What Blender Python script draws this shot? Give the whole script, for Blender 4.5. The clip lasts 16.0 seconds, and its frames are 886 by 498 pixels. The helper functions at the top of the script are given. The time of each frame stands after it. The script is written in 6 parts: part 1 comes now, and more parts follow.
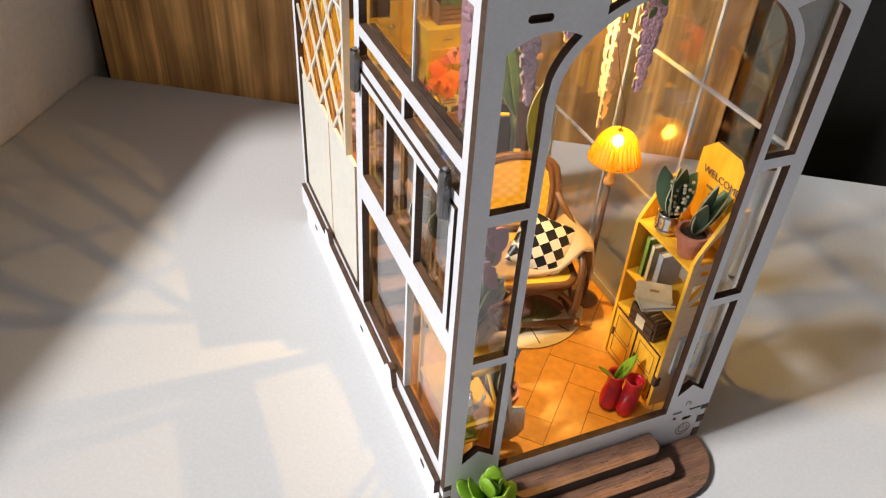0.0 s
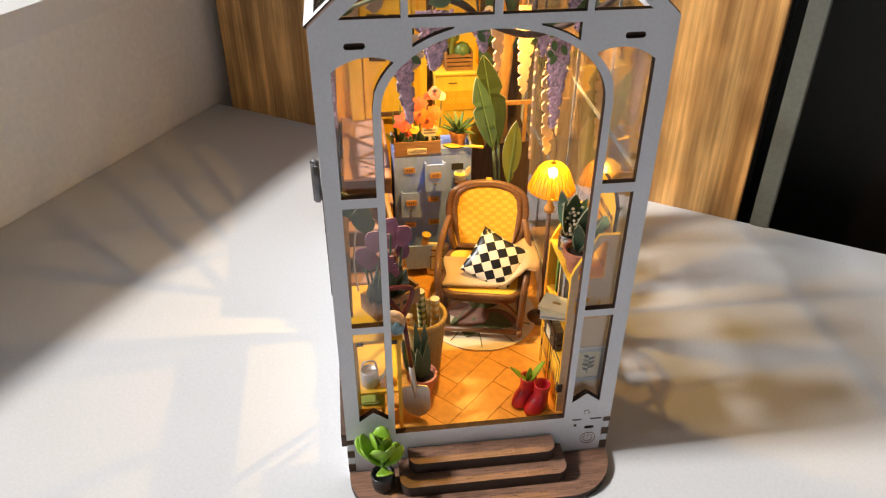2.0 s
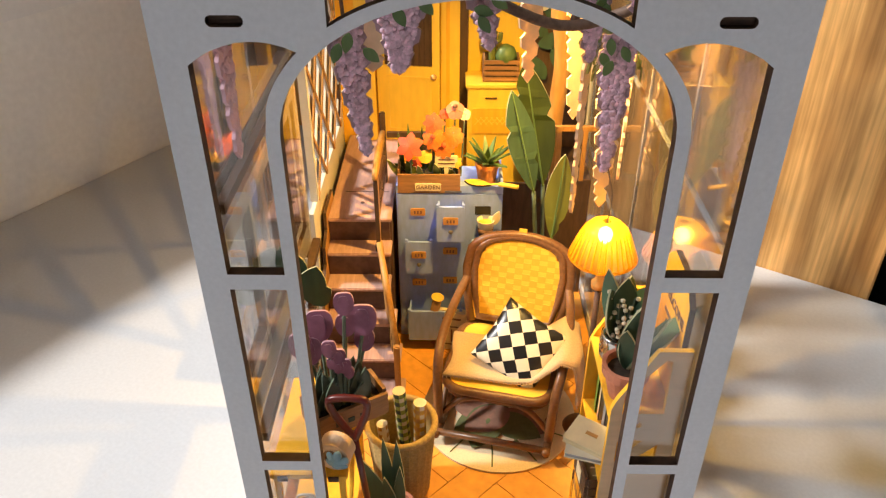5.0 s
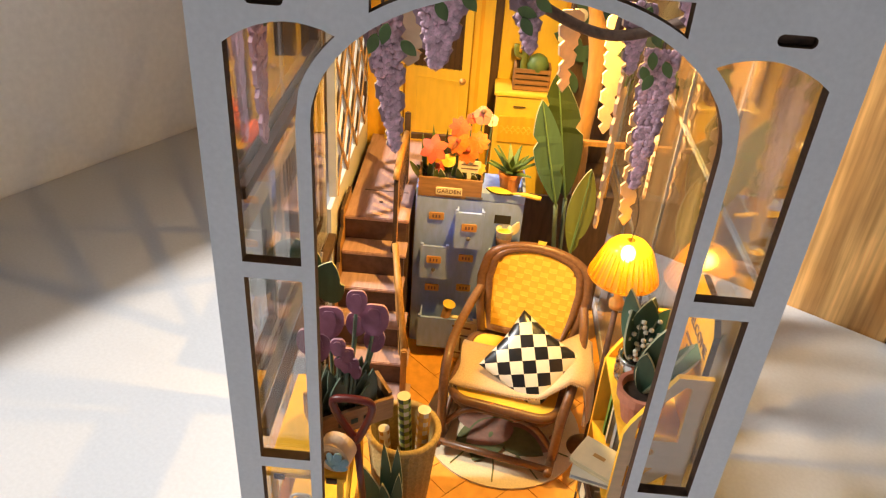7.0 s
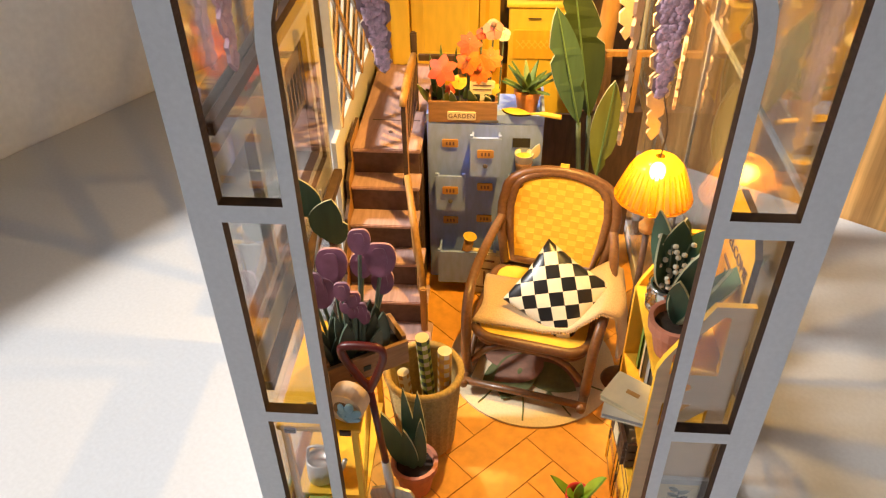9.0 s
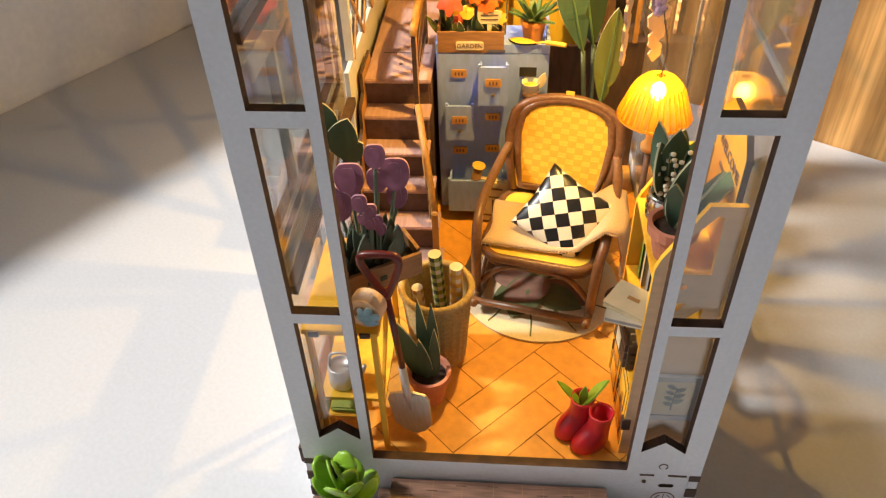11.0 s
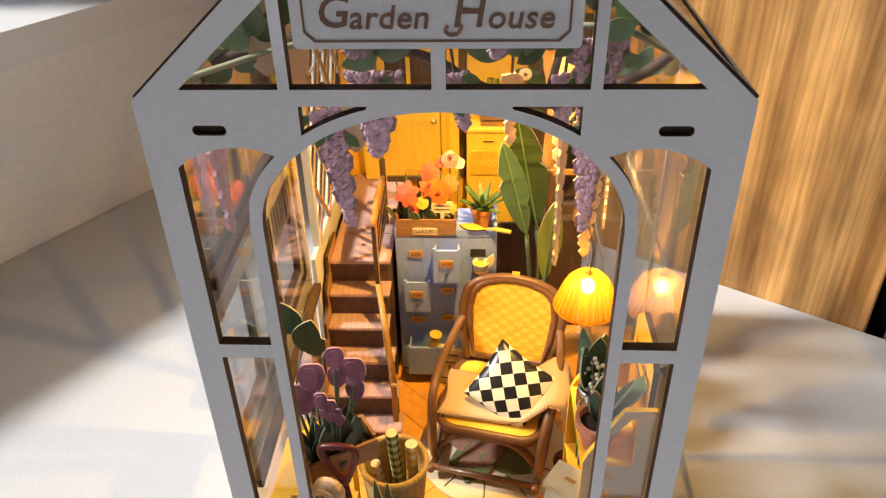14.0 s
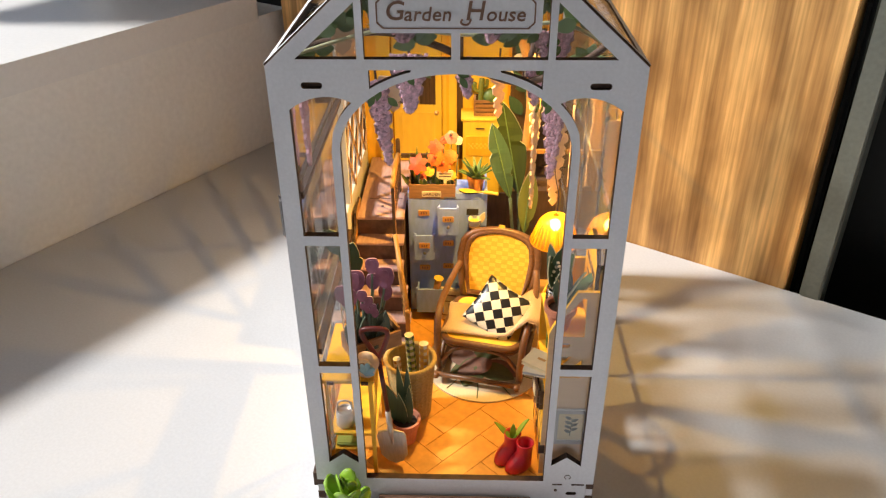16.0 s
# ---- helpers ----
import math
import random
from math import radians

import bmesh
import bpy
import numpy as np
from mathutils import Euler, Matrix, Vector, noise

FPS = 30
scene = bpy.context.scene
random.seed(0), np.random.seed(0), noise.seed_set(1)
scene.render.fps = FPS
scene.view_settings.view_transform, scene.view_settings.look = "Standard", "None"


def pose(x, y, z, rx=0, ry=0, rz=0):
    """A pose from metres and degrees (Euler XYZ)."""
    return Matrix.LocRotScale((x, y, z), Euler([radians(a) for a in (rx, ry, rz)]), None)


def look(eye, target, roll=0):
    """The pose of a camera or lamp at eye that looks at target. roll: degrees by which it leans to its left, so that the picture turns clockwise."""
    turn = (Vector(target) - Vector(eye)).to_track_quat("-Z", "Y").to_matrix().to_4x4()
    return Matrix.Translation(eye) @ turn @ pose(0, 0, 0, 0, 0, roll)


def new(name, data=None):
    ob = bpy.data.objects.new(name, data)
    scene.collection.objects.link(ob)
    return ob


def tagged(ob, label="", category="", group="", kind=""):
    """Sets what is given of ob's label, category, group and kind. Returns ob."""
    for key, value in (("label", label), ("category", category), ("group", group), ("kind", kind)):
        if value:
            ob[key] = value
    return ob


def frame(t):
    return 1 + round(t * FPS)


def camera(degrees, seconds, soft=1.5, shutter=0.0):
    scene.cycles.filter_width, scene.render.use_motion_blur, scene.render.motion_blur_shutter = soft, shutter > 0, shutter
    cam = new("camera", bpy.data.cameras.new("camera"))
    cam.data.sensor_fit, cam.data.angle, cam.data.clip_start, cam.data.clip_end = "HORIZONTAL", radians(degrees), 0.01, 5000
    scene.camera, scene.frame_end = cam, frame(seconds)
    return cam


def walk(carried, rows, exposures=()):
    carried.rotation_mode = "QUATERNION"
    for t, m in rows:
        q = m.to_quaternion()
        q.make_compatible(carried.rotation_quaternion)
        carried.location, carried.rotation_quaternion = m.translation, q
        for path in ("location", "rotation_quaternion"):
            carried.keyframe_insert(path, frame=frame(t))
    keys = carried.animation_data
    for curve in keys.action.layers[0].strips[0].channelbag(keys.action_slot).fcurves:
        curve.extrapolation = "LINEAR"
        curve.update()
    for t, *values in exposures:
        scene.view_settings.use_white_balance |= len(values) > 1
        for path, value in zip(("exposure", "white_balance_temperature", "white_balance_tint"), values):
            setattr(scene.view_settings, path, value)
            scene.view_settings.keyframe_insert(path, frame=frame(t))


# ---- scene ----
cam = camera(59.2, 16.0, soft=1.25)
PATH = [
    (0, (-0.119, -0.133, 0.24), (0.526, 1.286, -1.014), 3.8),
    (0.5, (-0.105, -0.159, 0.243), (0.479, 1.296, -0.999), 3.3),
    (1, (-0.088, -0.175, 0.24), (0.399, 1.336, -0.976), 3.0),
    (1.5, (-0.068, -0.192, 0.246), (0.287, 1.38, -0.939), 1.3),
    (2, (-0.042, -0.209, 0.254), (0.167, 1.423, -0.882), 0.2),
    (2.5, (-0.025, -0.212, 0.252), (0.078, 1.455, -0.848), -0.4),
    (3, (-0.018, -0.189, 0.243), (0.008, 1.502, -0.825), -1.0),
    (3.5, (-0.014, -0.171, 0.231), (-0.019, 1.526, -0.827), -1.1),
    (4, (-0.007, -0.155, 0.23), (-0.015, 1.534, -0.841), -0.9),
    (4.5, (-0.006, -0.134, 0.22), (-0.016, 1.537, -0.879), -0.4),
    (4.7, (-0.004, -0.123, 0.217), (-0.026, 1.543, -0.89), -0.4),
    (6.8, (-0.006, -0.116, 0.213), (-0.027, 1.554, -0.888), 3.3),
    (7, (-0.007, -0.117, 0.212), (-0.053, 1.56, -0.876), 4.2),
    (7.5, (-0.009, -0.103, 0.213), (-0.081, 1.568, -0.883), 2.6),
    (8, (-0.007, -0.093, 0.21), (-0.104, 1.554, -0.92), 1.0),
    (8.5, (-0.006, -0.097, 0.21), (-0.129, 1.517, -0.964), -0.4),
    (9, (-0.001, -0.103, 0.203), (-0.133, 1.465, -1.031), -1.0),
    (9.5, (0.0, -0.11, 0.201), (-0.148, 1.409, -1.092), -1.6),
    (9.7, (-0.001, -0.114, 0.2), (-0.149, 1.394, -1.105), -1.8),
    (11.8, (0.001, -0.122, 0.207), (-0.148, 1.377, -1.109), -2.5),
    (12, (0.002, -0.124, 0.211), (-0.141, 1.392, -1.086), -2.4),
    (12.5, (0.005, -0.125, 0.222), (-0.123, 1.438, -1.019), -1.8),
    (13, (0.004, -0.127, 0.231), (-0.11, 1.478, -0.957), -1.7),
    (13.5, (0.005, -0.122, 0.231), (-0.097, 1.518, -0.909), -1.4),
    (14, (0.007, -0.122, 0.235), (-0.087, 1.542, -0.872), -1.3),
    (14.5, (0.007, -0.125, 0.237), (-0.077, 1.549, -0.855), -1.0),
    (15, (0.005, -0.135, 0.243), (-0.075, 1.548, -0.836), -1.0),
    (15.5, (-0.001, -0.166, 0.246), (-0.071, 1.524, -0.822), -0.8),
    (16, (0.003, -0.207, 0.252), (-0.053, 1.498, -0.791), -0.4),
]
walk(cam, [(t, look(eye, target, roll)) for t, eye, target, roll in PATH],
     exposures=[(0, -0.2), (1, -0.12), (2, 0.0), (3.5, 0.1), (9.5, 0.04), (12.5, 0.04), (14, 0.1), (16, 0.15)])

from mathutils import geometry

# ---------------------------------------------------------------- light
CORNER = Vector((-0.146, 0.378, 0.0))          # where the side wall meets the oak panel
ROOM = Matrix.Translation(CORNER) @ Matrix.Rotation(radians(-32.7), 4, "Z")   # x along the oak, -y along the wall to the viewer

world = bpy.data.worlds.new("sky")
scene.world = world
world.use_nodes = True
wn = world.node_tree
sky = wn.nodes.new("ShaderNodeTexSky")
sky.sky_type, sky.sun_disc = "NISHITA", False
sky.sun_elevation, sky.sun_rotation = radians(41), radians(-89)
wn.links.new(sky.outputs[0], wn.nodes["Background"].inputs[0])
wn.nodes["Background"].inputs[1].default_value = 0.10


def lamp(name, kind, m, power, colour, **more):
    data = bpy.data.lights.new(name, kind)
    data.energy, data.color = power, colour
    for k, v in more.items():
        if k == "angle":
            data.angle = v
        elif k == "size":
            data.shape, data.size, data.size_y = "RECTANGLE", v[0], v[1]
        elif k == "radius":
            data.shadow_soft_size = v
    ob = new(name, data)
    ob.matrix_world = m
    return ob


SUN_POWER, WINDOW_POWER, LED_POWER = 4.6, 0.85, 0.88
lamp("sun", "SUN", look((-0.998 * 0.75, 0.02 * 0.75, 0.66), (0, 0, 0)), SUN_POWER, (1.0, 0.975, 0.95), angle=radians(6))
lamp("window_daylight", "AREA", ROOM @ look((-0.16, -0.62, 0.75), (1.0, -0.62, 0.45)), WINDOW_POWER, (0.90, 0.95, 1.0), size=(0.85, 1.15))
LAMP = Vector((0.0395, 0.068, 0.0865))
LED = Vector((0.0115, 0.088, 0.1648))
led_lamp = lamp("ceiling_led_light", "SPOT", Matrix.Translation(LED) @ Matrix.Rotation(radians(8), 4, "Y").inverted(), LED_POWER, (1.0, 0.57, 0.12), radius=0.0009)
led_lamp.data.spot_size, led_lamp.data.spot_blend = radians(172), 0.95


# ---------------------------------------------------------------- materials
def material(name):
    m = bpy.data.materials.new(name)
    m.use_nodes = True
    return m, m.node_tree.nodes, m.node_tree.links, m.node_tree.nodes["Principled BSDF"]


def surface(name, colour, rough=0.6, metal=0.0, vary=0.12, grain=(400, 400, 400), coarse=60, bump=0.15, height=0.0004, random_tint=0.0, coat=0.0, second=None, amount=0.5):
    """Colour with fine grain and coarse stains, in metres; second: a second colour that the grain mixes in."""
    m, n, l, p = material(name)
    co = n.new("ShaderNodeTexCoord")
    mp = n.new("ShaderNodeMapping")
    mp.inputs["Scale"].default_value = grain
    l.new(co.outputs["Object"], mp.inputs["Vector"])
    fine = n.new("ShaderNodeTexNoise")
    fine.inputs["Scale"].default_value, fine.inputs["Detail"].default_value = 1.0, 5.0
    l.new(mp.outputs[0], fine.inputs["Vector"])
    big = n.new("ShaderNodeTexNoise")
    big.inputs["Scale"].default_value, big.inputs["Detail"].default_value = coarse, 3.0
    l.new(co.outputs["Object"], big.inputs["Vector"])
    ramp = n.new("ShaderNodeValToRGB")
    c = Vector(colour)
    ramp.color_ramp.elements[0].position, ramp.color_ramp.elements[1].position = 0.32, 0.7
    lo = c * (1 - vary) if second is None else c.lerp(Vector(second), amount)
    ramp.color_ramp.elements[0].color = (*lo, 1)
    ramp.color_ramp.elements[1].color = (*(c * (1 + vary * 0.5)), 1)
    l.new(fine.outputs["Fac"], ramp.inputs[0])
    hsv = n.new("ShaderNodeHueSaturation")
    l.new(ramp.outputs[0], hsv.inputs["Color"])
    val = n.new("ShaderNodeMapRange")
    val.inputs["To Min"].default_value, val.inputs["To Max"].default_value = 1 - vary, 1 + vary
    l.new(big.outputs["Fac"], val.inputs["Value"])
    if random_tint:
        info = n.new("ShaderNodeObjectInfo")
        isl = n.new("ShaderNodeNewGeometry")
        add = n.new("ShaderNodeMath")
        add.operation = "ADD"
        l.new(info.outputs["Random"], add.inputs[0])
        l.new(isl.outputs["Random Per Island"], add.inputs[1])
        r = n.new("ShaderNodeMapRange")
        r.inputs["From Max"].default_value = 2.0
        r.inputs["To Min"].default_value, r.inputs["To Max"].default_value = 1 - random_tint, 1 + random_tint
        l.new(add.outputs[0], r.inputs["Value"])
        mul = n.new("ShaderNodeMath")
        mul.operation = "MULTIPLY"
        l.new(val.outputs[0], mul.inputs[0])
        l.new(r.outputs[0], mul.inputs[1])
        l.new(mul.outputs[0], hsv.inputs["Value"])
    else:
        l.new(val.outputs[0], hsv.inputs["Value"])
    l.new(hsv.outputs[0], p.inputs["Base Color"])
    rr = n.new("ShaderNodeMapRange")
    rr.inputs["To Min"].default_value, rr.inputs["To Max"].default_value = max(0.02, rough - 0.1), min(1, rough + 0.1)
    l.new(big.outputs["Fac"], rr.inputs["Value"])
    l.new(rr.outputs[0], p.inputs["Roughness"])
    p.inputs["Metallic"].default_value = metal
    p.inputs["Coat Weight"].default_value = coat
    if bump:
        b = n.new("ShaderNodeBump")
        b.inputs["Strength"].default_value, b.inputs["Distance"].default_value = bump, height
        l.new(fine.outputs["Fac"], b.inputs["Height"])
        l.new(b.outputs[0], p.inputs["Normal"])
    return m


def clear_sheet(name, tint, least, most):
    """A clear sheet that mirrors little face on and much at a glancing view."""
    m, n, l, p = material(name)
    n.remove(p)
    out = n["Material Output"]
    tr, gl, mix, lw, po, mr = (n.new("ShaderNode" + k) for k in ("BsdfTransparent", "BsdfGlossy", "MixShader", "LayerWeight", "Math", "MapRange"))
    tr.inputs[0].default_value = (*tint, 1)
    gl.inputs["Roughness"].default_value = 0.012
    po.operation, po.inputs[1].default_value = "POWER", 2.5
    mr.inputs["To Min"].default_value, mr.inputs["To Max"].default_value = least, most
    l.new(lw.outputs["Facing"], po.inputs[0])
    l.new(po.outputs[0], mr.inputs["Value"])
    l.new(mr.outputs[0], mix.inputs[0])
    l.new(tr.outputs[0], mix.inputs[1])
    l.new(gl.outputs[0], mix.inputs[2])
    l.new(mix.outputs[0], out.inputs[0])
    return m


def shade_plastic(name, colour, solid):
    m, n, l, p = material(name)
    n.remove(p)
    out = n["Material Output"]
    tr, tl, gl, m1, m2 = (n.new("ShaderNode" + k) for k in ("BsdfTransparent", "BsdfTranslucent", "BsdfGlossy", "MixShader", "MixShader"))
    tr.inputs[0].default_value = (1.0, 0.78, 0.20, 1)
    tl.inputs[0].default_value = (*colour, 1)
    gl.inputs["Roughness"].default_value = 0.15
    m1.inputs[0].default_value, m2.inputs[0].default_value = solid, 0.07
    l.new(tr.outputs[0], m1.inputs[1])
    l.new(tl.outputs[0], m1.inputs[2])
    l.new(m1.outputs[0], m2.inputs[1])
    l.new(gl.outputs[0], m2.inputs[2])
    l.new(m2.outputs[0], out.inputs[0])
    return m


def glow(name, colour, strength):
    m, n, l, p = material(name)
    p.inputs["Base Color"].default_value = (*colour, 1)
    p.inputs["Emission Color"].default_value = (*colour, 1)
    p.inputs["Emission Strength"].default_value = strength
    return m


WHITE = surface("white_painted_wood", (0.72, 0.725, 0.765), 0.62, vary=0.05, grain=(900, 900, 900), bump=0.2, height=0.00015)
BROWN_EDGE = surface("laser_cut_edge", (0.085, 0.045, 0.028), 0.75, vary=0.4, grain=(300, 300, 1800), bump=0.3, height=0.0002)
CREAM = surface("cream_board", (0.70, 0.67, 0.60), 0.65, vary=0.05, bump=0.1, height=0.0002)
ACRYLIC = clear_sheet("clear_acrylic", (0.94, 0.94, 0.935), 0.05, 0.72)
YELLOW = surface("yellow_painted_board", (0.92, 0.49, 0.03), 0.6, vary=0.12, grain=(500, 500, 120), bump=0.2, height=0.0002)
SHELF_SIDE = surface("pale_side_board", (0.80, 0.56, 0.34), 0.6, vary=0.08, grain=(150, 150, 700), bump=0.15, height=0.0002)
YELLOW_DOOR = surface("yellow_door_paint", (0.90, 0.61, 0.065), 0.55, vary=0.08, grain=(400, 400, 100))
WALNUT = surface("walnut_veneer", (0.24, 0.125, 0.080), 0.55, vary=0.3, grain=(120, 1500, 1500), coarse=90, second=(0.10, 0.05, 0.03), amount=0.8, bump=0.2, height=0.0002)
STEP_EDGE = surface("burnt_step_edge", (0.035, 0.018, 0.012), 0.7, vary=0.3)
RAIL_WOOD = surface("stair_rail_wood", (0.46, 0.23, 0.055), 0.55, vary=0.25, grain=(900, 900, 150), second=(0.26, 0.12, 0.03))
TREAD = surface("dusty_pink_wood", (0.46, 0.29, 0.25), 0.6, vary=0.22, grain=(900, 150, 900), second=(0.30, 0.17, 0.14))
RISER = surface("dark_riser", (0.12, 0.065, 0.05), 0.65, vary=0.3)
TILE = surface("terracotta_tile", (0.80, 0.37, 0.055), 0.5, vary=0.12, grain=(350, 350, 350), random_tint=0.12, bump=0.15, height=0.0002)
GROUT = surface("dark_grout", (0.20, 0.10, 0.055), 0.9, vary=0.2)
BLUE = surface("grey_blue_paint", (0.30, 0.42, 0.86), 0.55, vary=0.12, grain=(600, 600, 200), bump=0.15, height=0.0002)
BRASS = surface("brass_label", (0.62, 0.34, 0.10), 0.4, metal=0.3, vary=0.15)
RATTAN = surface("brown_rattan", (0.17, 0.075, 0.028), 0.38, vary=0.25, grain=(900, 900, 900), coat=0.3)
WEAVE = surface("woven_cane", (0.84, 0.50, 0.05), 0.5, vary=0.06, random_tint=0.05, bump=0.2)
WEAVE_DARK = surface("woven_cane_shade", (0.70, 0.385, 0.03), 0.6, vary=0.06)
BLACK_CLOTH = surface("black_satin", (0.012, 0.012, 0.014), 0.3, vary=0.2)
CREAM_CLOTH = surface("ivory_satin", (0.78, 0.72, 0.56), 0.4, vary=0.05)
BLANKET = surface("beige_wool", (0.60, 0.44, 0.27), 0.95, vary=0.15, grain=(2500, 2500, 2500), bump=0.6, height=0.0004)
BASKET = surface("straw_weave", (0.50, 0.35, 0.13), 0.7, vary=0.25, grain=(1200, 1200, 1200), random_tint=0.15)
TERRACOTTA = surface("clay_pot", (0.58, 0.22, 0.13), 0.65, vary=0.12)
ORANGE_POT = surface("orange_pot", (0.72, 0.27, 0.06), 0.6, vary=0.1)
SOIL = surface("potting_soil", (0.045, 0.03, 0.02), 0.95, vary=0.5, bump=0.8)
RED = surface("red_rubber", (0.60, 0.018, 0.035), 0.3, vary=0.08, bump=0.03, coat=0.3)
DARK_RED = surface("dark_red_plastic", (0.09, 0.009, 0.008), 0.35, vary=0.2)
STEEL = surface("dull_steel", (0.52, 0.48, 0.45), 0.42, metal=0.55, vary=0.15, grain=(1500, 1500, 200))
CHROME = surface("worn_chrome", (0.70, 0.66, 0.60), 0.18, metal=1.0, vary=0.1)
HINGE = surface("grey_metal", (0.20, 0.19, 0.19), 0.4, metal=0.6, vary=0.15)
LEAF_DARK = surface("dark_green_leaf", (0.055, 0.115, 0.065), 0.5, vary=0.25, grain=(400, 400, 60), second=(0.03, 0.07, 0.045))
LEAF_MID = surface("green_leaf", (0.12, 0.20, 0.06), 0.45, vary=0.25, grain=(300, 300, 60))
LEAF_OLIVE = surface("olive_leaf", (0.17, 0.195, 0.035), 0.45, vary=0.2, grain=(300, 300, 60))
LEAF_DEEP = surface("deep_olive_leaf", (0.040, 0.062, 0.014), 0.45, vary=0.25, grain=(300, 300, 60))
LEAF_PALE = surface("grey_green_leaf", (0.20, 0.29, 0.15), 0.5, vary=0.3, grain=(400, 400, 60), random_tint=0.2)
LEAF_BRIGHT = surface("fresh_green_plastic", (0.22, 0.40, 0.03), 0.35, vary=0.15, bump=0.03, coat=0.2)
LEAF_EDGE = surface("pale_leaf_edge", (0.52, 0.52, 0.32), 0.6, vary=0.15)
WISTERIA = surface("lilac_blossom", (0.70, 0.46, 0.58), 0.6, vary=0.3, random_tint=0.45, grain=(700, 700, 700))
WISTERIA_BACK = surface("lilac_card", (0.40, 0.26, 0.32), 0.65, vary=0.25)
PALE_CARD = surface("bare_back_of_card", (0.74, 0.52, 0.34), 0.75, vary=0.1)
PINK_BLOSSOM = surface("pale_pink_blossom", (0.72, 0.42, 0.52), 0.6, vary=0.15, random_tint=0.15)
TULIP = surface("mauve_tulip", (0.34, 0.13, 0.22), 0.55, vary=0.2, random_tint=0.15)
TULIP_EDGE = surface("pale_mauve_edge", (0.52, 0.30, 0.38), 0.6, vary=0.1)
TULIP_LEAF = surface("dull_tulip_leaf", (0.075, 0.105, 0.08), 0.6, vary=0.25, grain=(400, 400, 80))
STEM = surface("grey_green_stem", (0.13, 0.18, 0.13), 0.6, vary=0.2)
CORAL = surface("coral_petal", (0.64, 0.085, 0.02), 0.6, vary=0.25, random_tint=0.15)
ORANGE = surface("orange_petal", (0.64, 0.14, 0.004), 0.6, vary=0.25, random_tint=0.25)
PINK = surface("pink_petal", (0.60, 0.17, 0.15), 0.5, vary=0.15)
GOLD = surface("yellow_petal", (0.80, 0.50, 0.05), 0.5, vary=0.15)
BRANCH = surface("painted_branch", (0.13, 0.075, 0.05), 0.7, vary=0.35, grain=(800, 200, 800))
TRUNK_YELLOW = surface("warm_wood_trunk", (0.55, 0.29, 0.08), 0.6, vary=0.2, grain=(600, 600, 120))
DARK_WOOD = surface("dark_brown_board", (0.10, 0.055, 0.03), 0.6, vary=0.3, grain=(700, 700, 150))
CRATE = surface("crate_wood", (0.33, 0.17, 0.07), 0.65, vary=0.25, grain=(150, 900, 900))
PAPER = surface("ivory_paper", (0.80, 0.68, 0.42), 0.8, vary=0.06)
PAPER_GREY = surface("grey_printed_paper", (0.45, 0.45, 0.46), 0.8, vary=0.1)
INK = surface("brown_ink", (0.20, 0.11, 0.075), 0.8, vary=0.1, bump=0)
DARK_INK = surface("dark_green_ink", (0.05, 0.07, 0.05), 0.8, vary=0.1, bump=0)
GREEN_PAPER = surface("leaf_green_cover", (0.30, 0.46, 0.07), 0.6, vary=0.15)
GINGHAM_GREEN = surface("green_gingham", (0.33, 0.38, 0.08), 0.75, vary=0.1)
GINGHAM_GOLD = surface("gold_gingham", (0.75, 0.46, 0.08), 0.75, vary=0.1)
BLUE_ROSE = surface("blue_ribbon_rose", (0.22, 0.36, 0.45), 0.6, vary=0.15)
RUG = surface("cream_rug", (0.72, 0.60, 0.40), 0.9, vary=0.08, grain=(1500, 1500, 1500))
RUG_GREEN = surface("printed_leaf_green", (0.15, 0.17, 0.065), 0.9, vary=0.25)
RUG_PINK = surface("printed_leaf_rose", (0.30, 0.16, 0.11), 0.9, vary=0.2)
BLACK_POT = surface("black_plastic", (0.012, 0.012, 0.012), 0.35, vary=0.3)
SHADE = shade_plastic("amber_shade_plastic", (1.0, 0.62, 0.04), 0.34)
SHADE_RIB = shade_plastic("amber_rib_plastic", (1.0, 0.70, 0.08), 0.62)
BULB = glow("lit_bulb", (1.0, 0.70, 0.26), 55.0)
TABLE = surface("light_grey_tabletop", (0.60, 0.605, 0.615), 0.5, vary=0.05, grain=(700, 700, 700), coarse=8, bump=0.06, height=0.0002)
PLASTER = surface("off_white_plaster", (0.84, 0.82, 0.78), 0.85, vary=0.05, grain=(250, 250, 250), coarse=12, bump=0.2, height=0.0005)
SILL = surface("white_sill", (0.78, 0.77, 0.75), 0.4, vary=0.03, coarse=15, bump=0.05)


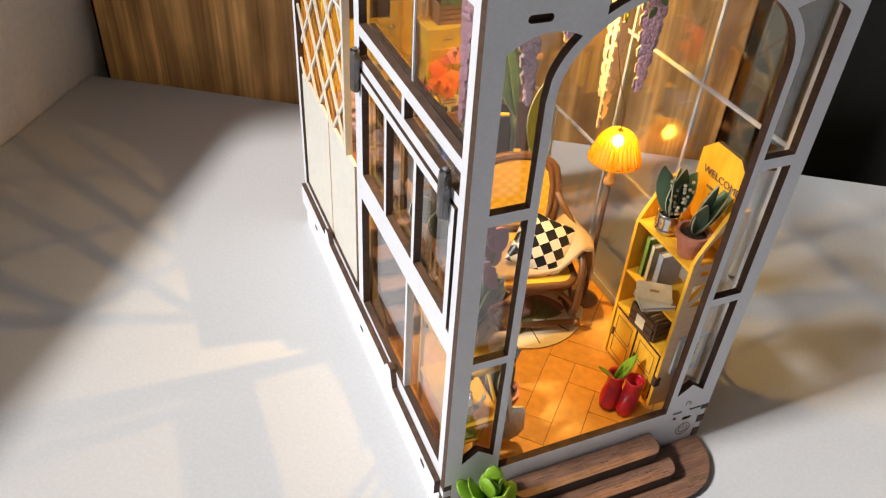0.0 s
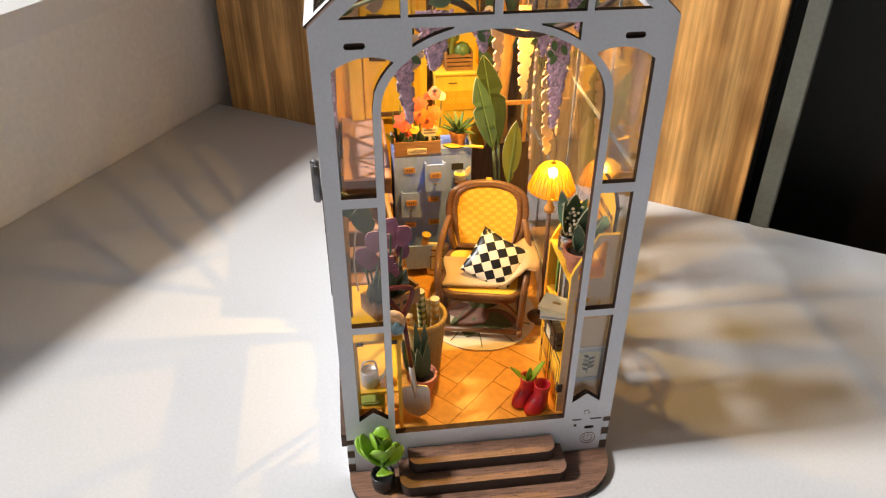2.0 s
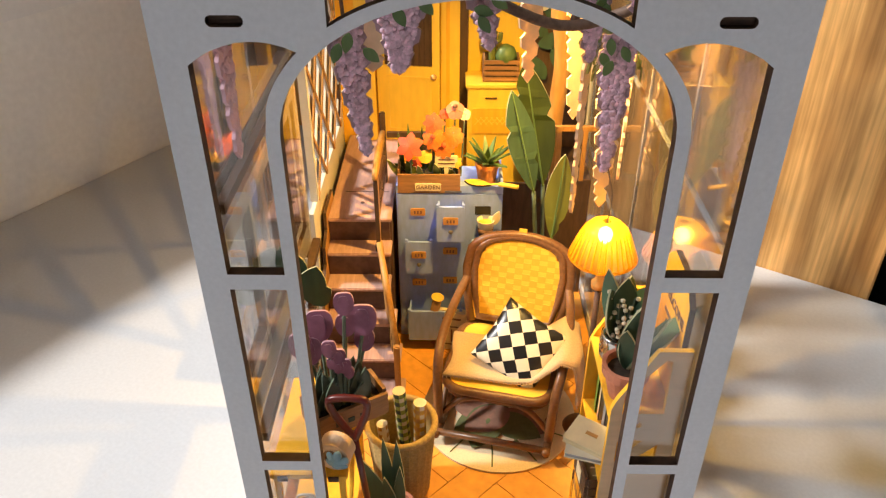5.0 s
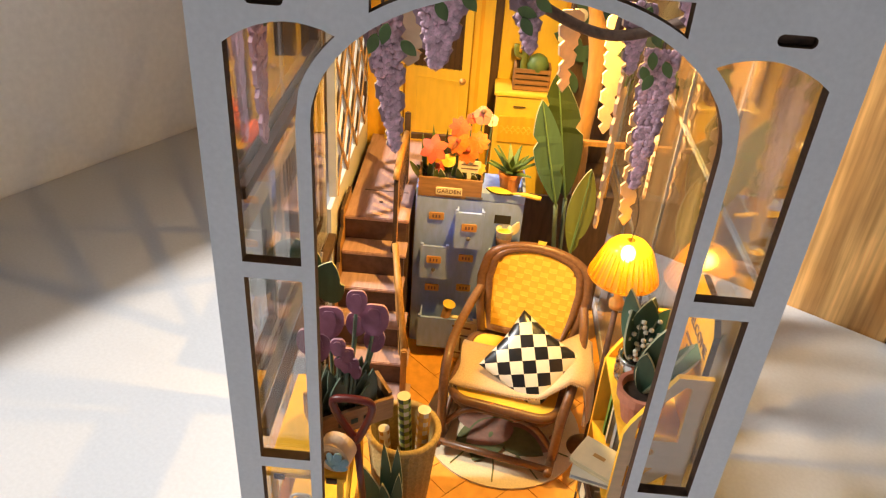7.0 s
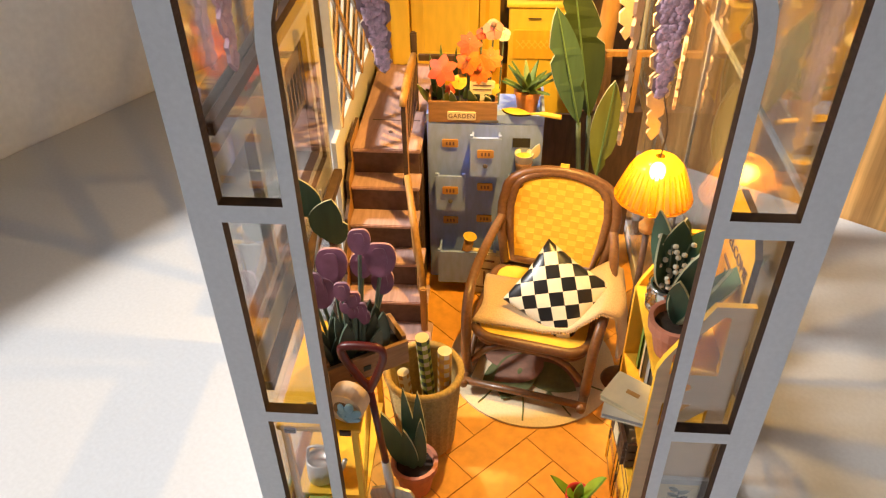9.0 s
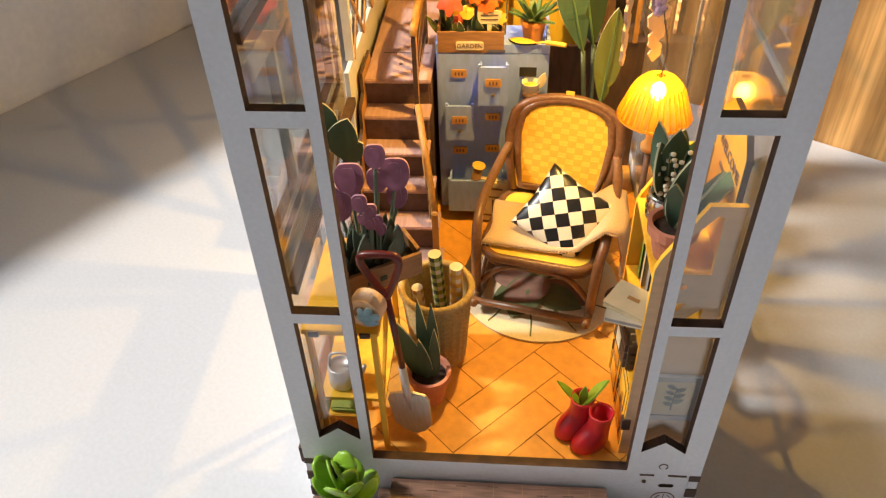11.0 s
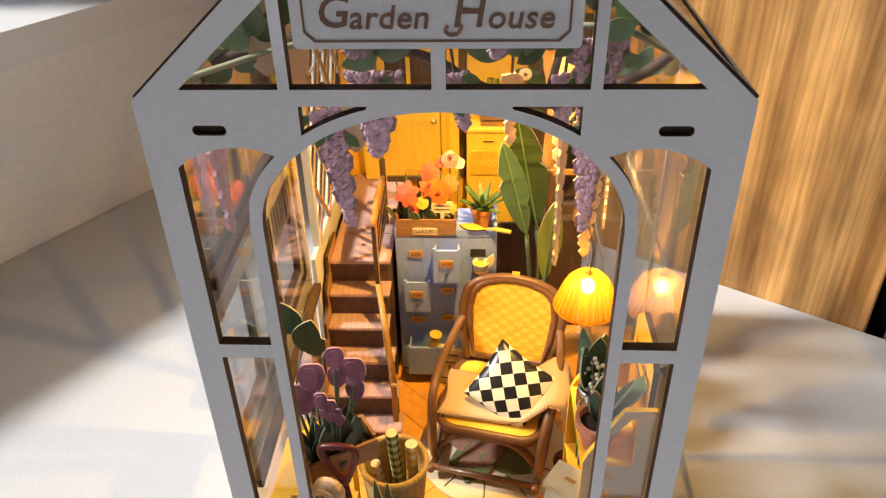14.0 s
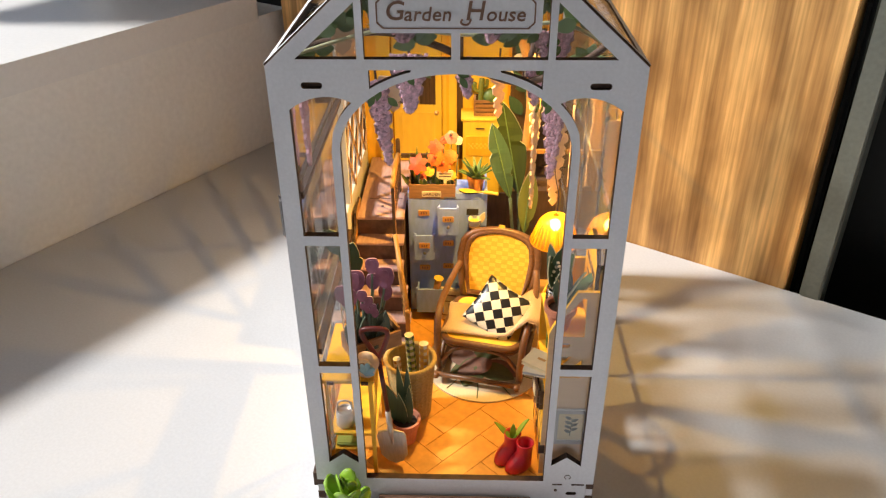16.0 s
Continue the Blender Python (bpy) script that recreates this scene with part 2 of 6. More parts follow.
def oak_material(name):
    """Vertical oak veneer: drawn-out cathedral figure, fine pores and broad light and dark bands that also hold painted
    dappled shade.
    """
    m, n, l, p = material(name)
    co = n.new("ShaderNodeTexCoord")
    def scaled(x, y, z):
        mp = n.new("ShaderNodeMapping")
        mp.inputs["Scale"].default_value = (x, y, z)
        l.new(co.outputs["Object"], mp.inputs["Vector"])
        return mp
    figure = n.new("ShaderNodeTexWave")
    figure.wave_type, figure.bands_direction, figure.wave_profile = "BANDS", "X", "SIN"
    for k, v in (("Scale", 9.0), ("Distortion", 9.0), ("Detail", 4.0), ("Detail Scale", 1.6), ("Detail Roughness", 0.6)):
        figure.inputs[k].default_value = v
    l.new(scaled(1.9, 1.9, 0.18).outputs[0], figure.inputs["Vector"])
    pores = n.new("ShaderNodeTexNoise")
    pores.inputs["Scale"].default_value, pores.inputs["Detail"].default_value = 1.0, 6.0
    l.new(scaled(520, 520, 14).outputs[0], pores.inputs["Vector"])
    # Broad blotches put dappled light and shade into the veneer colour, besides grain.
    broad = n.new("ShaderNodeTexNoise")
    broad.inputs["Scale"].default_value, broad.inputs["Detail"].default_value = 1.0, 4.0
    l.new(scaled(32, 32, 12).outputs[0], broad.inputs["Vector"])
    r1 = n.new("ShaderNodeValToRGB")
    e = r1.color_ramp.elements
    e[0].position, e[1].position = 0.05, 0.8
    e[0].color, e[1].color = (0.78, 0.47, 0.175, 1), (0.50, 0.28, 0.098, 1)
    l.new(figure.outputs["Fac"], r1.inputs[0])
    mul1, mul2 = n.new("ShaderNodeMix"), n.new("ShaderNodeMix")
    for mx, src, lo, hi, f in ((mul1, broad, (0.55, 0.50, 0.45, 1), (1.28, 1.26, 1.22, 1), 1.0), (mul2, pores, (0.62, 0.56, 0.50, 1), (1.12, 1.12, 1.12, 1), 0.8)):
        mx.data_type, mx.blend_type = "RGBA", "MULTIPLY"
        mx.inputs["Factor"].default_value = f
        rr = n.new("ShaderNodeValToRGB")
        rr.color_ramp.elements[0].position, rr.color_ramp.elements[1].position = 0.34, 0.66
        rr.color_ramp.elements[0].color, rr.color_ramp.elements[1].color = lo, hi
        l.new(src.outputs["Fac"], rr.inputs[0])
        l.new(rr.outputs[0], mx.inputs["B"])
    l.new(r1.outputs[0], mul1.inputs["A"])
    l.new(mul1.outputs["Result"], mul2.inputs["A"])
    l.new(mul2.outputs["Result"], p.inputs["Base Color"])
    p.inputs["Roughness"].default_value = 0.5
    b = n.new("ShaderNodeBump")
    b.inputs["Strength"].default_value, b.inputs["Distance"].default_value = 0.2, 0.0003
    l.new(pores.outputs["Fac"], b.inputs["Height"])
    l.new(b.outputs[0], p.inputs["Normal"])
    return m


OAK = oak_material("oak_veneer")
# Near-black stands in for shade in gaps; plain black on wire and blade edge.
BLACKOUT = surface("dark_shade_fill", (0.012, 0.012, 0.012), 0.6, vary=0.2)
GREENGREY = surface("grey_green_frame", (0.13, 0.14, 0.12), 0.5, vary=0.12)
WALL_FAR = surface("room_wall_paint", (0.84, 0.81, 0.77), 0.9, vary=0.05, coarse=4)
FLOOR_FAR = surface("room_floor_wood", (0.25, 0.17, 0.11), 0.6, vary=0.2, grain=(40, 4, 40))


# ---------------------------------------------------------------- mesh helpers
def link(name, bm, mats, parent=None, label="", m=None, smooth=False):
    me = bpy.data.meshes.new(name)
    bmesh.ops.recalc_face_normals(bm, faces=bm.faces[:])
    bm.to_mesh(me)
    bm.free()
    for k in (mats if isinstance(mats, (list, tuple)) else [mats]):
        me.materials.append(k)
    if smooth:
        for f in me.polygons:
            f.use_smooth = True
    ob = new(name, me)
    if m is not None:
        ob.matrix_world = m
    if parent is not None:
        ob.parent = parent
    if label:
        ob["label"] = label
    return ob


def part(name, bm, mats, parent, label="", smooth=False, m=None):
    return link(name, bm, mats, parent, label, m, smooth)


def thing(name, label, category, at=(0, 0, 0), rz=0, group="", m=None):
    ob = new(name)
    ob.empty_display_size = 0.005
    ob.matrix_world = pose(*at, 0, 0, rz) if m is None else m
    return tagged(ob, label, category, group)


def single(name, bm, mats, label, category, m=None, smooth=False, group="", kind=""):
    return tagged(link(name, bm, mats, None, "", m, smooth), label, category, group, kind)


def box(bm, x0, x1, y0, y1, z0, z1, bevel=0.0, mat=0, m=None):
    r = bmesh.ops.create_cube(bm, size=1.0)
    bmesh.ops.scale(bm, vec=(x1 - x0, y1 - y0, z1 - z0), verts=r["verts"])
    bmesh.ops.translate(bm, vec=((x0 + x1) / 2, (y0 + y1) / 2, (z0 + z1) / 2), verts=r["verts"])
    vs = r["verts"]
    fs = {f for v in vs for f in v.link_faces}
    for f in fs:
        f.material_index = mat
    if bevel:
        es = list({e for v in vs for e in v.link_edges})
        g = bmesh.ops.bevel(bm, geom=es, offset=bevel, segments=2, affect="EDGES")
        for f in g["faces"]:
            f.material_index = mat
        vs = list({v for f in fs if f.is_valid for v in f.verts} | {v for f in g["faces"] for v in f.verts})
    if m is not None:
        bmesh.ops.transform(bm, matrix=m, verts=vs)
    return vs


def boxes(*rows, bevel=0.0):
    bm = bmesh.new()
    for r in rows:
        box(bm, *r, bevel=bevel)
    return bm


def plate(outer, holes, c0, c1, plane="xz", bm=None, m=None, mats=(0, 1)):
    """A flat sheet with holes: outer and holes are lists of 2D points; faces take the first material, cut edges the second."""
    from_bm = bm or bmesh.new()
    loops = [outer] + list(holes)
    put = {"xz": lambda a, b, c: (a, c, b), "yz": lambda a, b, c: (c, a, b), "xy": lambda a, b, c: (a, b, c)}[plane]
    tris = geometry.tessellate_polygon([[Vector((a, b, 0)) for a, b in lp] for lp in loops])
    flat = [p for lp in loops for p in lp]
    lo = [from_bm.verts.new(put(a, b, c0)) for a, b in flat]
    hi = [from_bm.verts.new(put(a, b, c1)) for a, b in flat]
    for t in tris:
        if len(set(t)) < 3:
            continue
        for vs in (lo, hi):
            try:
                f = from_bm.faces.new([vs[i] for i in t])
                f.material_index = mats[0]
            except ValueError:
                pass
    k = 0
    for lp in loops:
        n = len(lp)
        for i in range(n):
            a, b = k + i, k + (i + 1) % n
            f = from_bm.faces.new((lo[a], lo[b], hi[b], hi[a]))
            f.material_index = mats[1]
        k += n
    if m is not None:
        bmesh.ops.transform(from_bm, matrix=m, verts=lo + hi)
    return from_bm


def rect(a0, a1, b0, b1):
    return [(a0, b0), (a1, b0), (a1, b1), (a0, b1)]


def rounded(a0, a1, b0, b1, r, n=5):
    out = []
    for ca, cb, s in ((a1 - r, b0 + r, -90), (a1 - r, b1 - r, 0), (a0 + r, b1 - r, 90), (a0 + r, b0 + r, 180)):
        for i in range(n + 1):
            t = radians(s + 90 * i / n)
            out.append((ca + r * math.cos(t), cb + r * math.sin(t)))
    return out


def tube(points, radius, seg=8, bm=None, mat=0, closed=False):
    """A round rod along a line of points; radius is one number or one for each point."""
    bm = bm or bmesh.new()
    pts = [Vector(p) for p in points]
    rad = radius if isinstance(radius, (list, tuple)) else [radius] * len(pts)
    rings, up = [], None
    n = len(pts)
    for i, p in enumerate(pts):
        a = pts[(i - 1) % n] if (closed or i > 0) else p
        b = pts[(i + 1) % n] if (closed or i < n - 1) else p
        d = (b - a).normalized()
        if up is None:
            up = d.orthogonal().normalized()
        up = (up - d * up.dot(d)).normalized()
        side = d.cross(up)
        rings.append([bm.verts.new(p + rad[i] * (math.cos(2 * math.pi * k / seg) * up + math.sin(2 * math.pi * k / seg) * side)) for k in range(seg)])
    for i in range(n if closed else n - 1):
        r0, r1 = rings[i], rings[(i + 1) % n]
        for k in range(seg):
            bm.faces.new((r0[k], r0[(k + 1) % seg], r1[(k + 1) % seg], r1[k])).material_index = mat
    if not closed:
        for r in (rings[0], rings[-1]):
            bm.faces.new(r).material_index = mat
    return bm


def curve(points, n=6):
    """More points along a smooth line through the given ones."""
    p = [Vector(q) for q in points]
    p = [2 * p[0] - p[1]] + p + [2 * p[-1] - p[-2]]
    out = []
    for i in range(1, len(p) - 2):
        for k in range(n):
            t = k / n
            a, b, c, d = p[i - 1], p[i], p[i + 1], p[i + 2]
            out.append(0.5 * ((2 * b) + (c - a) * t + (2 * a - 5 * b + 4 * c - d) * t * t + (3 * b - a - 3 * c + d) * t ** 3))
    out.append(p[-2])
    return out


def lathe(profile, seg=24, bm=None, m=None, mat=0, rib=0.0):
    """A turned form: profile of (radius, height); rib: depth of flutes."""
    bm = bm or bmesh.new()
    rings, made = [], []
    for r, z in profile:
        ring = [bm.verts.new(((r * (1 + rib * (k % 2))) * math.cos(2 * math.pi * k / seg), (r * (1 + rib * (k % 2))) * math.sin(2 * math.pi * k / seg), z)) for k in range(seg)]
        rings.append(ring)
        made += ring
    for a, b in zip(rings, rings[1:]):
        for k in range(seg):
            bm.faces.new((a[k], a[(k + 1) % seg], b[(k + 1) % seg], b[k])).material_index = mat
    for ring, p in ((rings[0], profile[0]), (rings[-1], profile[-1])):
        if p[0] > 1e-6:
            bm.faces.new(ring).material_index = mat
    if m is not None:
        bmesh.ops.transform(bm, matrix=m, verts=made)
    return bm


def blob(bm, c, r, sub=1, mat=0, scale=(1, 1, 1), m=None):
    g = bmesh.ops.create_icosphere(bm, subdivisions=sub, radius=r)
    bmesh.ops.scale(bm, vec=scale, verts=g["verts"])
    if m is not None:
        bmesh.ops.transform(bm, matrix=m, verts=g["verts"])
    bmesh.ops.translate(bm, vec=c, verts=g["verts"])
    for v in g["verts"]:
        for f in v.link_faces:
            f.material_index = mat
            f.smooth = True
    return g["verts"]


def petal_template():
    bm = bmesh.new()
    bmesh.ops.create_icosphere(bm, subdivisions=1, radius=1.0)
    bm.verts.index_update()
    out = [v.co.copy() for v in bm.verts], [[v.index for v in f.verts] for f in bm.faces]
    bm.free()
    return out


FLORET = petal_template()


def floret(bm, c, rad, flat):
    vs = [bm.verts.new((c[0] + p.x * rad, c[1] + p.y * rad * flat, c[2] + p.z * rad)) for p in FLORET[0]]
    for f in FLORET[1]:
        bm.faces.new([vs[i] for i in f]).smooth = True


def leaf_outline(length, width, n=9, tip=1.0, belly=0.45):
    """The outline of a leaf that grows along +b from the origin."""
    left, right = [], []
    for i in range(n + 1):
        t = i / n
        w = width / 2 * (math.sin(math.pi * t ** (math.log(0.5) / math.log(belly))) ** 0.8) if 0 < t < 1 else 0.0
        left.append((-w, length * t))
        right.append((w, length * t))
    return right + left[-2:0:-1]


def leaf(bm, length, width, m, thick=0.0008, mats=(0, 1), belly=0.45, bend=0.0, n=9):
    pts = leaf_outline(length, width, n, belly=belly)
    start = len(bm.verts)
    plate(pts, [], -thick / 2, thick / 2, "xz", bm, None, mats)
    bm.verts.ensure_lookup_table()
    vs = bm.verts[start:]
    for v in vs:
        v.co.y += bend * (v.co.z / length) ** 2 * length
    bmesh.ops.transform(bm, matrix=m, verts=vs)


def upright(base, tip, lean=0.0):
    """The frame of a flat thing that grows from base to tip and shows its face towards -y."""
    b, t = Vector(base), Vector(tip)
    z = (t - b).normalized()
    x = (Vector((1, 0, 0)) - z * z.x).normalized()
    y = z.cross(x)
    m = Matrix((x, y, z)).transposed().to_4x4()
    return Matrix.Translation(b) @ m @ Matrix.Rotation(radians(lean), 4, "Z")


def turn(x, y, z, rx=0, ry=0, rz=0):
    return pose(x, y, z, rx, ry, rz)


def text(name, body, size, m, mat, parent=None, label="", depth=0.00008, shear=0.0, spacing=1.0, bold=0.0):
    cu = bpy.data.curves.new(name, "FONT")
    cu.body, cu.size, cu.align_x, cu.align_y, cu.extrude, cu.shear, cu.space_character = body, size, "CENTER", "CENTER", depth, shear, spacing
    cu.resolution_u, cu.offset = 3, size * bold
    tmp = bpy.data.objects.new(name, cu)
    scene.collection.objects.link(tmp)
    bpy.context.view_layer.update()
    me = bpy.data.meshes.new_from_object(tmp.evaluated_get(bpy.context.evaluated_depsgraph_get()))
    bpy.data.objects.remove(tmp)
    bpy.data.curves.remove(cu)
    me.materials.clear()
    me.materials.append(mat)
    ob = new(name, me)
    ob.matrix_world = m
    if parent is not None:
        ob.parent = parent
    if label:
        ob["label"] = label
    return ob


# ---------------------------------------------------------------- the room round the model
def structure(name, bm, mats, label, category, m=None, smooth=False):
    return single(name, bm, mats, label, category, m, smooth, kind="structure")


structure("tabletop", boxes((0.0, 1.3, -1.3, 0.0, -0.03, 0.0), bevel=0.001), TABLE, "pale grey smooth table top under the model house", "table top", ROOM)
structure("wall_side", boxes((-0.20, 0.0, -1.3, 0.02, -0.75, 0.099)), PLASTER, "off-white plastered wall below a window sill", "wall", ROOM)
sill_bm = bmesh.new()
plate(rounded(-0.20, 0.006, -1.3, -0.012, 0.005), [], 0.099, 0.117, "xy", sill_bm, mats=(0, 0))
structure("window_sill", sill_bm, SILL, "white window sill with a rounded front edge", "window sill", ROOM)
# The board above z 0.215 is added out of view to shade the oak.
structure("window_with_sun_block", boxes((-0.20, -0.17, -1.3, -1.1, 0.117, 1.5), (-0.20, -0.17, -0.02, 0.02, 0.117, 1.5), (-0.20, -0.17, -0.22, -0.02, 0.215, 1.5), (-0.20, -0.17, -1.1, -0.22, 1.45, 1.5), (-0.20, -0.17, -1.1, -0.02, 0.117, 0.135)), SILL, "white window frame over the sill, with an added unseen sun-blocking board", "window", ROOM)
structure("wall_above_window", boxes((-0.20, -0.10, -1.3, 0.02, 1.5, 1.8)), WALL_FAR, "plain wall over the window", "wall", ROOM)
structure("oak_panel", boxes((0.0145, 0.3935, 0.0, 0.025, -0.75, 1.8), bevel=0.0008), OAK, "honey oak veneer panel with vertical grain", "wood panel", ROOM)
# Black slab painted for the shade in the gap behind the oak.
structure("wall_gap_shade", boxes((-0.20, 0.3955, 0.027, 0.05, -0.75, 1.8)), BLACKOUT, "black slab behind the oak panel, standing in for the gap's shade", "wall", ROOM)
structure("door_frame", boxes((0.4015, 0.4125, -0.002, 0.03, -0.75, 1.8), bevel=0.001), GREENGREY, "narrow grey-green metal frame beside the oak panel", "frame", ROOM)
# Black panel stands in for the unlit space past the table.
structure("wall_shade_black", boxes((0.3955, 1.4, 0.06, 0.08, -0.75, 1.8)), BLACKOUT, "black panel past the edge of the table, standing in for the unlit space", "wall", ROOM)
structure("wall_right", boxes((1.3, 1.35, -1.6, 0.08, -0.75, 1.8)), WALL_FAR, "plain painted room wall", "wall", ROOM)
structure("wall_behind", boxes((-0.2, 1.35, -1.65, -1.6, -0.75, 1.8)), WALL_FAR, "plain painted room wall", "wall", ROOM)
structure("wall_front_strip", boxes((-0.2, -0.15, -1.6, -1.3, -0.75, 1.8)), WALL_FAR, "plain painted room wall", "wall", ROOM)
structure("ceiling", boxes((-0.2, 1.35, -1.65, 0.08, 1.8, 1.85)), WALL_FAR, "plain white ceiling", "ceiling", ROOM)
structure("floor", boxes((-0.2, 1.35, -1.65, 0.08, -0.78, -0.75)), FLOOR_FAR, "dark wooden room floor", "floor", ROOM)

# ---------------------------------------------------------------- the model house
W, D = 0.0525, 0.180            # half width, depth
Z0, ZF, ZS, ZT, XT = 0.0, 0.018, 0.1835, 0.2065, 0.027   # table, floor, shoulder, flat roof, half width of the flat roof

house = thing("model_house", "white wooden model garden house with brown cut edges", "model house", (0, 0, 0))


def arch(rx, ry, z, n=24, a0=0, a1=180):
    return [(rx * math.cos(radians(a0 + (a1 - a0) * i / n)), z + ry * math.sin(radians(a0 + (a1 - a0) * i / n))) for i in range(n + 1)]


def mirror(pts):
    return [(-a, b) for a, b in reversed(pts)]


def side_top(n=10):
    """Top light of a side column: arched head, cut by the ring of the great arch."""
    pts = [(-0.047, 0.1295), (-0.036, 0.1295), (-0.036, 0.158)]
    for i in range(1, n):
        x = -0.036 + 0.0068 * i / (n - 1)
        pts.append((x, 0.158 + 0.0255 * math.sqrt(1 - (x / 0.0362) ** 2)))
    for i in range(1, n):
        t = i / (n - 1)
        x = -0.0292 - 0.0178 * t
        pts.append((x, 0.1730 + (0.1708 - 0.1730) * t + 0.0028 * math.sin(math.pi * t) ** 0.8))
    return pts


spandrel = [(-0.024, 0.1825)] + [(x, 0.158 + 0.0255 * math.sqrt(1 - (x / 0.0362) ** 2)) for x in [-0.024 + 0.0115 * i / 8 for i in range(9)]] + [(-0.0122, 0.1825)]
side_low = [(-0.047, 0.031), (-0.0415, 0.0355), (-0.036, 0.031), (-0.036, 0.0745), (-0.047, 0.0745)]
side_mid = rect(-0.047, -0.036, 0.0775, 0.126)
tri = [(-0.0440, 0.1855), (-0.027, 0.1855), (-0.027, 0.2008)]
top_light = rect(-0.025, -0.0012, 0.1855, 0.2035)
main = [(0.0335, 0.0228), (0.0335, 0.158)] + arch(0.0335, 0.0235, 0.158)[1:-1] + [(-0.0335, 0.158), (-0.0335, 0.0228)]
slot = rounded(-0.0430, -0.0370, 0.1771, 0.1790, 0.0009, 3)
holes = [main]
for hole in (side_top(), side_mid, side_low, spandrel, tri, top_light, slot):
    holes += [hole, mirror(hole)]
outer = [(-W, 0.0215), (W, 0.0215), (W, ZS), (XT, ZT), (-XT, ZT), (-W, ZS)]
part("front_frame", plate(outer, holes, 0.0, 0.0026), [WHITE, BROWN_EDGE], house, "white painted front with arched openings and brown cut edges")
for s in (-1, 1):
    part("tenon", boxes((s * 0.040 - 0.0028, s * 0.040 + 0.0028, 0.0012, 0.006, 0.1773, 0.1788)), BROWN_EDGE, house)
    pane = [(s * 0.0485, 0.028), (s * 0.0348, 0.028), (s * 0.0348, 0.156), (s * 0.0285, 0.1755), (s * 0.0485, 0.1755)]
    part("side_pane", plate(pane, [], 0.0030, 0.0036), ACRYLIC, house, "clear acrylic pane")
part("top_pane", plate([(-0.046, 0.1845), (0.046, 0.1845), (XT - 0.001, 0.204), (-XT + 0.001, 0.204)], [], 0.0030, 0.0036), ACRYLIC, house, "clear acrylic pane")

# base with finger joints
part("front_base", plate(rect(-W + 0.0026, W - 0.0026, 0.0, 0.0213), [rounded(0.0425, 0.0465, 0.0152, 0.0168, 0.0007, 3)], 0.0003, 0.0028), [WHITE, BROWN_EDGE], house)
part("slot_backing", boxes((0.0420, 0.0470, 0.0029, 0.0032, 0.0148, 0.0172)), BROWN_EDGE, house)
part("left_base", boxes((-W, -W + 0.0025, 0.0003, D, 0.0, 0.0213)), WHITE, house)
part("right_base", boxes((W - 0.0025, W, 0.0003, D, 0.0, 0.0213)), WHITE, house)
part("back_base", boxes((-W + 0.0026, W - 0.0026, D - 0.0026, D, 0.0, 0.0213)), WHITE, house)
for s in (-1, 1):
    for k, (a, b) in enumerate(((0.0035, 0.0075), (0.0115, 0.0150), (0.0190, 0.0214))):
        x0 = s * W
        part("finger_joint", boxes((min(x0 + s * 0.0002, x0 - s * 0.0026), max(x0 + s * 0.0002, x0 - s * 0.0026), -0.0001, 0.0030, a, b)), BROWN_EDGE, house, "dark cut end of a finger joint")
ring = bmesh.new()
tube([(0.0445 + 0.0031 * math.cos(t * math.pi / 14), 0.0002, 0.0098 + 0.0031 * math.sin(t * math.pi / 14)) for t in range(28)], 0.00014, 4, ring, closed=True)
tube([(0.0445 + 0.0019 * math.cos(radians(120 + 300 * t / 20)), 0.0002, 0.0098 + 0.0019 * math.sin(radians(120 + 300 * t / 20))) for t in range(21)], 0.00012, 4, ring)
tube([(0.0445, 0.0002, 0.0100), (0.0445, 0.0002, 0.0122)], 0.00012, 4, ring)
part("power_mark", ring, INK, house, "engraved round power symbol")
part("peg_hole", lathe([(0.0006, -0.0003), (0.0006, 0.0)], 12, m=turn(0.0385, 0.0, 0.0178, 90)), BROWN_EDGE, house)
knob_bm = bmesh.new()
tube([(0.0425 + 0.0011 * math.cos(radians(-60 + 300 * t / 14)), -0.0001, 0.0252 + 0.0011 * math.sin(radians(-60 + 300 * t / 14))) for t in range(15)], 0.00012, 4, knob_bm)
box(knob_bm, 0.037, 0.0407, -0.0002, 0.0004, 0.0209, 0.0214)
box(knob_bm, 0.0443, 0.0490, -0.0002, 0.0004, 0.0209, 0.0214)
part("puzzle_joint", knob_bm, BROWN_EDGE, house, "engraved puzzle joint line")

# left wall: windows in front, lattice and board behind
lw_holes = [rect(0.006, 0.0862, 0.1430, 0.1795), rect(0.006, 0.0450, 0.1325, 0.1392), rect(0.0472, 0.0862, 0.1325, 0.1392),
            rect(0.006, 0.0862, 0.0862, 0.1290), rect(0.006, 0.0862, 0.0275, 0.0780),
            rect(0.0915, 0.1760, 0.0275, 0.1795)]
part("left_frame", plate([(0.0027, 0.0215), (D, 0.0215), (D, ZS), (0.0027, ZS)], lw_holes, -W, -W + 0.0026, "yz"), [WHITE, BROWN_EDGE], house, "white side frame with window openings")
part("left_pane", boxes((-W + 0.0030, -W + 0.0036, 0.005, 0.0875, 0.026, 0.1805)), ACRYLIC, house, "clear acrylic side pane")
part("glazing_bar", boxes((-W + 0.0004, -W + 0.0028, 0.0395, 0.0410, 0.0277, 0.0778)), WHITE, house)
part("pane_line", boxes((-W + 0.0024, -W + 0.0029, 0.0455, 0.0463, 0.1432, 0.1793)), WHITE, house)
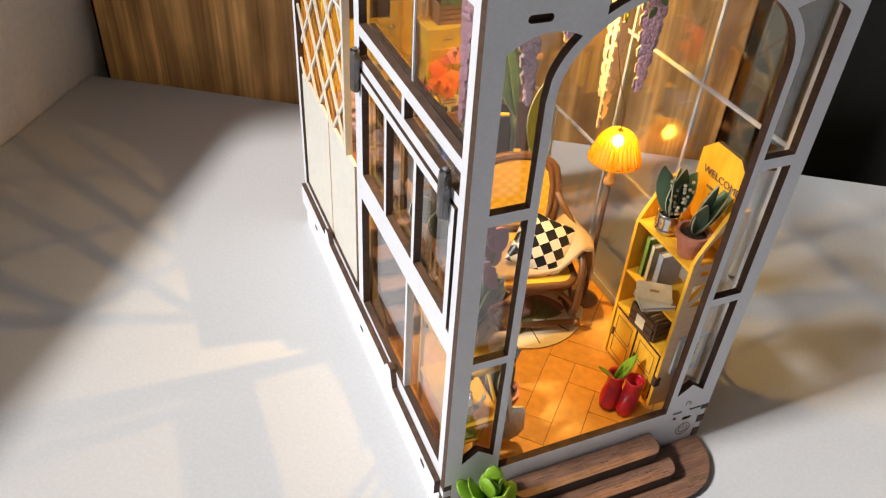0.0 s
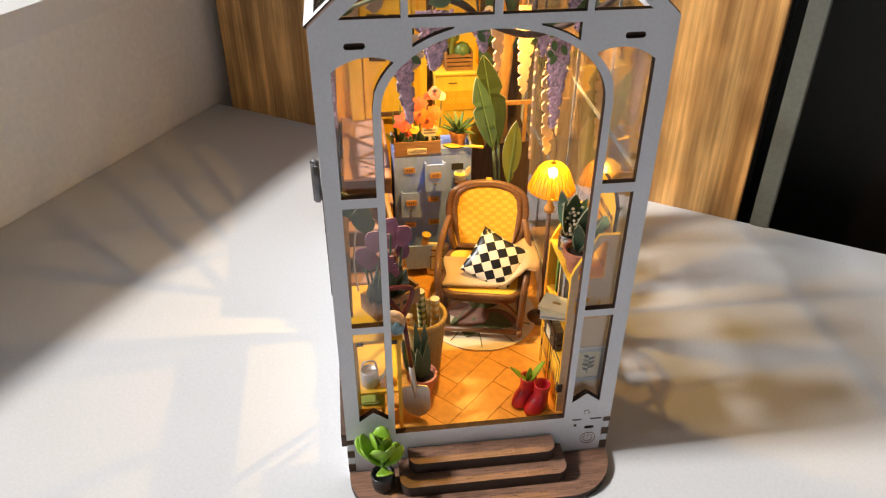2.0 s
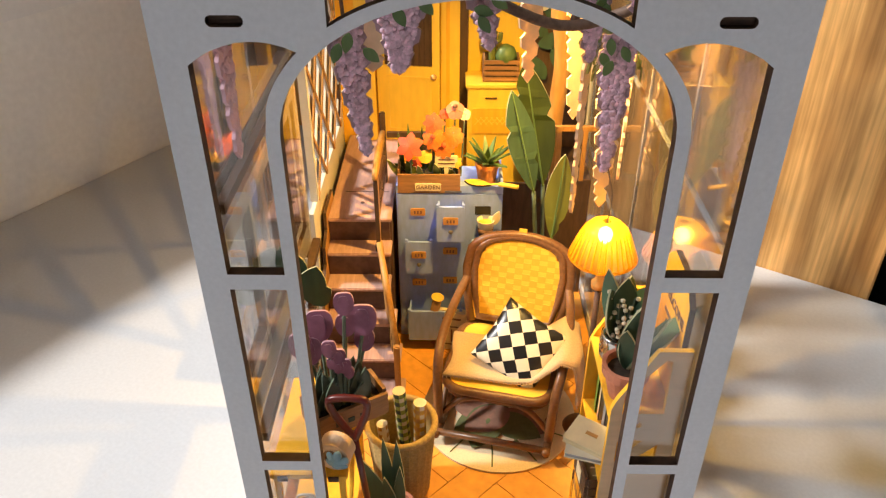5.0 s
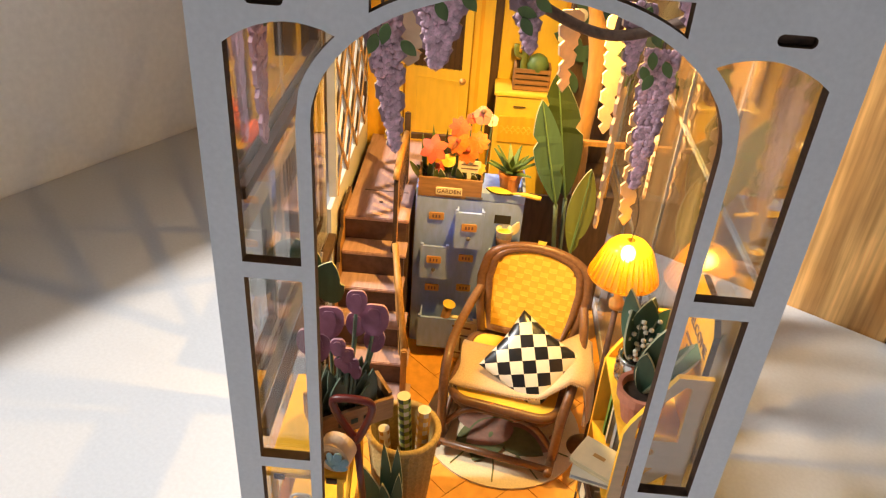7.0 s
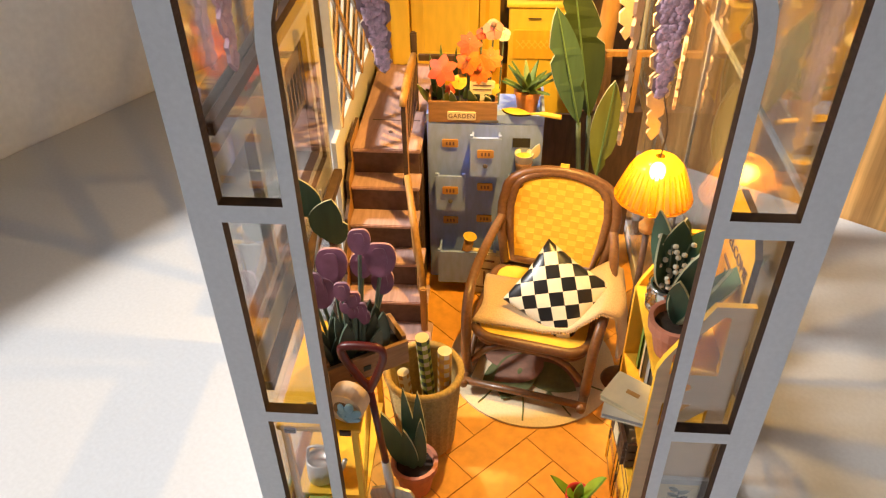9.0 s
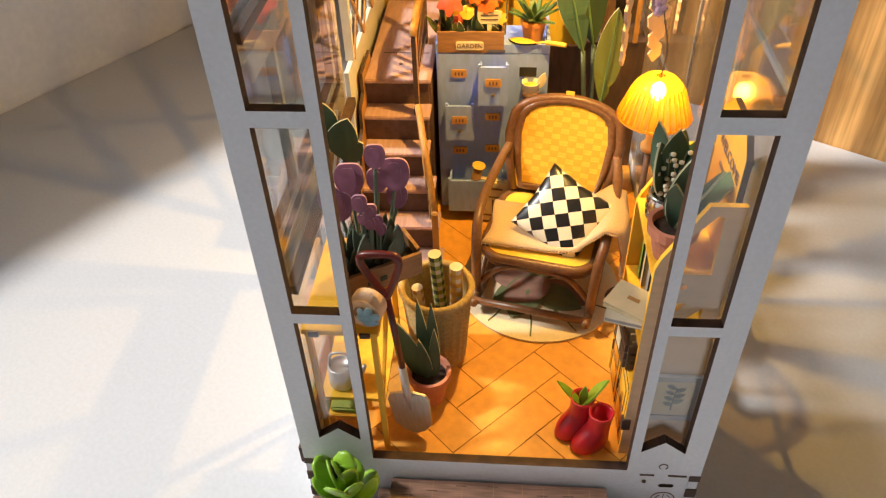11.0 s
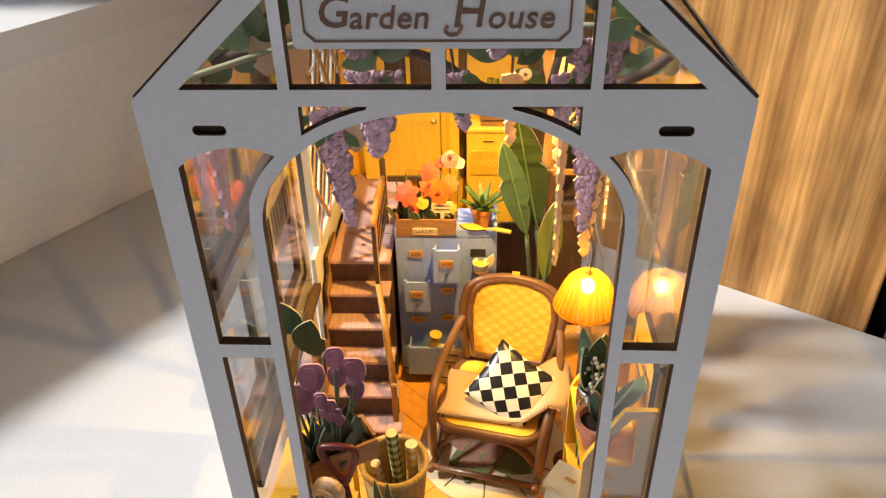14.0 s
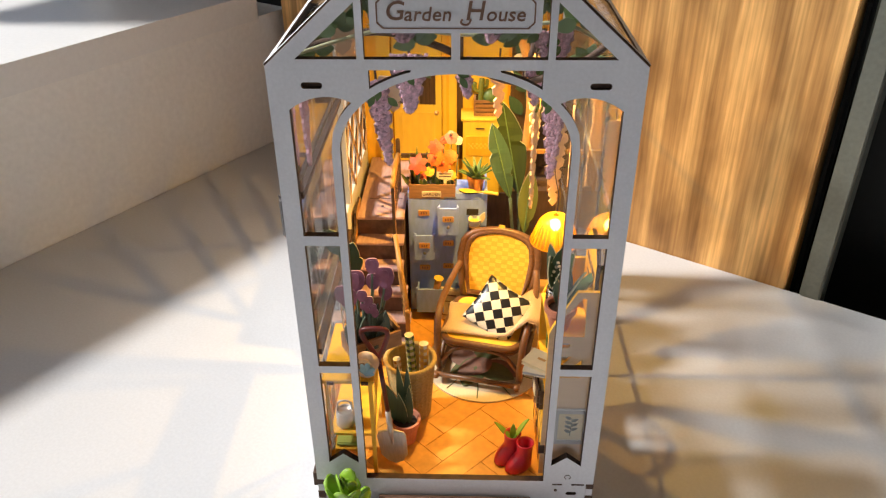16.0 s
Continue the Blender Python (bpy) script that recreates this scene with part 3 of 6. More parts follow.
sash = part("window_sash", plate(rect(0.0068, 0.0852, 0.0875, 0.1283), [rect(0.0095, 0.0330, 0.0903, 0.1255), rect(0.0350, 0.0580, 0.0903, 0.1255), rect(0.0600, 0.0825, 0.0903, 0.1255)], -W - 0.0006, -W + 0.0018, "yz"), [WHITE, BROWN_EDGE], house, "white hinged window sash with three panes")
for dx, za, zb in ((0.0062, 0.0786, 0.0812), (0.0056, 0.1398, 0.1420)):
    part("inner_ledge", boxes((-W + 0.0038, -W + dx, 0.005, 0.088, za, zb)), BROWN_EDGE, house, "bare brown ledge behind the window")
for y, z in ((0.0845, 0.1215), (0.0105, 0.1235)):
    hb = plate([(y - 0.0017, z), (y + 0.0017, z), (y + 0.0017, z + 0.0120), (y + 0.0010, z + 0.0148), (y - 0.0008, z + 0.0154), (y - 0.0017, z + 0.0140)], [], -W - 0.0034, -W - 0.0007, "yz", mats=(0, 0))
    bmesh.ops.bevel(hb, geom=hb.edges[:], offset=0.0006, segments=2, affect="EDGES")
    part("hinge", hb, HINGE, house, "grey metal hook hinge", smooth=True)
lb, lb_in = bmesh.new(), bmesh.new()
LAT0 = 0.1090                     # the lattice panel leaves a gap beside the window post
for k in range(-5, 10):
    for sgn in (-1, 1):
        y0 = LAT0 + k * 0.0200
        a, b = (y0, 0.083), (y0 + sgn * 0.0965 * 0.85, 0.1795)
        # clip the slanting bar to the opening
        (ya, za), (yb, zb) = a, b
        lo_t, hi_t = 0.0, 1.0
        d = yb - ya
        for lim, up in ((LAT0, False), (0.1760, True)):
            t = (lim - ya) / d
            if (d > 0) == up:
                hi_t = min(hi_t, t)
            else:
                lo_t = max(lo_t, t)
        if hi_t - lo_t < 0.03:
            continue
        p0 = (ya + d * lo_t, za + (zb - za) * lo_t)
        p1 = (ya + d * hi_t, za + (zb - za) * hi_t)
        L = math.hypot(p1[0] - p0[0], p1[1] - p0[1])
        ang = math.atan2(p1[1] - p0[1], p1[0] - p0[0])
        x = -W + (0.0008 if sgn > 0 else 0.0016)
        # A second, inner set of bars is added; its warm brown carries lamp glow.
        for bar, xa, xb in ((lb, 0.0, 0.0008), (lb_in, 0.0010 if sgn < 0 else 0.0018, 0.0015 if sgn < 0 else 0.0023)):
            vs = box(bar, xa, xb, 0, L, -0.0007, 0.0007)
            bmesh.ops.transform(bar, matrix=Matrix.Translation((x, p0[0], p0[1])) @ Matrix.Rotation(ang, 4, "X"), verts=vs)
part("lattice", lb, [CREAM], house, "cream wooden diamond lattice")
part("lattice_glow_lining", lb_in, [RAIL_WOOD], house, "added inner lattice bars, coloured warm brown for the lamp glow")
part("lower_board", boxes((-W + 0.0012, -W + 0.0026, 0.0985, 0.1760, 0.0275, 0.0835)), CREAM, house, "cream board under the lattice")
part("lattice_post", boxes((-W + 0.0004, -W + 0.0030, 0.1066, 0.1089, 0.0836, 0.1794)), CREAM, house, "cream upright at the edge of the lattice")
part("lattice_rail", boxes((-W + 0.0006, -W + 0.0009, 0.1090, 0.1758, 0.1380, 0.1390)), WHITE, house)
part("board_seam", boxes((-W + 0.0009, -W + 0.00125, 0.1330, 0.1336, 0.028, 0.083)), PALE_CARD, house)
part("base_lip", plate([(0.003, 0.0216), (0.045, 0.0216), (0.0475, 0.0290), (0.0510, 0.0290), (0.0535, 0.0255), (0.128, 0.0255), (0.131, 0.0300), (0.134, 0.0300), (0.136, 0.0255), (0.178, 0.0255), (0.178, 0.0150), (0.003, 0.0150)], [], -W - 0.0022, -W - 0.0001, "yz"), [WHITE, BROWN_EDGE], house, "stepped white lip along the base")
for y in (0.012, 0.080, 0.150):
    part("peg_slot", boxes((-W - 0.0024, -W - 0.0020, y, y + 0.0032, 0.0172, 0.0186)), BROWN_EDGE, house)

# right wall: clear acrylic with thin white bars
part("right_pane", boxes((W - 0.0022, W - 0.0015, 0.003, D - 0.003, 0.0215, ZS - 0.001)), ACRYLIC, house, "clear acrylic side wall that mirrors the room")
for y0, y1, z0, z1 in ((0.004, 0.176, 0.1264, 0.1276), (0.004, 0.176, 0.0745, 0.0757), (0.0464, 0.0476, 0.022, 0.1263), (0.0464, 0.0476, 0.1277, 0.182), (0.0874, 0.0886, 0.022, 0.0744), (0.0874, 0.0886, 0.0758, 0.1263), (0.0874, 0.0886, 0.1277, 0.182), (0.130, 0.1312, 0.022, 0.0744)):
    part("glazing_bar", boxes((W - 0.0014, W - 0.0006, y0, y1, z0, z1)), WHITE, house)
part("right_post", boxes((W - 0.0028, W, D - 0.006, D, 0.0214, ZS)), WHITE, house)
part("right_front_post", boxes((W - 0.0028, W, 0.0027, 0.0062, 0.0214, ZS)), WHITE, house)
part("right_top_rail", boxes((W - 0.0028, W, 0.0063, D - 0.0061, ZS - 0.004, ZS)), WHITE, house)

# back wall and roof
part("back_wall", boxes((-W + 0.0027, W - 0.0029, D - 0.0026, D, 0.0214, ZS)), YELLOW, house, "yellow painted back wall")
slope = math.atan2(ZT - ZS, W - XT)
SL = math.hypot(ZT - ZS, W - XT)
for s in (-1, 1):
    rb = plate(rect(0.0, SL, 0.0028, D), [rect(0.004, SL - 0.003, 0.006 + k * 0.058, 0.060 + k * 0.058) for k in range(3)], 0.0, 0.0015, "xy")
    mm = Matrix.Translation((s * W, 0, ZS - 0.0014)) @ (Matrix.Rotation(slope, 4, "Y") @ Matrix.Scale(-1, 4, (1, 0, 0)) if s > 0 else Matrix.Rotation(-slope, 4, "Y"))
    bmesh.ops.transform(rb, matrix=mm, verts=rb.verts[:])
    roof = part("roof_slope", rb, [WHITE, BROWN_EDGE], house, "white roof frame with brown layered edges")
    gb = boxes((0.003, SL - 0.002, 0.005, D - 0.005, 0.0006, 0.0012))
    bmesh.ops.transform(gb, matrix=mm, verts=gb.verts[:])
    part("roof_pane", gb, ACRYLIC, roof)
rb = plate(rect(-XT, XT, 0.0028, D), [rect(-XT + 0.004, -0.001, 0.008, 0.088), rect(0.001, XT - 0.004, 0.008, 0.088), rect(-XT + 0.004, XT - 0.004, 0.092, D - 0.006)], ZT + 0.0002, ZT + 0.0026, "xy")
part("roof_top", rb, [WHITE, BROWN_EDGE], house, "flat white roof frame")
for s in (-1, 1):
    part("roof_tab", boxes((s * 0.0262 - 0.0011, s * 0.0262 + 0.0011, -0.0026, 0.002, ZT - 0.0028, ZT + 0.0024), bevel=0.0003), BROWN_EDGE, house, "brown roof tab")

# hanging sign
sign = thing("house_sign", "white wooden name sign with brown engraved lettering", "sign", (0, -0.0005, 0.199))
part("sign_board", plate(rounded(-0.0225, 0.0225, -0.0053, 0.0053, 0.0008, 3), [], -0.0030, -0.0006), [WHITE, WHITE], sign)
fr = bmesh.new()
c, a, b = 0.0016, 0.0207, 0.0042
loop = [(-a + c, -b), (a - c, -b), (a, -b + c), (a, b - c), (a - c, b), (-a + c, b), (-a, b - c), (-a, -b + c)]
inner = [(x * 0.982, z * 0.925) for x, z in loop]
plate(loop, [inner], -0.00315, -0.0029, "xz", fr, mats=(0, 0))
part("sign_border", fr, INK, sign, "brown engraved border line")
for body, size, x, z, gap in (("G", 0.0070, -0.0160, 0.0003, 1.0), ("arden", 0.0052, -0.0073, -0.0005, 1.04), ("H", 0.0070, 0.0049, 0.0003, 1.0), ("ouse", 0.0052, 0.0129, -0.0005, 1.04)):
    text("sign_lettering", body, size, turn(x, -0.0031, z, 90), INK, sign, "brown engraved words", shear=0.16, spacing=gap, bold=0.010)
part("letter_swash", tube(curve([(0.0040, -0.0031, -0.0016), (0.0034, -0.0031, -0.0028), (0.0022, -0.0031, -0.0031), (0.0014, -0.0031, -0.0024), (0.0018, -0.0031, -0.0016)]), 0.00028, 6), INK, sign, "curled foot of the capital")
part("sign_hanger", boxes((-0.012, -0.010, -0.0008, 0.0006, -0.004, 0.004), (0.010, 0.012, -0.0008, 0.0006, -0.004, 0.004)), WHITE, sign)

# floor with herringbone tiles
floor_base = part("floor_board", boxes((-W + 0.0027, W - 0.0030, 0.0029, D - 0.0028, 0.0150, ZF - 0.0004)), GROUT, house, "terracotta tiled floor in herringbone")


# ---------------------------------------------------------------- front steps and plant
steps = thing("entrance_steps", "dark walnut entrance steps with rounded corners", "steps", (0, 0, 0))


def half_round(x0, x1, y0, r, n=8):
    pts = [(x1, -0.0002)]
    for i in range(n + 1):
        t = radians(90 * i / n)
        pts.append((x1 - r + r * math.cos(t), y0 + r - r * math.sin(t)))
    for i in range(n + 1):
        t = radians(90 * i / n)
        pts.append((x0 + r - r * math.sin(t), y0 + r - r * math.cos(t)))
    return pts + [(x0, -0.0002)]


for x0, x1, y0, r, z0, z1 in ((-0.0525, 0.0525, -0.0220, 0.0200, 0.0, 0.0030), (-0.0330, 0.0330, -0.0150, 0.0045, 0.0031, 0.0085), (-0.0290, 0.0290, -0.0085, 0.0040, 0.0086, 0.0140)):
    part("step", plate(half_round(x0, x1, y0, r), [], z0, z1, "xy"), [WALNUT, STEP_EDGE], steps)

rnd = random.Random(31)
for x0, x1, y0, y1, z in ((-0.046, 0.046, -0.0205, -0.0155, 0.0030), (-0.031, 0.031, -0.0145, -0.0090, 0.0085), (-0.027, 0.027, -0.0080, -0.0005, 0.0140)):
    x = x0 + 0.003
    while x < x1:
        ym = rnd.uniform(y0 + 0.001, y1 - 0.001)
        part("plank_joint", boxes((x, x + 0.00014, y0, y1, z, z + 0.00005)), CRATE, steps)
        part("burn_mark", boxes((x - 0.0016, x + 0.0012, ym, ym + 0.00018, z, z + 0.00006)), STEP_EDGE, steps)
        x += rnd.uniform(0.0050, 0.0085)

plant = thing("potted_plant", "bright green succulent in a black pot on the step plate", "potted plant", (-0.0395, -0.0085, 0.0031))
part("pot", lathe([(0.0034, 0.0), (0.0040, 0.0005), (0.0044, 0.0030), (0.0041, 0.0050), (0.0046, 0.0062), (0.0046, 0.0078), (0.0038, 0.0078), (0.0036, 0.0066), (0.0, 0.0064)], 18, rib=0.04), BLACK_POT, plant, smooth=True)
rnd = random.Random(4)
for k in range(15):
    lf = bmesh.new()
    az, tilt = k * 137.5 + rnd.uniform(-25, 25), 8 + 62 * (k / 14) + rnd.uniform(-12, 12)
    L = 0.0105 + 0.0050 * rnd.random()
    blob(lf, (0, 0, 0), 1.0, 2, scale=(0.0036, 0.0008, L / 2))
    for v in lf.verts:
        t = v.co.z / L + 0.5
        v.co.x *= 0.45 + 0.85 * t
        v.co.y += 0.0028 * t * t
    bmesh.ops.translate(lf, vec=(0, 0, L / 2), verts=lf.verts[:])
    base_z = 0.0105 + 0.0080 * (1 - k / 14)
    bmesh.ops.transform(lf, matrix=Matrix.Translation((0, 0, base_z)) @ Matrix.Rotation(radians(az), 4, "Z") @ Matrix.Rotation(radians(tilt), 4, "X"), verts=lf.verts[:])
    part("leaf", lf, LEAF_BRIGHT, plant, smooth=True)
part("stem", tube([(0, 0, 0.006), (0.0003, 0, 0.014), (0, 0.0003, 0.021)], [0.0010, 0.0008, 0.0006]), LEAF_MID, plant, smooth=True)

# ---------------------------------------------------------------- stairs
stairs = thing("staircase", "dusty pink wooden staircase with dark risers", "staircase", (0, 0, 0))
SX0, SX1, RISE, RUN, ZL, YL = -0.0475, -0.0255, 0.0095, 0.0075, 0.075, 0.111
for i in range(6):
    z, y = ZL - RISE * i, YL - RUN * i
    xr = SX1 + (0.0, 0.0, 0.0, 0.0022, 0.0040, 0.0054)[i]        # the lower flight flares out
    if i == 0:
        part("landing", boxes((SX0, SX1, y - 0.0012, 0.1772, z - 0.0014, z), bevel=0.0003), TREAD, stairs, "dusty pink landing boards")
    else:
        part("tread", boxes((SX0, xr, y - 0.0012, y + RUN + 0.0005, z - 0.0013, z), bevel=0.0003), TREAD, stairs)
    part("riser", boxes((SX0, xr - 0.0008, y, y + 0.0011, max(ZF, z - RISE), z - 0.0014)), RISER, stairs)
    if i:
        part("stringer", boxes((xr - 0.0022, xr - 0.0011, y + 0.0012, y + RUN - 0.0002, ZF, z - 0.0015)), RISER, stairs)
saw = [(0.1250, ZL - 0.0060), (0.1250, ZL + 0.0030)]
for i in range(6):
    z, y = ZL - RISE * i, YL - RUN * i
    saw += [(y - 0.0026, z + 0.0030), (y - 0.0030, z + 0.0012 - RISE * 0.5)]
saw += [(YL - 5 * RUN - 0.0040, ZF), (YL - 4 * RUN, ZF)]
part("wall_stringer", plate(saw, [], SX0 - 0.0011, SX0 - 0.0001, "yz"), [RAIL_WOOD, BROWN_EDGE], stairs, "stepped wooden stringer along the window")
part("landing_seam", boxes((SX0 + 0.004, SX1 - 0.002, 0.1288, 0.1292, ZL - 0.0002, ZL + 0.0001)), RISER, stairs)
part("landing_peg", lathe([(0.0007, -0.0003), (0.0007, 0.0002)], 12, m=turn(-0.0365, 0.121, ZL)), RISER, stairs)
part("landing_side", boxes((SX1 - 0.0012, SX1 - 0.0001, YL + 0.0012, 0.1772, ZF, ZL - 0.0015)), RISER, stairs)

rail = thing("stair_banister", "brown wooden banister with slim balusters beside the stairs", "banister", (0, 0, 0))
RX = -0.0296
fence = [(0.1035, 0.0668), (0.1062, 0.0668), (0.1068, 0.0780), (0.1352, 0.0780), (0.1352, 0.0950), (0.1180, 0.0968), (0.1050, 0.0950), (0.1035, 0.0925)]
gaps = [[(y, 0.0795), (y + 0.0028, 0.0795), (y + 0.0028, 0.0930), (y, 0.0930)] for y in (0.1080, 0.1120, 0.1160, 0.1200, 0.1240, 0.1280, 0.1316)]
part("landing_fence", plate(fence, gaps, RX - 0.0007, RX + 0.0007, "yz"), [RAIL_WOOD, BROWN_EDGE], rail, "brown slatted fence along the landing")
part("fence_cap", tube([(RX, 0.1036, 0.0935), (RX, 0.1050, 0.0958), (RX, 0.1180, 0.0975), (RX, 0.1350, 0.0958)], 0.0011, 8), RAIL_WOOD, rail, smooth=True)
part("fence_foot", boxes((RX - 0.0011, RX + 0.0011, 0.1030, 0.1064, 0.0656, 0.0684), bevel=0.0003), DARK_WOOD, rail)
part("upper_post", boxes((RX - 0.0010, RX + 0.0010, 0.1354, 0.1378, ZL, 0.1030), bevel=0.0004), DARK_WOOD, rail)
# the lower rail leaves the fence and swings out to the newel at the foot
low_a, low_b = Vector((RX + 0.0004, 0.1024, 0.0)), Vector((-0.0226, 0.0790, 0.0))
run_v = low_b - low_a
run_l = run_v.length
rail_m = Matrix.Translation(low_a) @ Matrix.Rotation(math.atan2(run_v.y, run_v.x), 4, "Z")


def rail_top(u):
    return 0.0700 + (0.0440 - 0.0700) * u / run_l


plank = [(0.0, rail_top(0) - 0.0045), (0.0, rail_top(0)), (run_l, rail_top(run_l)), (run_l, rail_top(run_l) - 0.0190), (run_l * 0.75, rail_top(run_l * 0.75) - 0.0160)]
cuts = [[(u, rail_top(u) - 0.0130), (u + 0.0016, rail_top(u + 0.0016) - 0.0130), (u + 0.0016, rail_top(u + 0.0016) - 0.0018), (u, rail_top(u) - 0.0018)] for u in (0.0150, 0.0185, 0.0216)]
part("balustrade", plate(plank, cuts, -0.0007, 0.0007, "xz", m=rail_m), [RAIL_WOOD, BROWN_EDGE], rail)
part("handrail", tube([rail_m @ Vector((u, 0, rail_top(u) + 0.0003)) for u in (0.0, run_l * 0.5, run_l)], 0.0011, 8), RAIL_WOOD, rail, smooth=True)
part("newel_post", boxes((-0.0236, -0.0216, 0.0768, 0.0788, ZF, 0.0452), bevel=0.0004), RAIL_WOOD, rail)
part("landing_rail", boxes((RX + 0.0011, -0.0130, 0.1390, 0.1404, 0.0920, 0.0940)), DARK_WOOD, rail)
part("landing_rail_post", boxes((-0.0150, -0.0130, 0.1386, 0.1408, 0.0700, 0.0919)), DARK_WOOD, rail)

# ---------------------------------------------------------------- back wall: door, dresser, dark boards
door = thing("yellow_door", "yellow panelled door with barred window and round knob", "door", (-0.0345, 0.1740, 0.0751), rz=-7)
dw, dh = 0.0250, 0.0760
part("door_leaf", plate(rect(0, dw, 0, dh), [rect(0.0030, 0.0118, 0.0315, 0.0560), rect(0.0134, dw - 0.0030, 0.0315, 0.0560)], 0.0, 0.0018), [YELLOW_DOOR, YELLOW_DOOR], door)
part("door_panel", plate(rounded(0.0035, dw - 0.0035, 0.0040, 0.0275, 0.0008, 3), [rounded(0.0047, dw - 0.0047, 0.0052, 0.0263, 0.0006, 3)], -0.0005, -0.00005), YELLOW_DOOR, door, "raised panel moulding")
part("door_glass", boxes((0.0026, dw - 0.0026, 0.0011, 0.0016, 0.0310, 0.0565)), DARK_WOOD, door, "dark window behind bars")
for k in range(9):
    x = 0.0040 + k * 0.0021
    part("window_bar", boxes((x, x + 0.0004, 0.0004, 0.0009, 0.0315, 0.0560)), BROWN_EDGE, door)
part("door_knob", lathe([(0.0, -0.0024), (0.0011, -0.0019), (0.0013, -0.0012), (0.0008, -0.0004), (0.0006, 0.0)], 12, m=turn(dw - 0.0022, 0.0, 0.0280, -90)), BRASS, door, "small round brass knob", smooth=True)
dfr = thing("door_surround", "yellow door posts with a shade-dark strip in the gap beside them", "door frame", (0, 0, 0))
part("post", boxes((-0.0092, -0.0020, 0.1718, 0.1772, 0.0751, 0.1650), bevel=0.0004), YELLOW_DOOR, dfr)
part("post_moulding", boxes((-0.0072, -0.0058, 0.1711, 0.1717, 0.0751, 0.1650)), YELLOW, dfr)
part("hinge_post", boxes((-0.0420, -0.0352, 0.1718, 0.1772, 0.0751, 0.1650), bevel=0.0004), YELLOW_DOOR, dfr)
part("head", boxes((-0.0420, -0.0020, 0.1718, 0.1772, 0.1651, 0.1700)), YELLOW_DOOR, dfr)
# Brown strip over the back wall puts the gap's shade into colour.
part("dark_shade_fill", boxes((-0.0019, 0.0012, 0.1750, 0.1772, 0.0751, 0.1650)), DARK_WOOD, dfr, "dark brown strip, its colour carrying the shade of a leafy gap")

dresser = thing("yellow_dresser", "tall yellow dresser with lattice drawer front", "dresser", (0, 0, 0))
part("body", boxes((0.0014, 0.0240, 0.1620, 0.1772, ZF, 0.1020), bevel=0.0004), YELLOW_DOOR, dresser)
part("top", boxes((0.0004, 0.0246, 0.1608, 0.1772, 0.1021, 0.1036), bevel=0.0003), YELLOW_DOOR, dresser)
part("drawer_front", plate(rounded(0.0030, 0.0225, 0.0835, 0.0940, 0.0008, 3), [], 0.1611, 0.1619), YELLOW, dresser)
part("drawer_gap", boxes((0.0080, 0.0125, 0.16085, 0.1612, 0.0982, 0.0985)), BROWN_EDGE, dresser)
lat = bmesh.new()
for k in range(8):
    for s in (-1, 1):
        cx = 0.0055 + k * 0.0021
        vs = box(lat, -0.0021, 0.0021, 0.1609, 0.16105, -0.00012, 0.00012)
        bmesh.ops.transform(lat, matrix=Matrix.Translation((cx, 0, 0.0888)) @ Matrix.Rotation(radians(s * 48), 4, "Y"), verts=vs)
tagged(part("drawer_lattice", lat, YELLOW_DOOR, dresser), kind="stuff")
part("back_board", boxes((0.0014, 0.0240, 0.1755, 0.1773, 0.1037, 0.1500)), YELLOW_DOOR, dresser)

crate_c = thing("slatted_crate", "brown slatted wooden crate holding cactus plants", "crate", (0.0138, 0.1680, 0.1037))
for k in range(4):
    part("slat", boxes((-0.0068, 0.0068, -0.0042, -0.0036, 0.0004 + k * 0.0022, 0.0019 + k * 0.0022)), CRATE, crate_c)
for s in (-1, 1):
    part("end_board", boxes((s * 0.0065 - 0.0004, s * 0.0065 + 0.0004, -0.0035, 0.0040, 0.0, 0.0090)), CRATE, crate_c)
part("crate_back", boxes((-0.0060, 0.0060, 0.0034, 0.0040, 0.0, 0.0090)), DARK_WOOD, crate_c)
part("crate_floor", boxes((-0.0060, 0.0060, -0.0034, 0.0033, 0.0, 0.0060)), SOIL, crate_c)
cactus = thing("cactus", "round ribbed cactus and a tall columnar one", "cactus", (0.0155, 0.1672, 0.1098))
part("round_cactus", lathe([(0.0012, 0.0), (0.0034, 0.0016), (0.0039, 0.0038), (0.0030, 0.0062), (0.0010, 0.0075), (0.0, 0.0076)], 20, rib=0.12), LEAF_MID, cactus, "round ribbed cactus", smooth=True)
cb = tube(curve([(-0.0050, 0, 0), (-0.0052, 0, 0.006), (-0.0048, 0, 0.0125)]), 0.0014, 8)
tube(curve([(-0.0051, 0, 0.006), (-0.0080, 0, 0.0068), (-0.0085, 0, 0.0105)]), 0.0010, 8, cb)
tube(curve([(-0.0050, 0, 0.0085), (-0.0026, 0, 0.0092), (-0.0022, 0, 0.0120)]), 0.0009, 8, cb)
part("tall_cactus", cb, LEAF_OLIVE, cactus, "tall branching cactus", smooth=True)

tree = thing("tree_trunk", "tall curved brown wooden tree trunk with roots", "tree", (0, 0, 0))
part("trunk", tube(curve([(0.0365, 0.1540, ZF), (0.0355, 0.1540, 0.050), (0.0340, 0.1530, 0.090), (0.0350, 0.1510, 0.118), (0.0315, 0.1490, 0.138), (0.0255, 0.1460, 0.158), (0.0270, 0.140, 0.172)]), [0.0036] * 12 + [0.0032] * 12 + [0.0024] * 13, 10), TRUNK_YELLOW, tree, smooth=True)
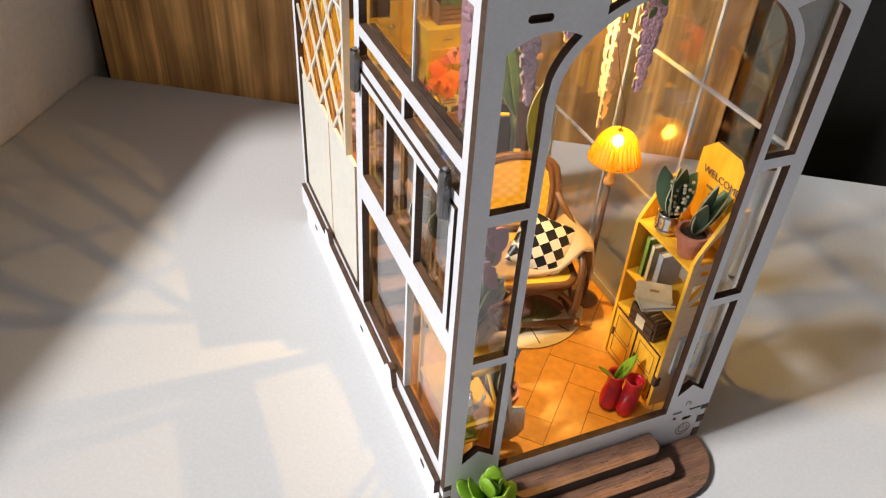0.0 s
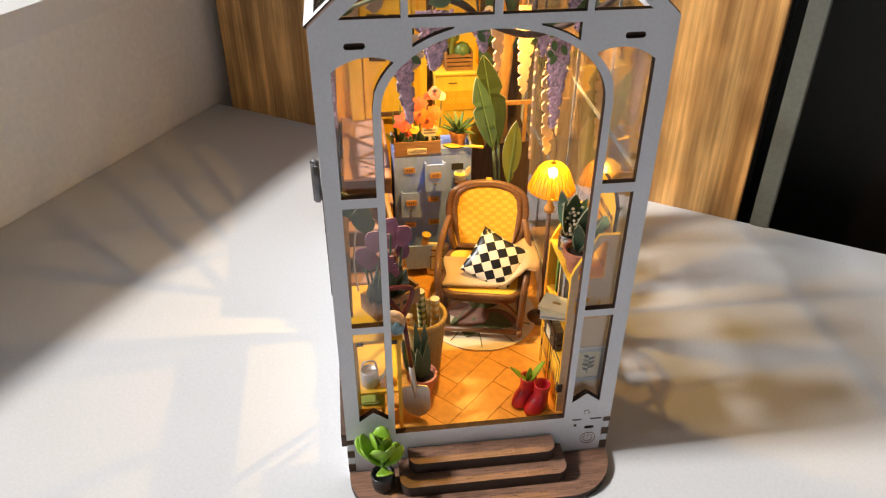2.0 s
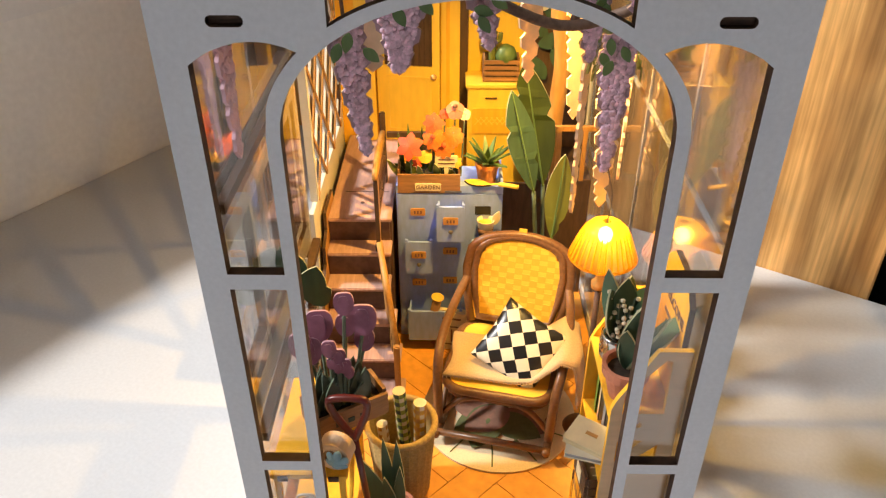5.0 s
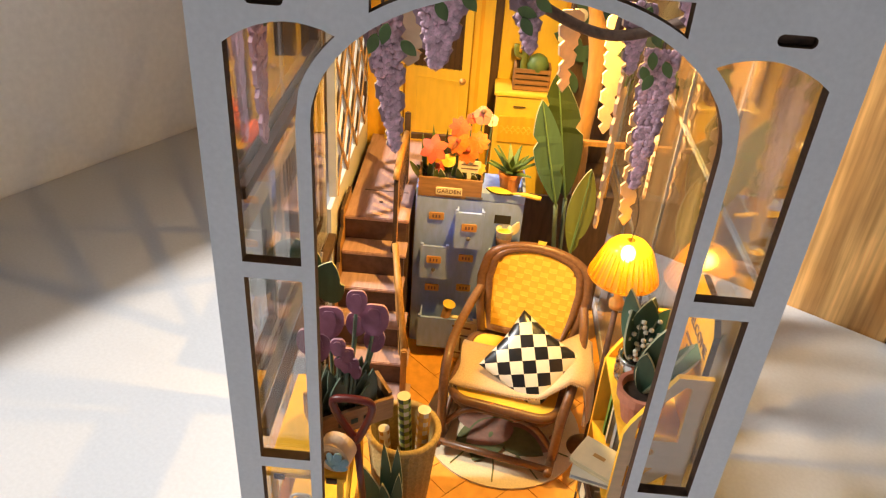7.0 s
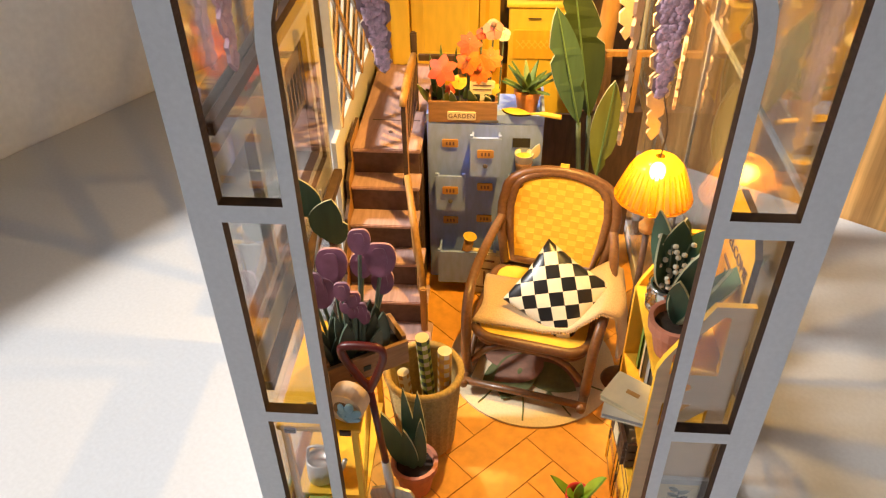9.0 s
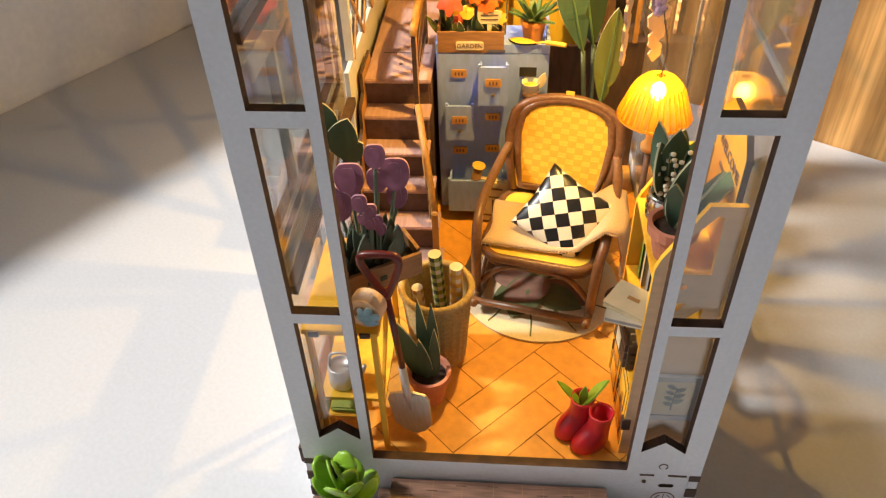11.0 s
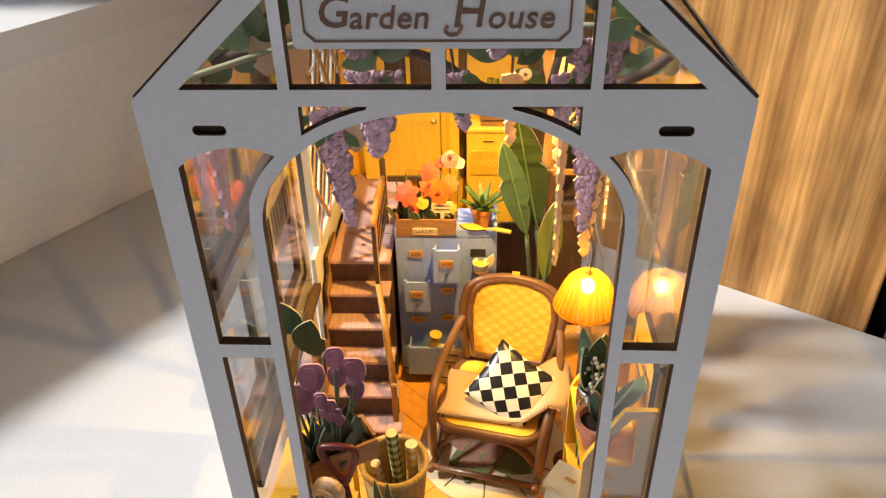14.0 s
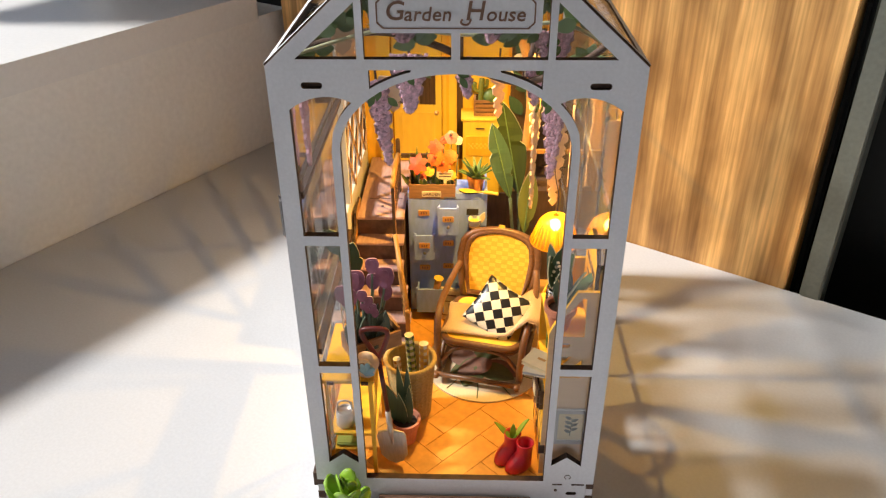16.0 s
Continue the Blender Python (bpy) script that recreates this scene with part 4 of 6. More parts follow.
part("limb", tube(curve([(0.0345, 0.1510, 0.116), (0.0400, 0.1480, 0.135), (0.0405, 0.1440, 0.156), (0.0370, 0.135, 0.172)]), 0.0016, 8), TRUNK_YELLOW, tree, smooth=True)
back = thing("dark_bench", "dark brown wooden bench boards behind the plants", "bench", (0, 0, 0))
part("seat_board", boxes((0.0255, 0.0490, 0.1450, 0.1770, 0.0700, 0.0716)), DARK_WOOD, back)
part("front_board", boxes((0.0140, 0.0490, 0.1452, 0.1464, ZF, 0.0699)), DARK_WOOD, back)
part("back_rest", boxes((0.0255, 0.0490, 0.1735, 0.1752, 0.0717, 0.1450)), DARK_WOOD, back)
for x in (0.0262, 0.0325, 0.0440):
    part("chair_post", boxes((x, x + 0.0016, 0.1440, 0.1454, 0.0717, 0.0925)), RAIL_WOOD, back)
part("top_bar", boxes((0.0255, 0.0490, 0.1438, 0.1456, 0.0926, 0.0944)), RAIL_WOOD, back)
lily = bmesh.new()
for k in range(9):
    leaf(lily, 0.012, 0.0060, Matrix.Translation((0.0275 + 0.004 * (k % 4), 0.1700, 0.098 + 0.0045 * k)) @ Matrix.Rotation(radians(-70 + 35 * (k % 5)), 4, "Y"), mats=(0, 0))
tagged(single("background_foliage", lily, LEAF_DARK, "dark green painted leaves on the back boards", "foliage"), kind="stuff")
for k, (x, z) in enumerate(((0.0285, 0.1330), (0.0240, 0.1245))):
    f = thing("white_flower", "small white flower with a dark eye", "flower", (x, 0.1665, z))
    part("petals", lathe([(0.0, 0.0), (0.0024, 0.0002), (0.0026, 0.0006), (0.0010, 0.0009), (0.0, 0.0009)], 14, m=turn(0, 0, 0, 90)), CREAM_CLOTH, f)
    part("eye", lathe([(0.0, 0.0009), (0.0008, 0.0010), (0.0, 0.0014)], 10, m=turn(0, 0, 0, 90)), INK, f)
    part("flower_stem", tube([(0, 0.0002, 0), (0.001, 0.004, -0.003), (0.001, 0.0068, -0.004)], 0.0003, 5), LEAF_DARK, f)

# ---------------------------------------------------------------- blue drawer cabinet
cab = thing("drawer_cabinet", "grey-blue cabinet with small drawers pulled out", "cabinet", (0, 0, 0))
CX0, CX1, CY0, CY1, CZ = -0.0240, 0.0132, 0.1160, 0.1370, 0.0848
part("body", boxes((CX0, CX1, CY0, CY1, ZF, CZ - 0.0030), bevel=0.0004), BLUE, cab)
for name, row in (("top_rim_front", (CX0, CX1, CY0, CY0 + 0.0010, CZ - 0.0029, CZ)), ("top_rim_side", (CX0, CX0 + 0.0010, CY0 + 0.0011, CY1, CZ - 0.0029, CZ)), ("top_rim_side", (CX1 - 0.0010, CX1, CY0 + 0.0011, CY1, CZ - 0.0029, CZ + 0.0012))):
    part(name, boxes(row), BLUE, cab)


def drawer(x, z, w, h, out, tag=True):
    d = part("drawer", plate(rounded(x, x + w, z, z + h, 0.0004, 2), [], CY0 - out - 0.0010, CY0 - out), BLUE, cab)
    if out > 0.001:
        part("drawer_side", boxes((x + 0.0004, x + 0.0010, CY0 - out + 0.0001, CY0 - 0.0001, z + 0.0004, z + h - 0.0012)), BLUE, d)
        part("drawer_side", boxes((x + w - 0.0010, x + w - 0.0004, CY0 - out + 0.0001, CY0 - 0.0001, z + 0.0004, z + h - 0.0012)), BLUE, d)
        part("drawer_floor", boxes((x + 0.0011, x + w - 0.0011, CY0 - out + 0.0001, CY0 - 0.0001, z + 0.0004, z + 0.0010)), BLUE, d)
        for k in (0.0, w - 0.0010):
            part("drawer_ear", boxes((x + k, x + k + 0.0010, CY0 - out - 0.0010, CY0 - out, z + h + 0.0001, z + h + 0.0009)), BLUE, d)
    if tag:
        cx, cz = x + w / 2, z + h * 0.62
        part("label_holder", plate(rounded(cx - 0.0026, cx + 0.0026, cz - 0.0014, cz + 0.0014, 0.0005, 3), [], CY0 - out - 0.0016, CY0 - out - 0.0011), BRASS, d, "brass label holder")
        for q in (-0.0011, 0.0, 0.0011):
            part("label_mark", boxes((cx + q - 0.0003, cx + q + 0.0003, CY0 - out - 0.00175, CY0 - out - 0.00165, cz - 0.0006, cz + 0.0006)), INK, d)
        part("drawer_pull", lathe([(0.0, 0.0), (0.0008, 0.0003), (0.0006, 0.0008), (0.0, 0.0010)], 10, m=turn(cx, CY0 - out - 0.0010, z + h * 0.30, 90)), HINGE, d, "tiny grey pull")
    return d


drawer(-0.0098, 0.0660, 0.0098, 0.0140, 0.0055)
drawer(-0.0212, 0.0505, 0.0098, 0.0135, 0.0030)
drawer(0.0026, 0.0520, 0.0098, 0.0120, 0.0030)
drawer(-0.0205, 0.0230, 0.0200, 0.0135, 0.0080, tag=False)
for x, z in ((-0.0165, 0.0745), (-0.0050, 0.0580), (-0.0165, 0.0440), (-0.0050, 0.0450)):
    part("label_holder", plate(rounded(x - 0.0026, x + 0.0026, z - 0.0014, z + 0.0014, 0.0005, 3), [], CY0 - 0.0006, CY0 - 0.0001), BRASS, cab, "brass label holder")
    for q in (-0.0011, 0.0, 0.0011):
        part("label_mark", boxes((x + q - 0.0003, x + q + 0.0003, CY0 - 0.00075, CY0 - 0.00065, z - 0.0006, z + 0.0006)), INK, cab)
# No hole is cut: a black patch paints the shade inside it.
part("drawer_hole_shade", boxes((0.0036, 0.0092, CY0 - 0.0003, CY0 - 0.0001, 0.0735, 0.0768)), BLACKOUT, cab, "black patch painted as the shade of a drawer hole")
part("cabinet_mark", boxes((-0.0070, -0.0012, CY0 - 0.0003, CY0 - 0.0001, 0.0822, 0.0830)), HINGE, cab, "small grey stencil mark")

cup = thing("paper_cup", "cream paper cup with dark print on the drawer", "cup", (0.0074, 0.1135, 0.0641))
part("cup_wall", lathe([(0.0022, 0.0), (0.0030, 0.0085), (0.0031, 0.0088), (0.0028, 0.0086), (0.0020, 0.0006), (0.0, 0.0006)], 18), CREAM_CLOTH, cup, smooth=True)
part("cup_band", lathe([(0.00255, 0.0028), (0.00285, 0.0058)], 18), INK, cup, "dark printed band", smooth=True)
part("cup_fill", lathe([(0.0, 0.0074), (0.0027, 0.0074), (0.0, 0.0080)], 14), GOLD, cup)
part("cup_tag", plate(leaf_outline(0.0060, 0.0028), [], -0.0002, 0.0002, m=turn(0.0026, 0, 0.0065, 0, 20)), PAPER, cup)

bag = thing("seed_bag", "cream paper seed packet with dark drawing in the open drawer", "paper bag", (-0.0040, 0.1085, 0.0184), rz=-10)
part("bag_body", boxes((-0.0055, 0.0055, -0.0020, 0.0010, 0.0, 0.0185), bevel=0.0006), PAPER, bag)
part("bag_print", plate(rounded(-0.0040, 0.0040, 0.0030, 0.0120, 0.0008, 3), [rounded(-0.0034, 0.0034, 0.0036, 0.0114, 0.0006, 3)], -0.0022, -0.0021), INK, bag, "dark printed outline")
part("bag_line", boxes((-0.0035, 0.0035, -0.0022, -0.0021, 0.0150, 0.0158)), INK, bag)
part("bag_stem", boxes((-0.0003, 0.0003, -0.0022, -0.0021, 0.0045, 0.0105)), INK, bag)
roll = thing("paper_roll", "small rolled paper standing in the open drawer", "paper roll", (-0.0128, 0.1105, 0.0236))
part("tube_wall", lathe([(0.0017, 0.0), (0.0017, 0.0185), (0.0012, 0.0185), (0.0012, 0.0)], 14, m=turn(0, 0, 0, 6, 10)), CRATE, roll, smooth=True)
part("tube_cap", lathe([(0.0, 0.0186), (0.0016, 0.0187), (0.0024, 0.0192), (0.0, 0.0196)], 14, m=turn(0, 0, 0, 6, 10)), GOLD, roll)

planter = thing("garden_planter", "wooden planter box full of orange and coral flowers", "planter", (-0.0125, 0.1205, CZ - 0.0029))
PW, PD, PH = 0.0108, 0.0042, 0.0072
part("planter_front", boxes((-PW, PW, -PD - 0.0004, -PD + 0.0004, 0, PH)), CRATE, planter)
part("planter_back", boxes((-PW, PW, PD - 0.0004, PD + 0.0004, 0, PH)), CRATE, planter)
for s in (-1, 1):
    part("planter_end", boxes((s * (PW - 0.0004) - 0.0004, s * (PW - 0.0004) + 0.0004, -PD + 0.0005, PD - 0.0005, 0, PH + 0.0016)), CRATE, planter)
part("soil", boxes((-PW + 0.0009, PW - 0.0009, -PD + 0.0005, PD - 0.0005, 0.0002, PH - 0.0012)), SOIL, planter)
lab = part("name_label", plate(rounded(-0.0048, 0.0042, 0.0012, 0.0040, 0.0005, 3), [], -PD - 0.0009, -PD - 0.0005), PAPER, planter, "ivory label")
text("label_word", "GARDEN", 0.0021, turn(-0.0003, -PD - 0.0010, 0.0026, 90), INK, lab)


def bloom(parent, x, y, z, r, mat, petals=6, tilt=-60, face=0, pointed=True):
    bm = bmesh.new()
    for k in range(petals):
        leaf(bm, r, r * (0.62 if pointed else 0.95), Matrix.Translation((x, y, z)) @ Matrix.Rotation(radians(face), 4, "Z") @ Matrix.Rotation(radians(tilt), 4, "X") @ Matrix.Rotation(radians(360 * k / petals), 4, "Y") @ Matrix.Rotation(radians(-12), 4, "X"), thick=0.0004, mats=(0, 0), belly=0.5 if pointed else 0.7, n=6)
    return part("blossom", bm, mat, parent)


flowers = thing("flower_arrangement", "coral star lily, orange blooms and pansies with leaves", "flowers", (-0.0125, 0.1205, CZ + 0.0032))
rnd = random.Random(7)
for x, y, z, r, mt, n_p, pt in ((-0.0065, -0.0034, 0.0120, 0.0062, CORAL, 6, True), (0.0015, -0.0020, 0.0145, 0.0052, ORANGE, 9, True), (0.0050, -0.0026, 0.0115, 0.0050, ORANGE, 10, True), (0.0018, 0.0004, 0.0195, 0.0048, CORAL, 8, True), (0.0082, -0.0010, 0.0150, 0.0048, ORANGE, 9, True), (-0.0012, -0.0024, 0.0075, 0.0030, GOLD, 7, False), (0.0090, 0.0014, 0.0240, 0.0040, PINK, 5, False), (0.0055, 0.0018, 0.0225, 0.0024, CORAL, 5, False), (0.0122, 0.0018, 0.0222, 0.0026, CREAM_CLOTH, 5, False), (-0.0040, -0.0026, 0.0048, 0.0024, CORAL, 6, True), (0.0092, -0.0030, 0.0055, 0.0030, GOLD, 7, True)):
    bloom(flowers, x, y, z * 0.93, r * 0.84, mt, n_p, tilt=-26 + rnd.uniform(-12, 12), face=rnd.uniform(-20, 20), pointed=pt)
    part("bloom_stem", tube([(x * 0.9, y + 0.0006, -0.0030), (x, y + 0.0008, z)], 0.0003, 5), STEM, flowers)
for x, z in ((0.0090, 0.0240), (0.0015, 0.0145), (0.0050, 0.0115)):
    eb = bmesh.new()
    blob(eb, (x, -0.0030 if z < 0.02 else 0.0006, z + 0.0002), 0.0010, 1)
    part("eye", eb, INK if z > 0.015 else CORAL, flowers)
for k in range(20):
    lb2 = bmesh.new()
    leaf(lb2, 0.0060 + 0.003 * rnd.random(), 0.0022, Matrix.Translation((-0.0095 + 0.001 * k, rnd.uniform(-0.003, 0.003), -0.002)) @ Matrix.Rotation(radians(rnd.uniform(-50, 50)), 4, "Y") @ Matrix.Rotation(radians(rnd.uniform(-10, 40)), 4, "X"), thick=0.0003)
    part("leaf", lb2, [LEAF_MID if k % 3 else LEAF_OLIVE, LEAF_EDGE], flowers)
for k, (x, h) in enumerate(((-0.0090, 0.016), (-0.0065, 0.019), (-0.0030, 0.018), (-0.0010, 0.020))):
    lb2 = bmesh.new()
    leaf(lb2, h, 0.0016, Matrix.Translation((x, 0.0028, -0.002)) @ Matrix.Rotation(radians(4 * k - 6), 4, "Y"), thick=0.0003)
    part("grass_blade", lb2, [LEAF_MID, LEAF_EDGE], flowers)
marker = thing("plant_marker", "small ivory plant marker with dark writing lines", "plant marker", (-0.0065, 0.1176, CZ - 0.0029 + 0.0062))
part("marker_board", plate(rounded(-0.0038, 0.0038, 0.0032, 0.0076, 0.0006, 3), [], -0.0003, 0.0003), PAPER, marker)
part("marker_stake", boxes((-0.0007, 0.0007, -0.0003, 0.0003, -0.0020, 0.0031)), PAPER, marker)
for k in range(2):
    part("writing_line", boxes((-0.0028, 0.0028, -0.0005, -0.0004, 0.0046 + 0.0014 * k, 0.0050 + 0.0014 * k)), INK, marker)

aloe = thing("aloe_plant", "spiky green aloe in an orange clay pot", "potted plant", (0.0078, 0.1245, CZ - 0.0029))
part("pot", lathe([(0.0030, 0), (0.0040, 0.0064), (0.0043, 0.0064), (0.0043, 0.0078), (0.0037, 0.0078), (0.0034, 0.0066), (0, 0.0066)], 18), ORANGE_POT, aloe, smooth=False)
for k in range(17):
    lb2 = bmesh.new()
    leaf(lb2, 0.0090 + 0.0015 * (k % 3), 0.0022, Matrix.Translation((0, 0, 0.0066)) @ Matrix.Rotation(radians(137.5 * k), 4, "Z") @ Matrix.Rotation(radians(12 + 3.2 * k), 4, "X"), thick=0.0006, belly=0.3, bend=-0.15)
    part("leaf", lb2, [LEAF_MID, LEAF_MID], aloe)
trowel = thing("hand_trowel", "small trowel with a pale wooden handle on the cabinet", "trowel", (0.0062, 0.1165, CZ + 0.0003), rz=-18)
part("blade", plate(leaf_outline(0.0098, 0.0044, belly=0.55), [], 0, 0.0006, "xy", m=turn(0.0030, 0, 0, 0, 0, 90)), [GOLD, BLACKOUT], trowel, "pale blade with dark edge")
part("handle", tube(curve([(0.0028, 0, 0.0006), (0.0060, 0, 0.0012), (0.0125, 0, 0.0012)]), [0.0004] * 6 + [0.0008] * 7, 8), GOLD, trowel, "pale wooden handle", smooth=True)

# ---------------------------------------------------------------- banana plant
banana = thing("banana_plant", "tall banana plant with broad split green leaves", "plant", (0.0225, 0.1280, ZF))


def broad_leaf(base, tip, width, mat, lean=0, cuts=(5, 22)):
    b, t = Vector(base), Vector(tip)
    L = (t - b).length
    bm = bmesh.new()
    pts = leaf_outline(L, width, 16, belly=0.5)
    cut = [(a * (0.68 if i in cuts else 1.0), c) for i, (a, c) in enumerate(pts)]
    plate(cut, [], -0.0004, 0.0004, "xz", bm)
    for v in bm.verts:
        v.co.y += abs(v.co.x) * 0.30
    bmesh.ops.transform(bm, matrix=upright(b, t, lean), verts=bm.verts[:])
    ob = part("leaf", bm, [mat, LEAF_EDGE], banana)
    part("midrib", tube([b + Vector((0, -0.0007, 0)), t + Vector((0, -0.0007, 0))], [0.0004, 0.0002], 6), LEAF_MID, ob, "")


broad_leaf((0.0015, -0.0100, 0.0635), (-0.0080, -0.0110, 0.1015), 0.0098, LEAF_DARK, lean=12)
broad_leaf((0.0060, 0.0015, 0.0600), (-0.0030, 0.0020, 0.1065), 0.0140, LEAF_DEEP, lean=-8, cuts=(9, 20))
broad_leaf((0.0082, -0.0160, 0.0480), (0.0105, -0.0155, 0.0810), 0.0088, LEAF_OLIVE, lean=-6, cuts=(3,))
for pts in ([(0.006, -0.004, 0), (0.0045, -0.008, 0.03), (0.0015, -0.0100, 0.0635)], [(0.008, 0, 0), (0.0075, 0.001, 0.03), (0.0060, 0.0015, 0.060)], [(0.006, -0.010, 0), (0.0055, -0.014, 0.025), (0.0082, -0.0160, 0.048)]):
    part("stalk", tube(curve(pts), 0.0008, 7), STEM, banana, smooth=True)

# ---------------------------------------------------------------- rug and rocking chair
rug = thing("round_rug", "round cream rug printed with dark branches and leaves", "rug", (0.0120, 0.0740, ZF + 0.0001))
disc = [(0.0265 * math.cos(2 * math.pi * k / 48), 0.0265 * math.sin(2 * math.pi * k / 48)) for k in range(48)]
part("rug_disc", plate(disc, [], 0, 0.0007, "xy", mats=(0, 0)), RUG, rug)
rnd = random.Random(12)
for k in range(26):
    rb2 = bmesh.new()
    a, rr = rnd.uniform(0, 360), 0.0225 * math.sqrt(rnd.random())
    L = 0.0030 if k % 3 else 0.0190
    rr = min(rr, 0.0262 - L)
    rr = max(rr, 0.0) if L < 0.01 else 0.001 * (k % 5)
    leaf(rb2, L, L * (0.5 if L < 0.01 else 0.62), Matrix.Translation((rr * math.cos(radians(a)), rr * math.sin(radians(a)), 0.0009 + 0.00003 * k)) @ Matrix.Rotation(radians(rnd.uniform(0, 360)), 4, "Z") @ Matrix.Rotation(radians(-90), 4, "X"), thick=0.0002, mats=(0, 0))
    part("printed_leaf", rb2, RUG_GREEN if k % 4 else RUG_PINK, rug)
for k in range(4):
    a = radians(205 + 35 * k)
    part("printed_branch", tube(curve([(0.008 * math.cos(a), 0.008 * math.sin(a), 0.0008), (0.016 * math.cos(a + 0.35), 0.016 * math.sin(a + 0.35), 0.0008), (0.0245 * math.cos(a + 0.4), 0.0245 * math.sin(a + 0.4), 0.0008)]), 0.00025, 5), RUG_GREEN, rug)

chair = thing("rocking_chair", "brown rattan rocking chair with woven yellow cane back", "rocking chair", (0.0140, 0.0800, ZF + 0.0008), rz=-13)
chair.matrix_world = chair.matrix_world @ Matrix.Diagonal((1.05, 1.0, 0.985, 1.0))
HW = 0.0170
seat_z = 0.0208
part("seat", plate(rounded(-HW + 0.001, HW - 0.001, -0.0190, 0.0150, 0.0060, 6), [], seat_z - 0.0012, seat_z + 0.0008, "xy", mats=(0, 0)), WEAVE, chair, "woven yellow cane seat")
part("seat_rim", tube([(a, b, seat_z - 0.0002) for a, b in rounded(-HW + 0.0005, HW - 0.0005, -0.0196, 0.0156, 0.0064, 6)], 0.0016, 8, closed=True), RATTAN, chair, smooth=True)
part("apron", tube([(a, b, seat_z - 0.0036) for a, b in rounded(-HW + 0.0012, HW - 0.0012, -0.0186, 0.0150, 0.0060, 6)], 0.0009, 8, closed=True), RATTAN, chair, smooth=True)
lean = 0.36


def on_back(a, h, off=0.0):
    """A point of the leaning back: a across, h up along it."""
    return (a, 0.0140 + lean * h * 0.9 + off, seat_z + h * 0.80)


BH, BWd = 0.0400, 0.0165
loop = [(-BWd * 0.86, 0.002), (-BWd, 0.014), (-BWd * 1.05, 0.0245)]
for i in range(13):
    t = radians(180 - 180 * i / 12)
    loop.append((BWd * 1.02 * math.cos(t), 0.0285 + 0.0115 * math.sin(t) ** 0.8))
loop += [(BWd * 1.05, 0.0245), (BWd, 0.014), (BWd * 0.86, 0.002)]
part("back_frame", tube([on_back(a, h) for a, h in loop], 0.0017, 8), RATTAN, chair, smooth=True)
part("inner_frame", tube([on_back(a * 0.85, 0.0025 + h * 0.92, -0.0004) for a, h in loop], 0.0014, 8, closed=True), RATTAN, chair, smooth=True)
back_poly = [(a * 0.84, 0.0025 + h * 0.92) for a, h in loop]
bb = plate(back_poly, [], -0.0003, 0.0003, "xz", mats=(0, 0))
for v in bb.verts:
    v.co = Vector(on_back(v.co.x, v.co.z, v.co.y))
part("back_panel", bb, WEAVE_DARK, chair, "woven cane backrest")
wv = bmesh.new()
for i in range(-7, 8):
    for j in range(0, 17):
        a, h = i * 0.0026, 0.0050 + j * 0.0023
        edge = BWd * 0.80 if h < 0.0285 else BWd * 0.80 * math.sqrt(max(0.0, 1 - ((h - 0.0285) / 0.0105) ** 2))
        if abs(a) > edge + 0.0003:
            continue
        tall = (i + j) % 2
        o = Vector(on_back(a, h, -0.0007 if tall else -0.0006))
        wa, wh = 0.00130, 0.00122
        vs = box(wv, -wa, wa, -0.0003, 0.0003, -wh, wh)
        for f in {f for v in vs for f in v.link_faces}:
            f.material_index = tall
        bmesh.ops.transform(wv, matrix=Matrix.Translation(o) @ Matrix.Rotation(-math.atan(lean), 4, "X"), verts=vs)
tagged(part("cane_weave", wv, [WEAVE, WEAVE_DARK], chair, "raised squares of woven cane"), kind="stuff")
for s in (-1, 1):
    part("armrest", tube(curve([(s * 0.0168, 0.0212, seat_z + 0.0165), (s * 0.0185, 0.0120, seat_z + 0.0135), (s * 0.0195, -0.0020, seat_z + 0.0110), (s * 0.0190, -0.0130, seat_z + 0.0085), (s * 0.0180, -0.0190, seat_z + 0.0010), (s * 0.0175, -0.0200, seat_z - 0.0120), (s * 0.0172, -0.0180, 0.0030)]), 0.0015, 8), RATTAN, chair, smooth=True)
    part("back_leg", tube(curve([(s * 0.0145, 0.0150, seat_z), (s * 0.0165, 0.0160, 0.0120), (s * 0.0172, 0.0170, 0.0030)]), 0.0013, 8), RATTAN, chair, smooth=True)
    part("rocker", tube(curve([(s * 0.0172, -0.0255, 0.0042), (s * 0.0172, -0.0150, 0.0020), (s * 0.0172, 0.0, 0.0013), (s * 0.0172, 0.0150, 0.0020), (s * 0.0172, 0.0270, 0.0050)]), 0.0013, 8), RATTAN, chair, smooth=True)
    part("side_bow", tube(curve([(s * 0.0172, -0.0185, 0.0060), (s * 0.0170, -0.0080, 0.0140), (s * 0.0168, 0.0050, 0.0135), (s * 0.0172, 0.0160, 0.0060)]), 0.0009, 7), RATTAN, chair, smooth=True)
part("front_bow", tube(curve([(-0.0172, -0.0192, 0.0080), (-0.0100, -0.0192, 0.0165), (0.0, -0.0192, 0.0185), (0.0100, -0.0192, 0.0165), (0.0172, -0.0192, 0.0080)]), 0.0010, 7), RATTAN, chair, smooth=True)
part("front_stretcher", tube([(-0.0185, -0.0235, 0.0040), (0.0185, -0.0235, 0.0040)], 0.0012, 8), RATTAN, chair, smooth=True)
part("back_stretcher", tube([(-0.0172, 0.0200, 0.0036), (0.0172, 0.0200, 0.0036)], 0.0011, 8), RATTAN, chair, smooth=True)


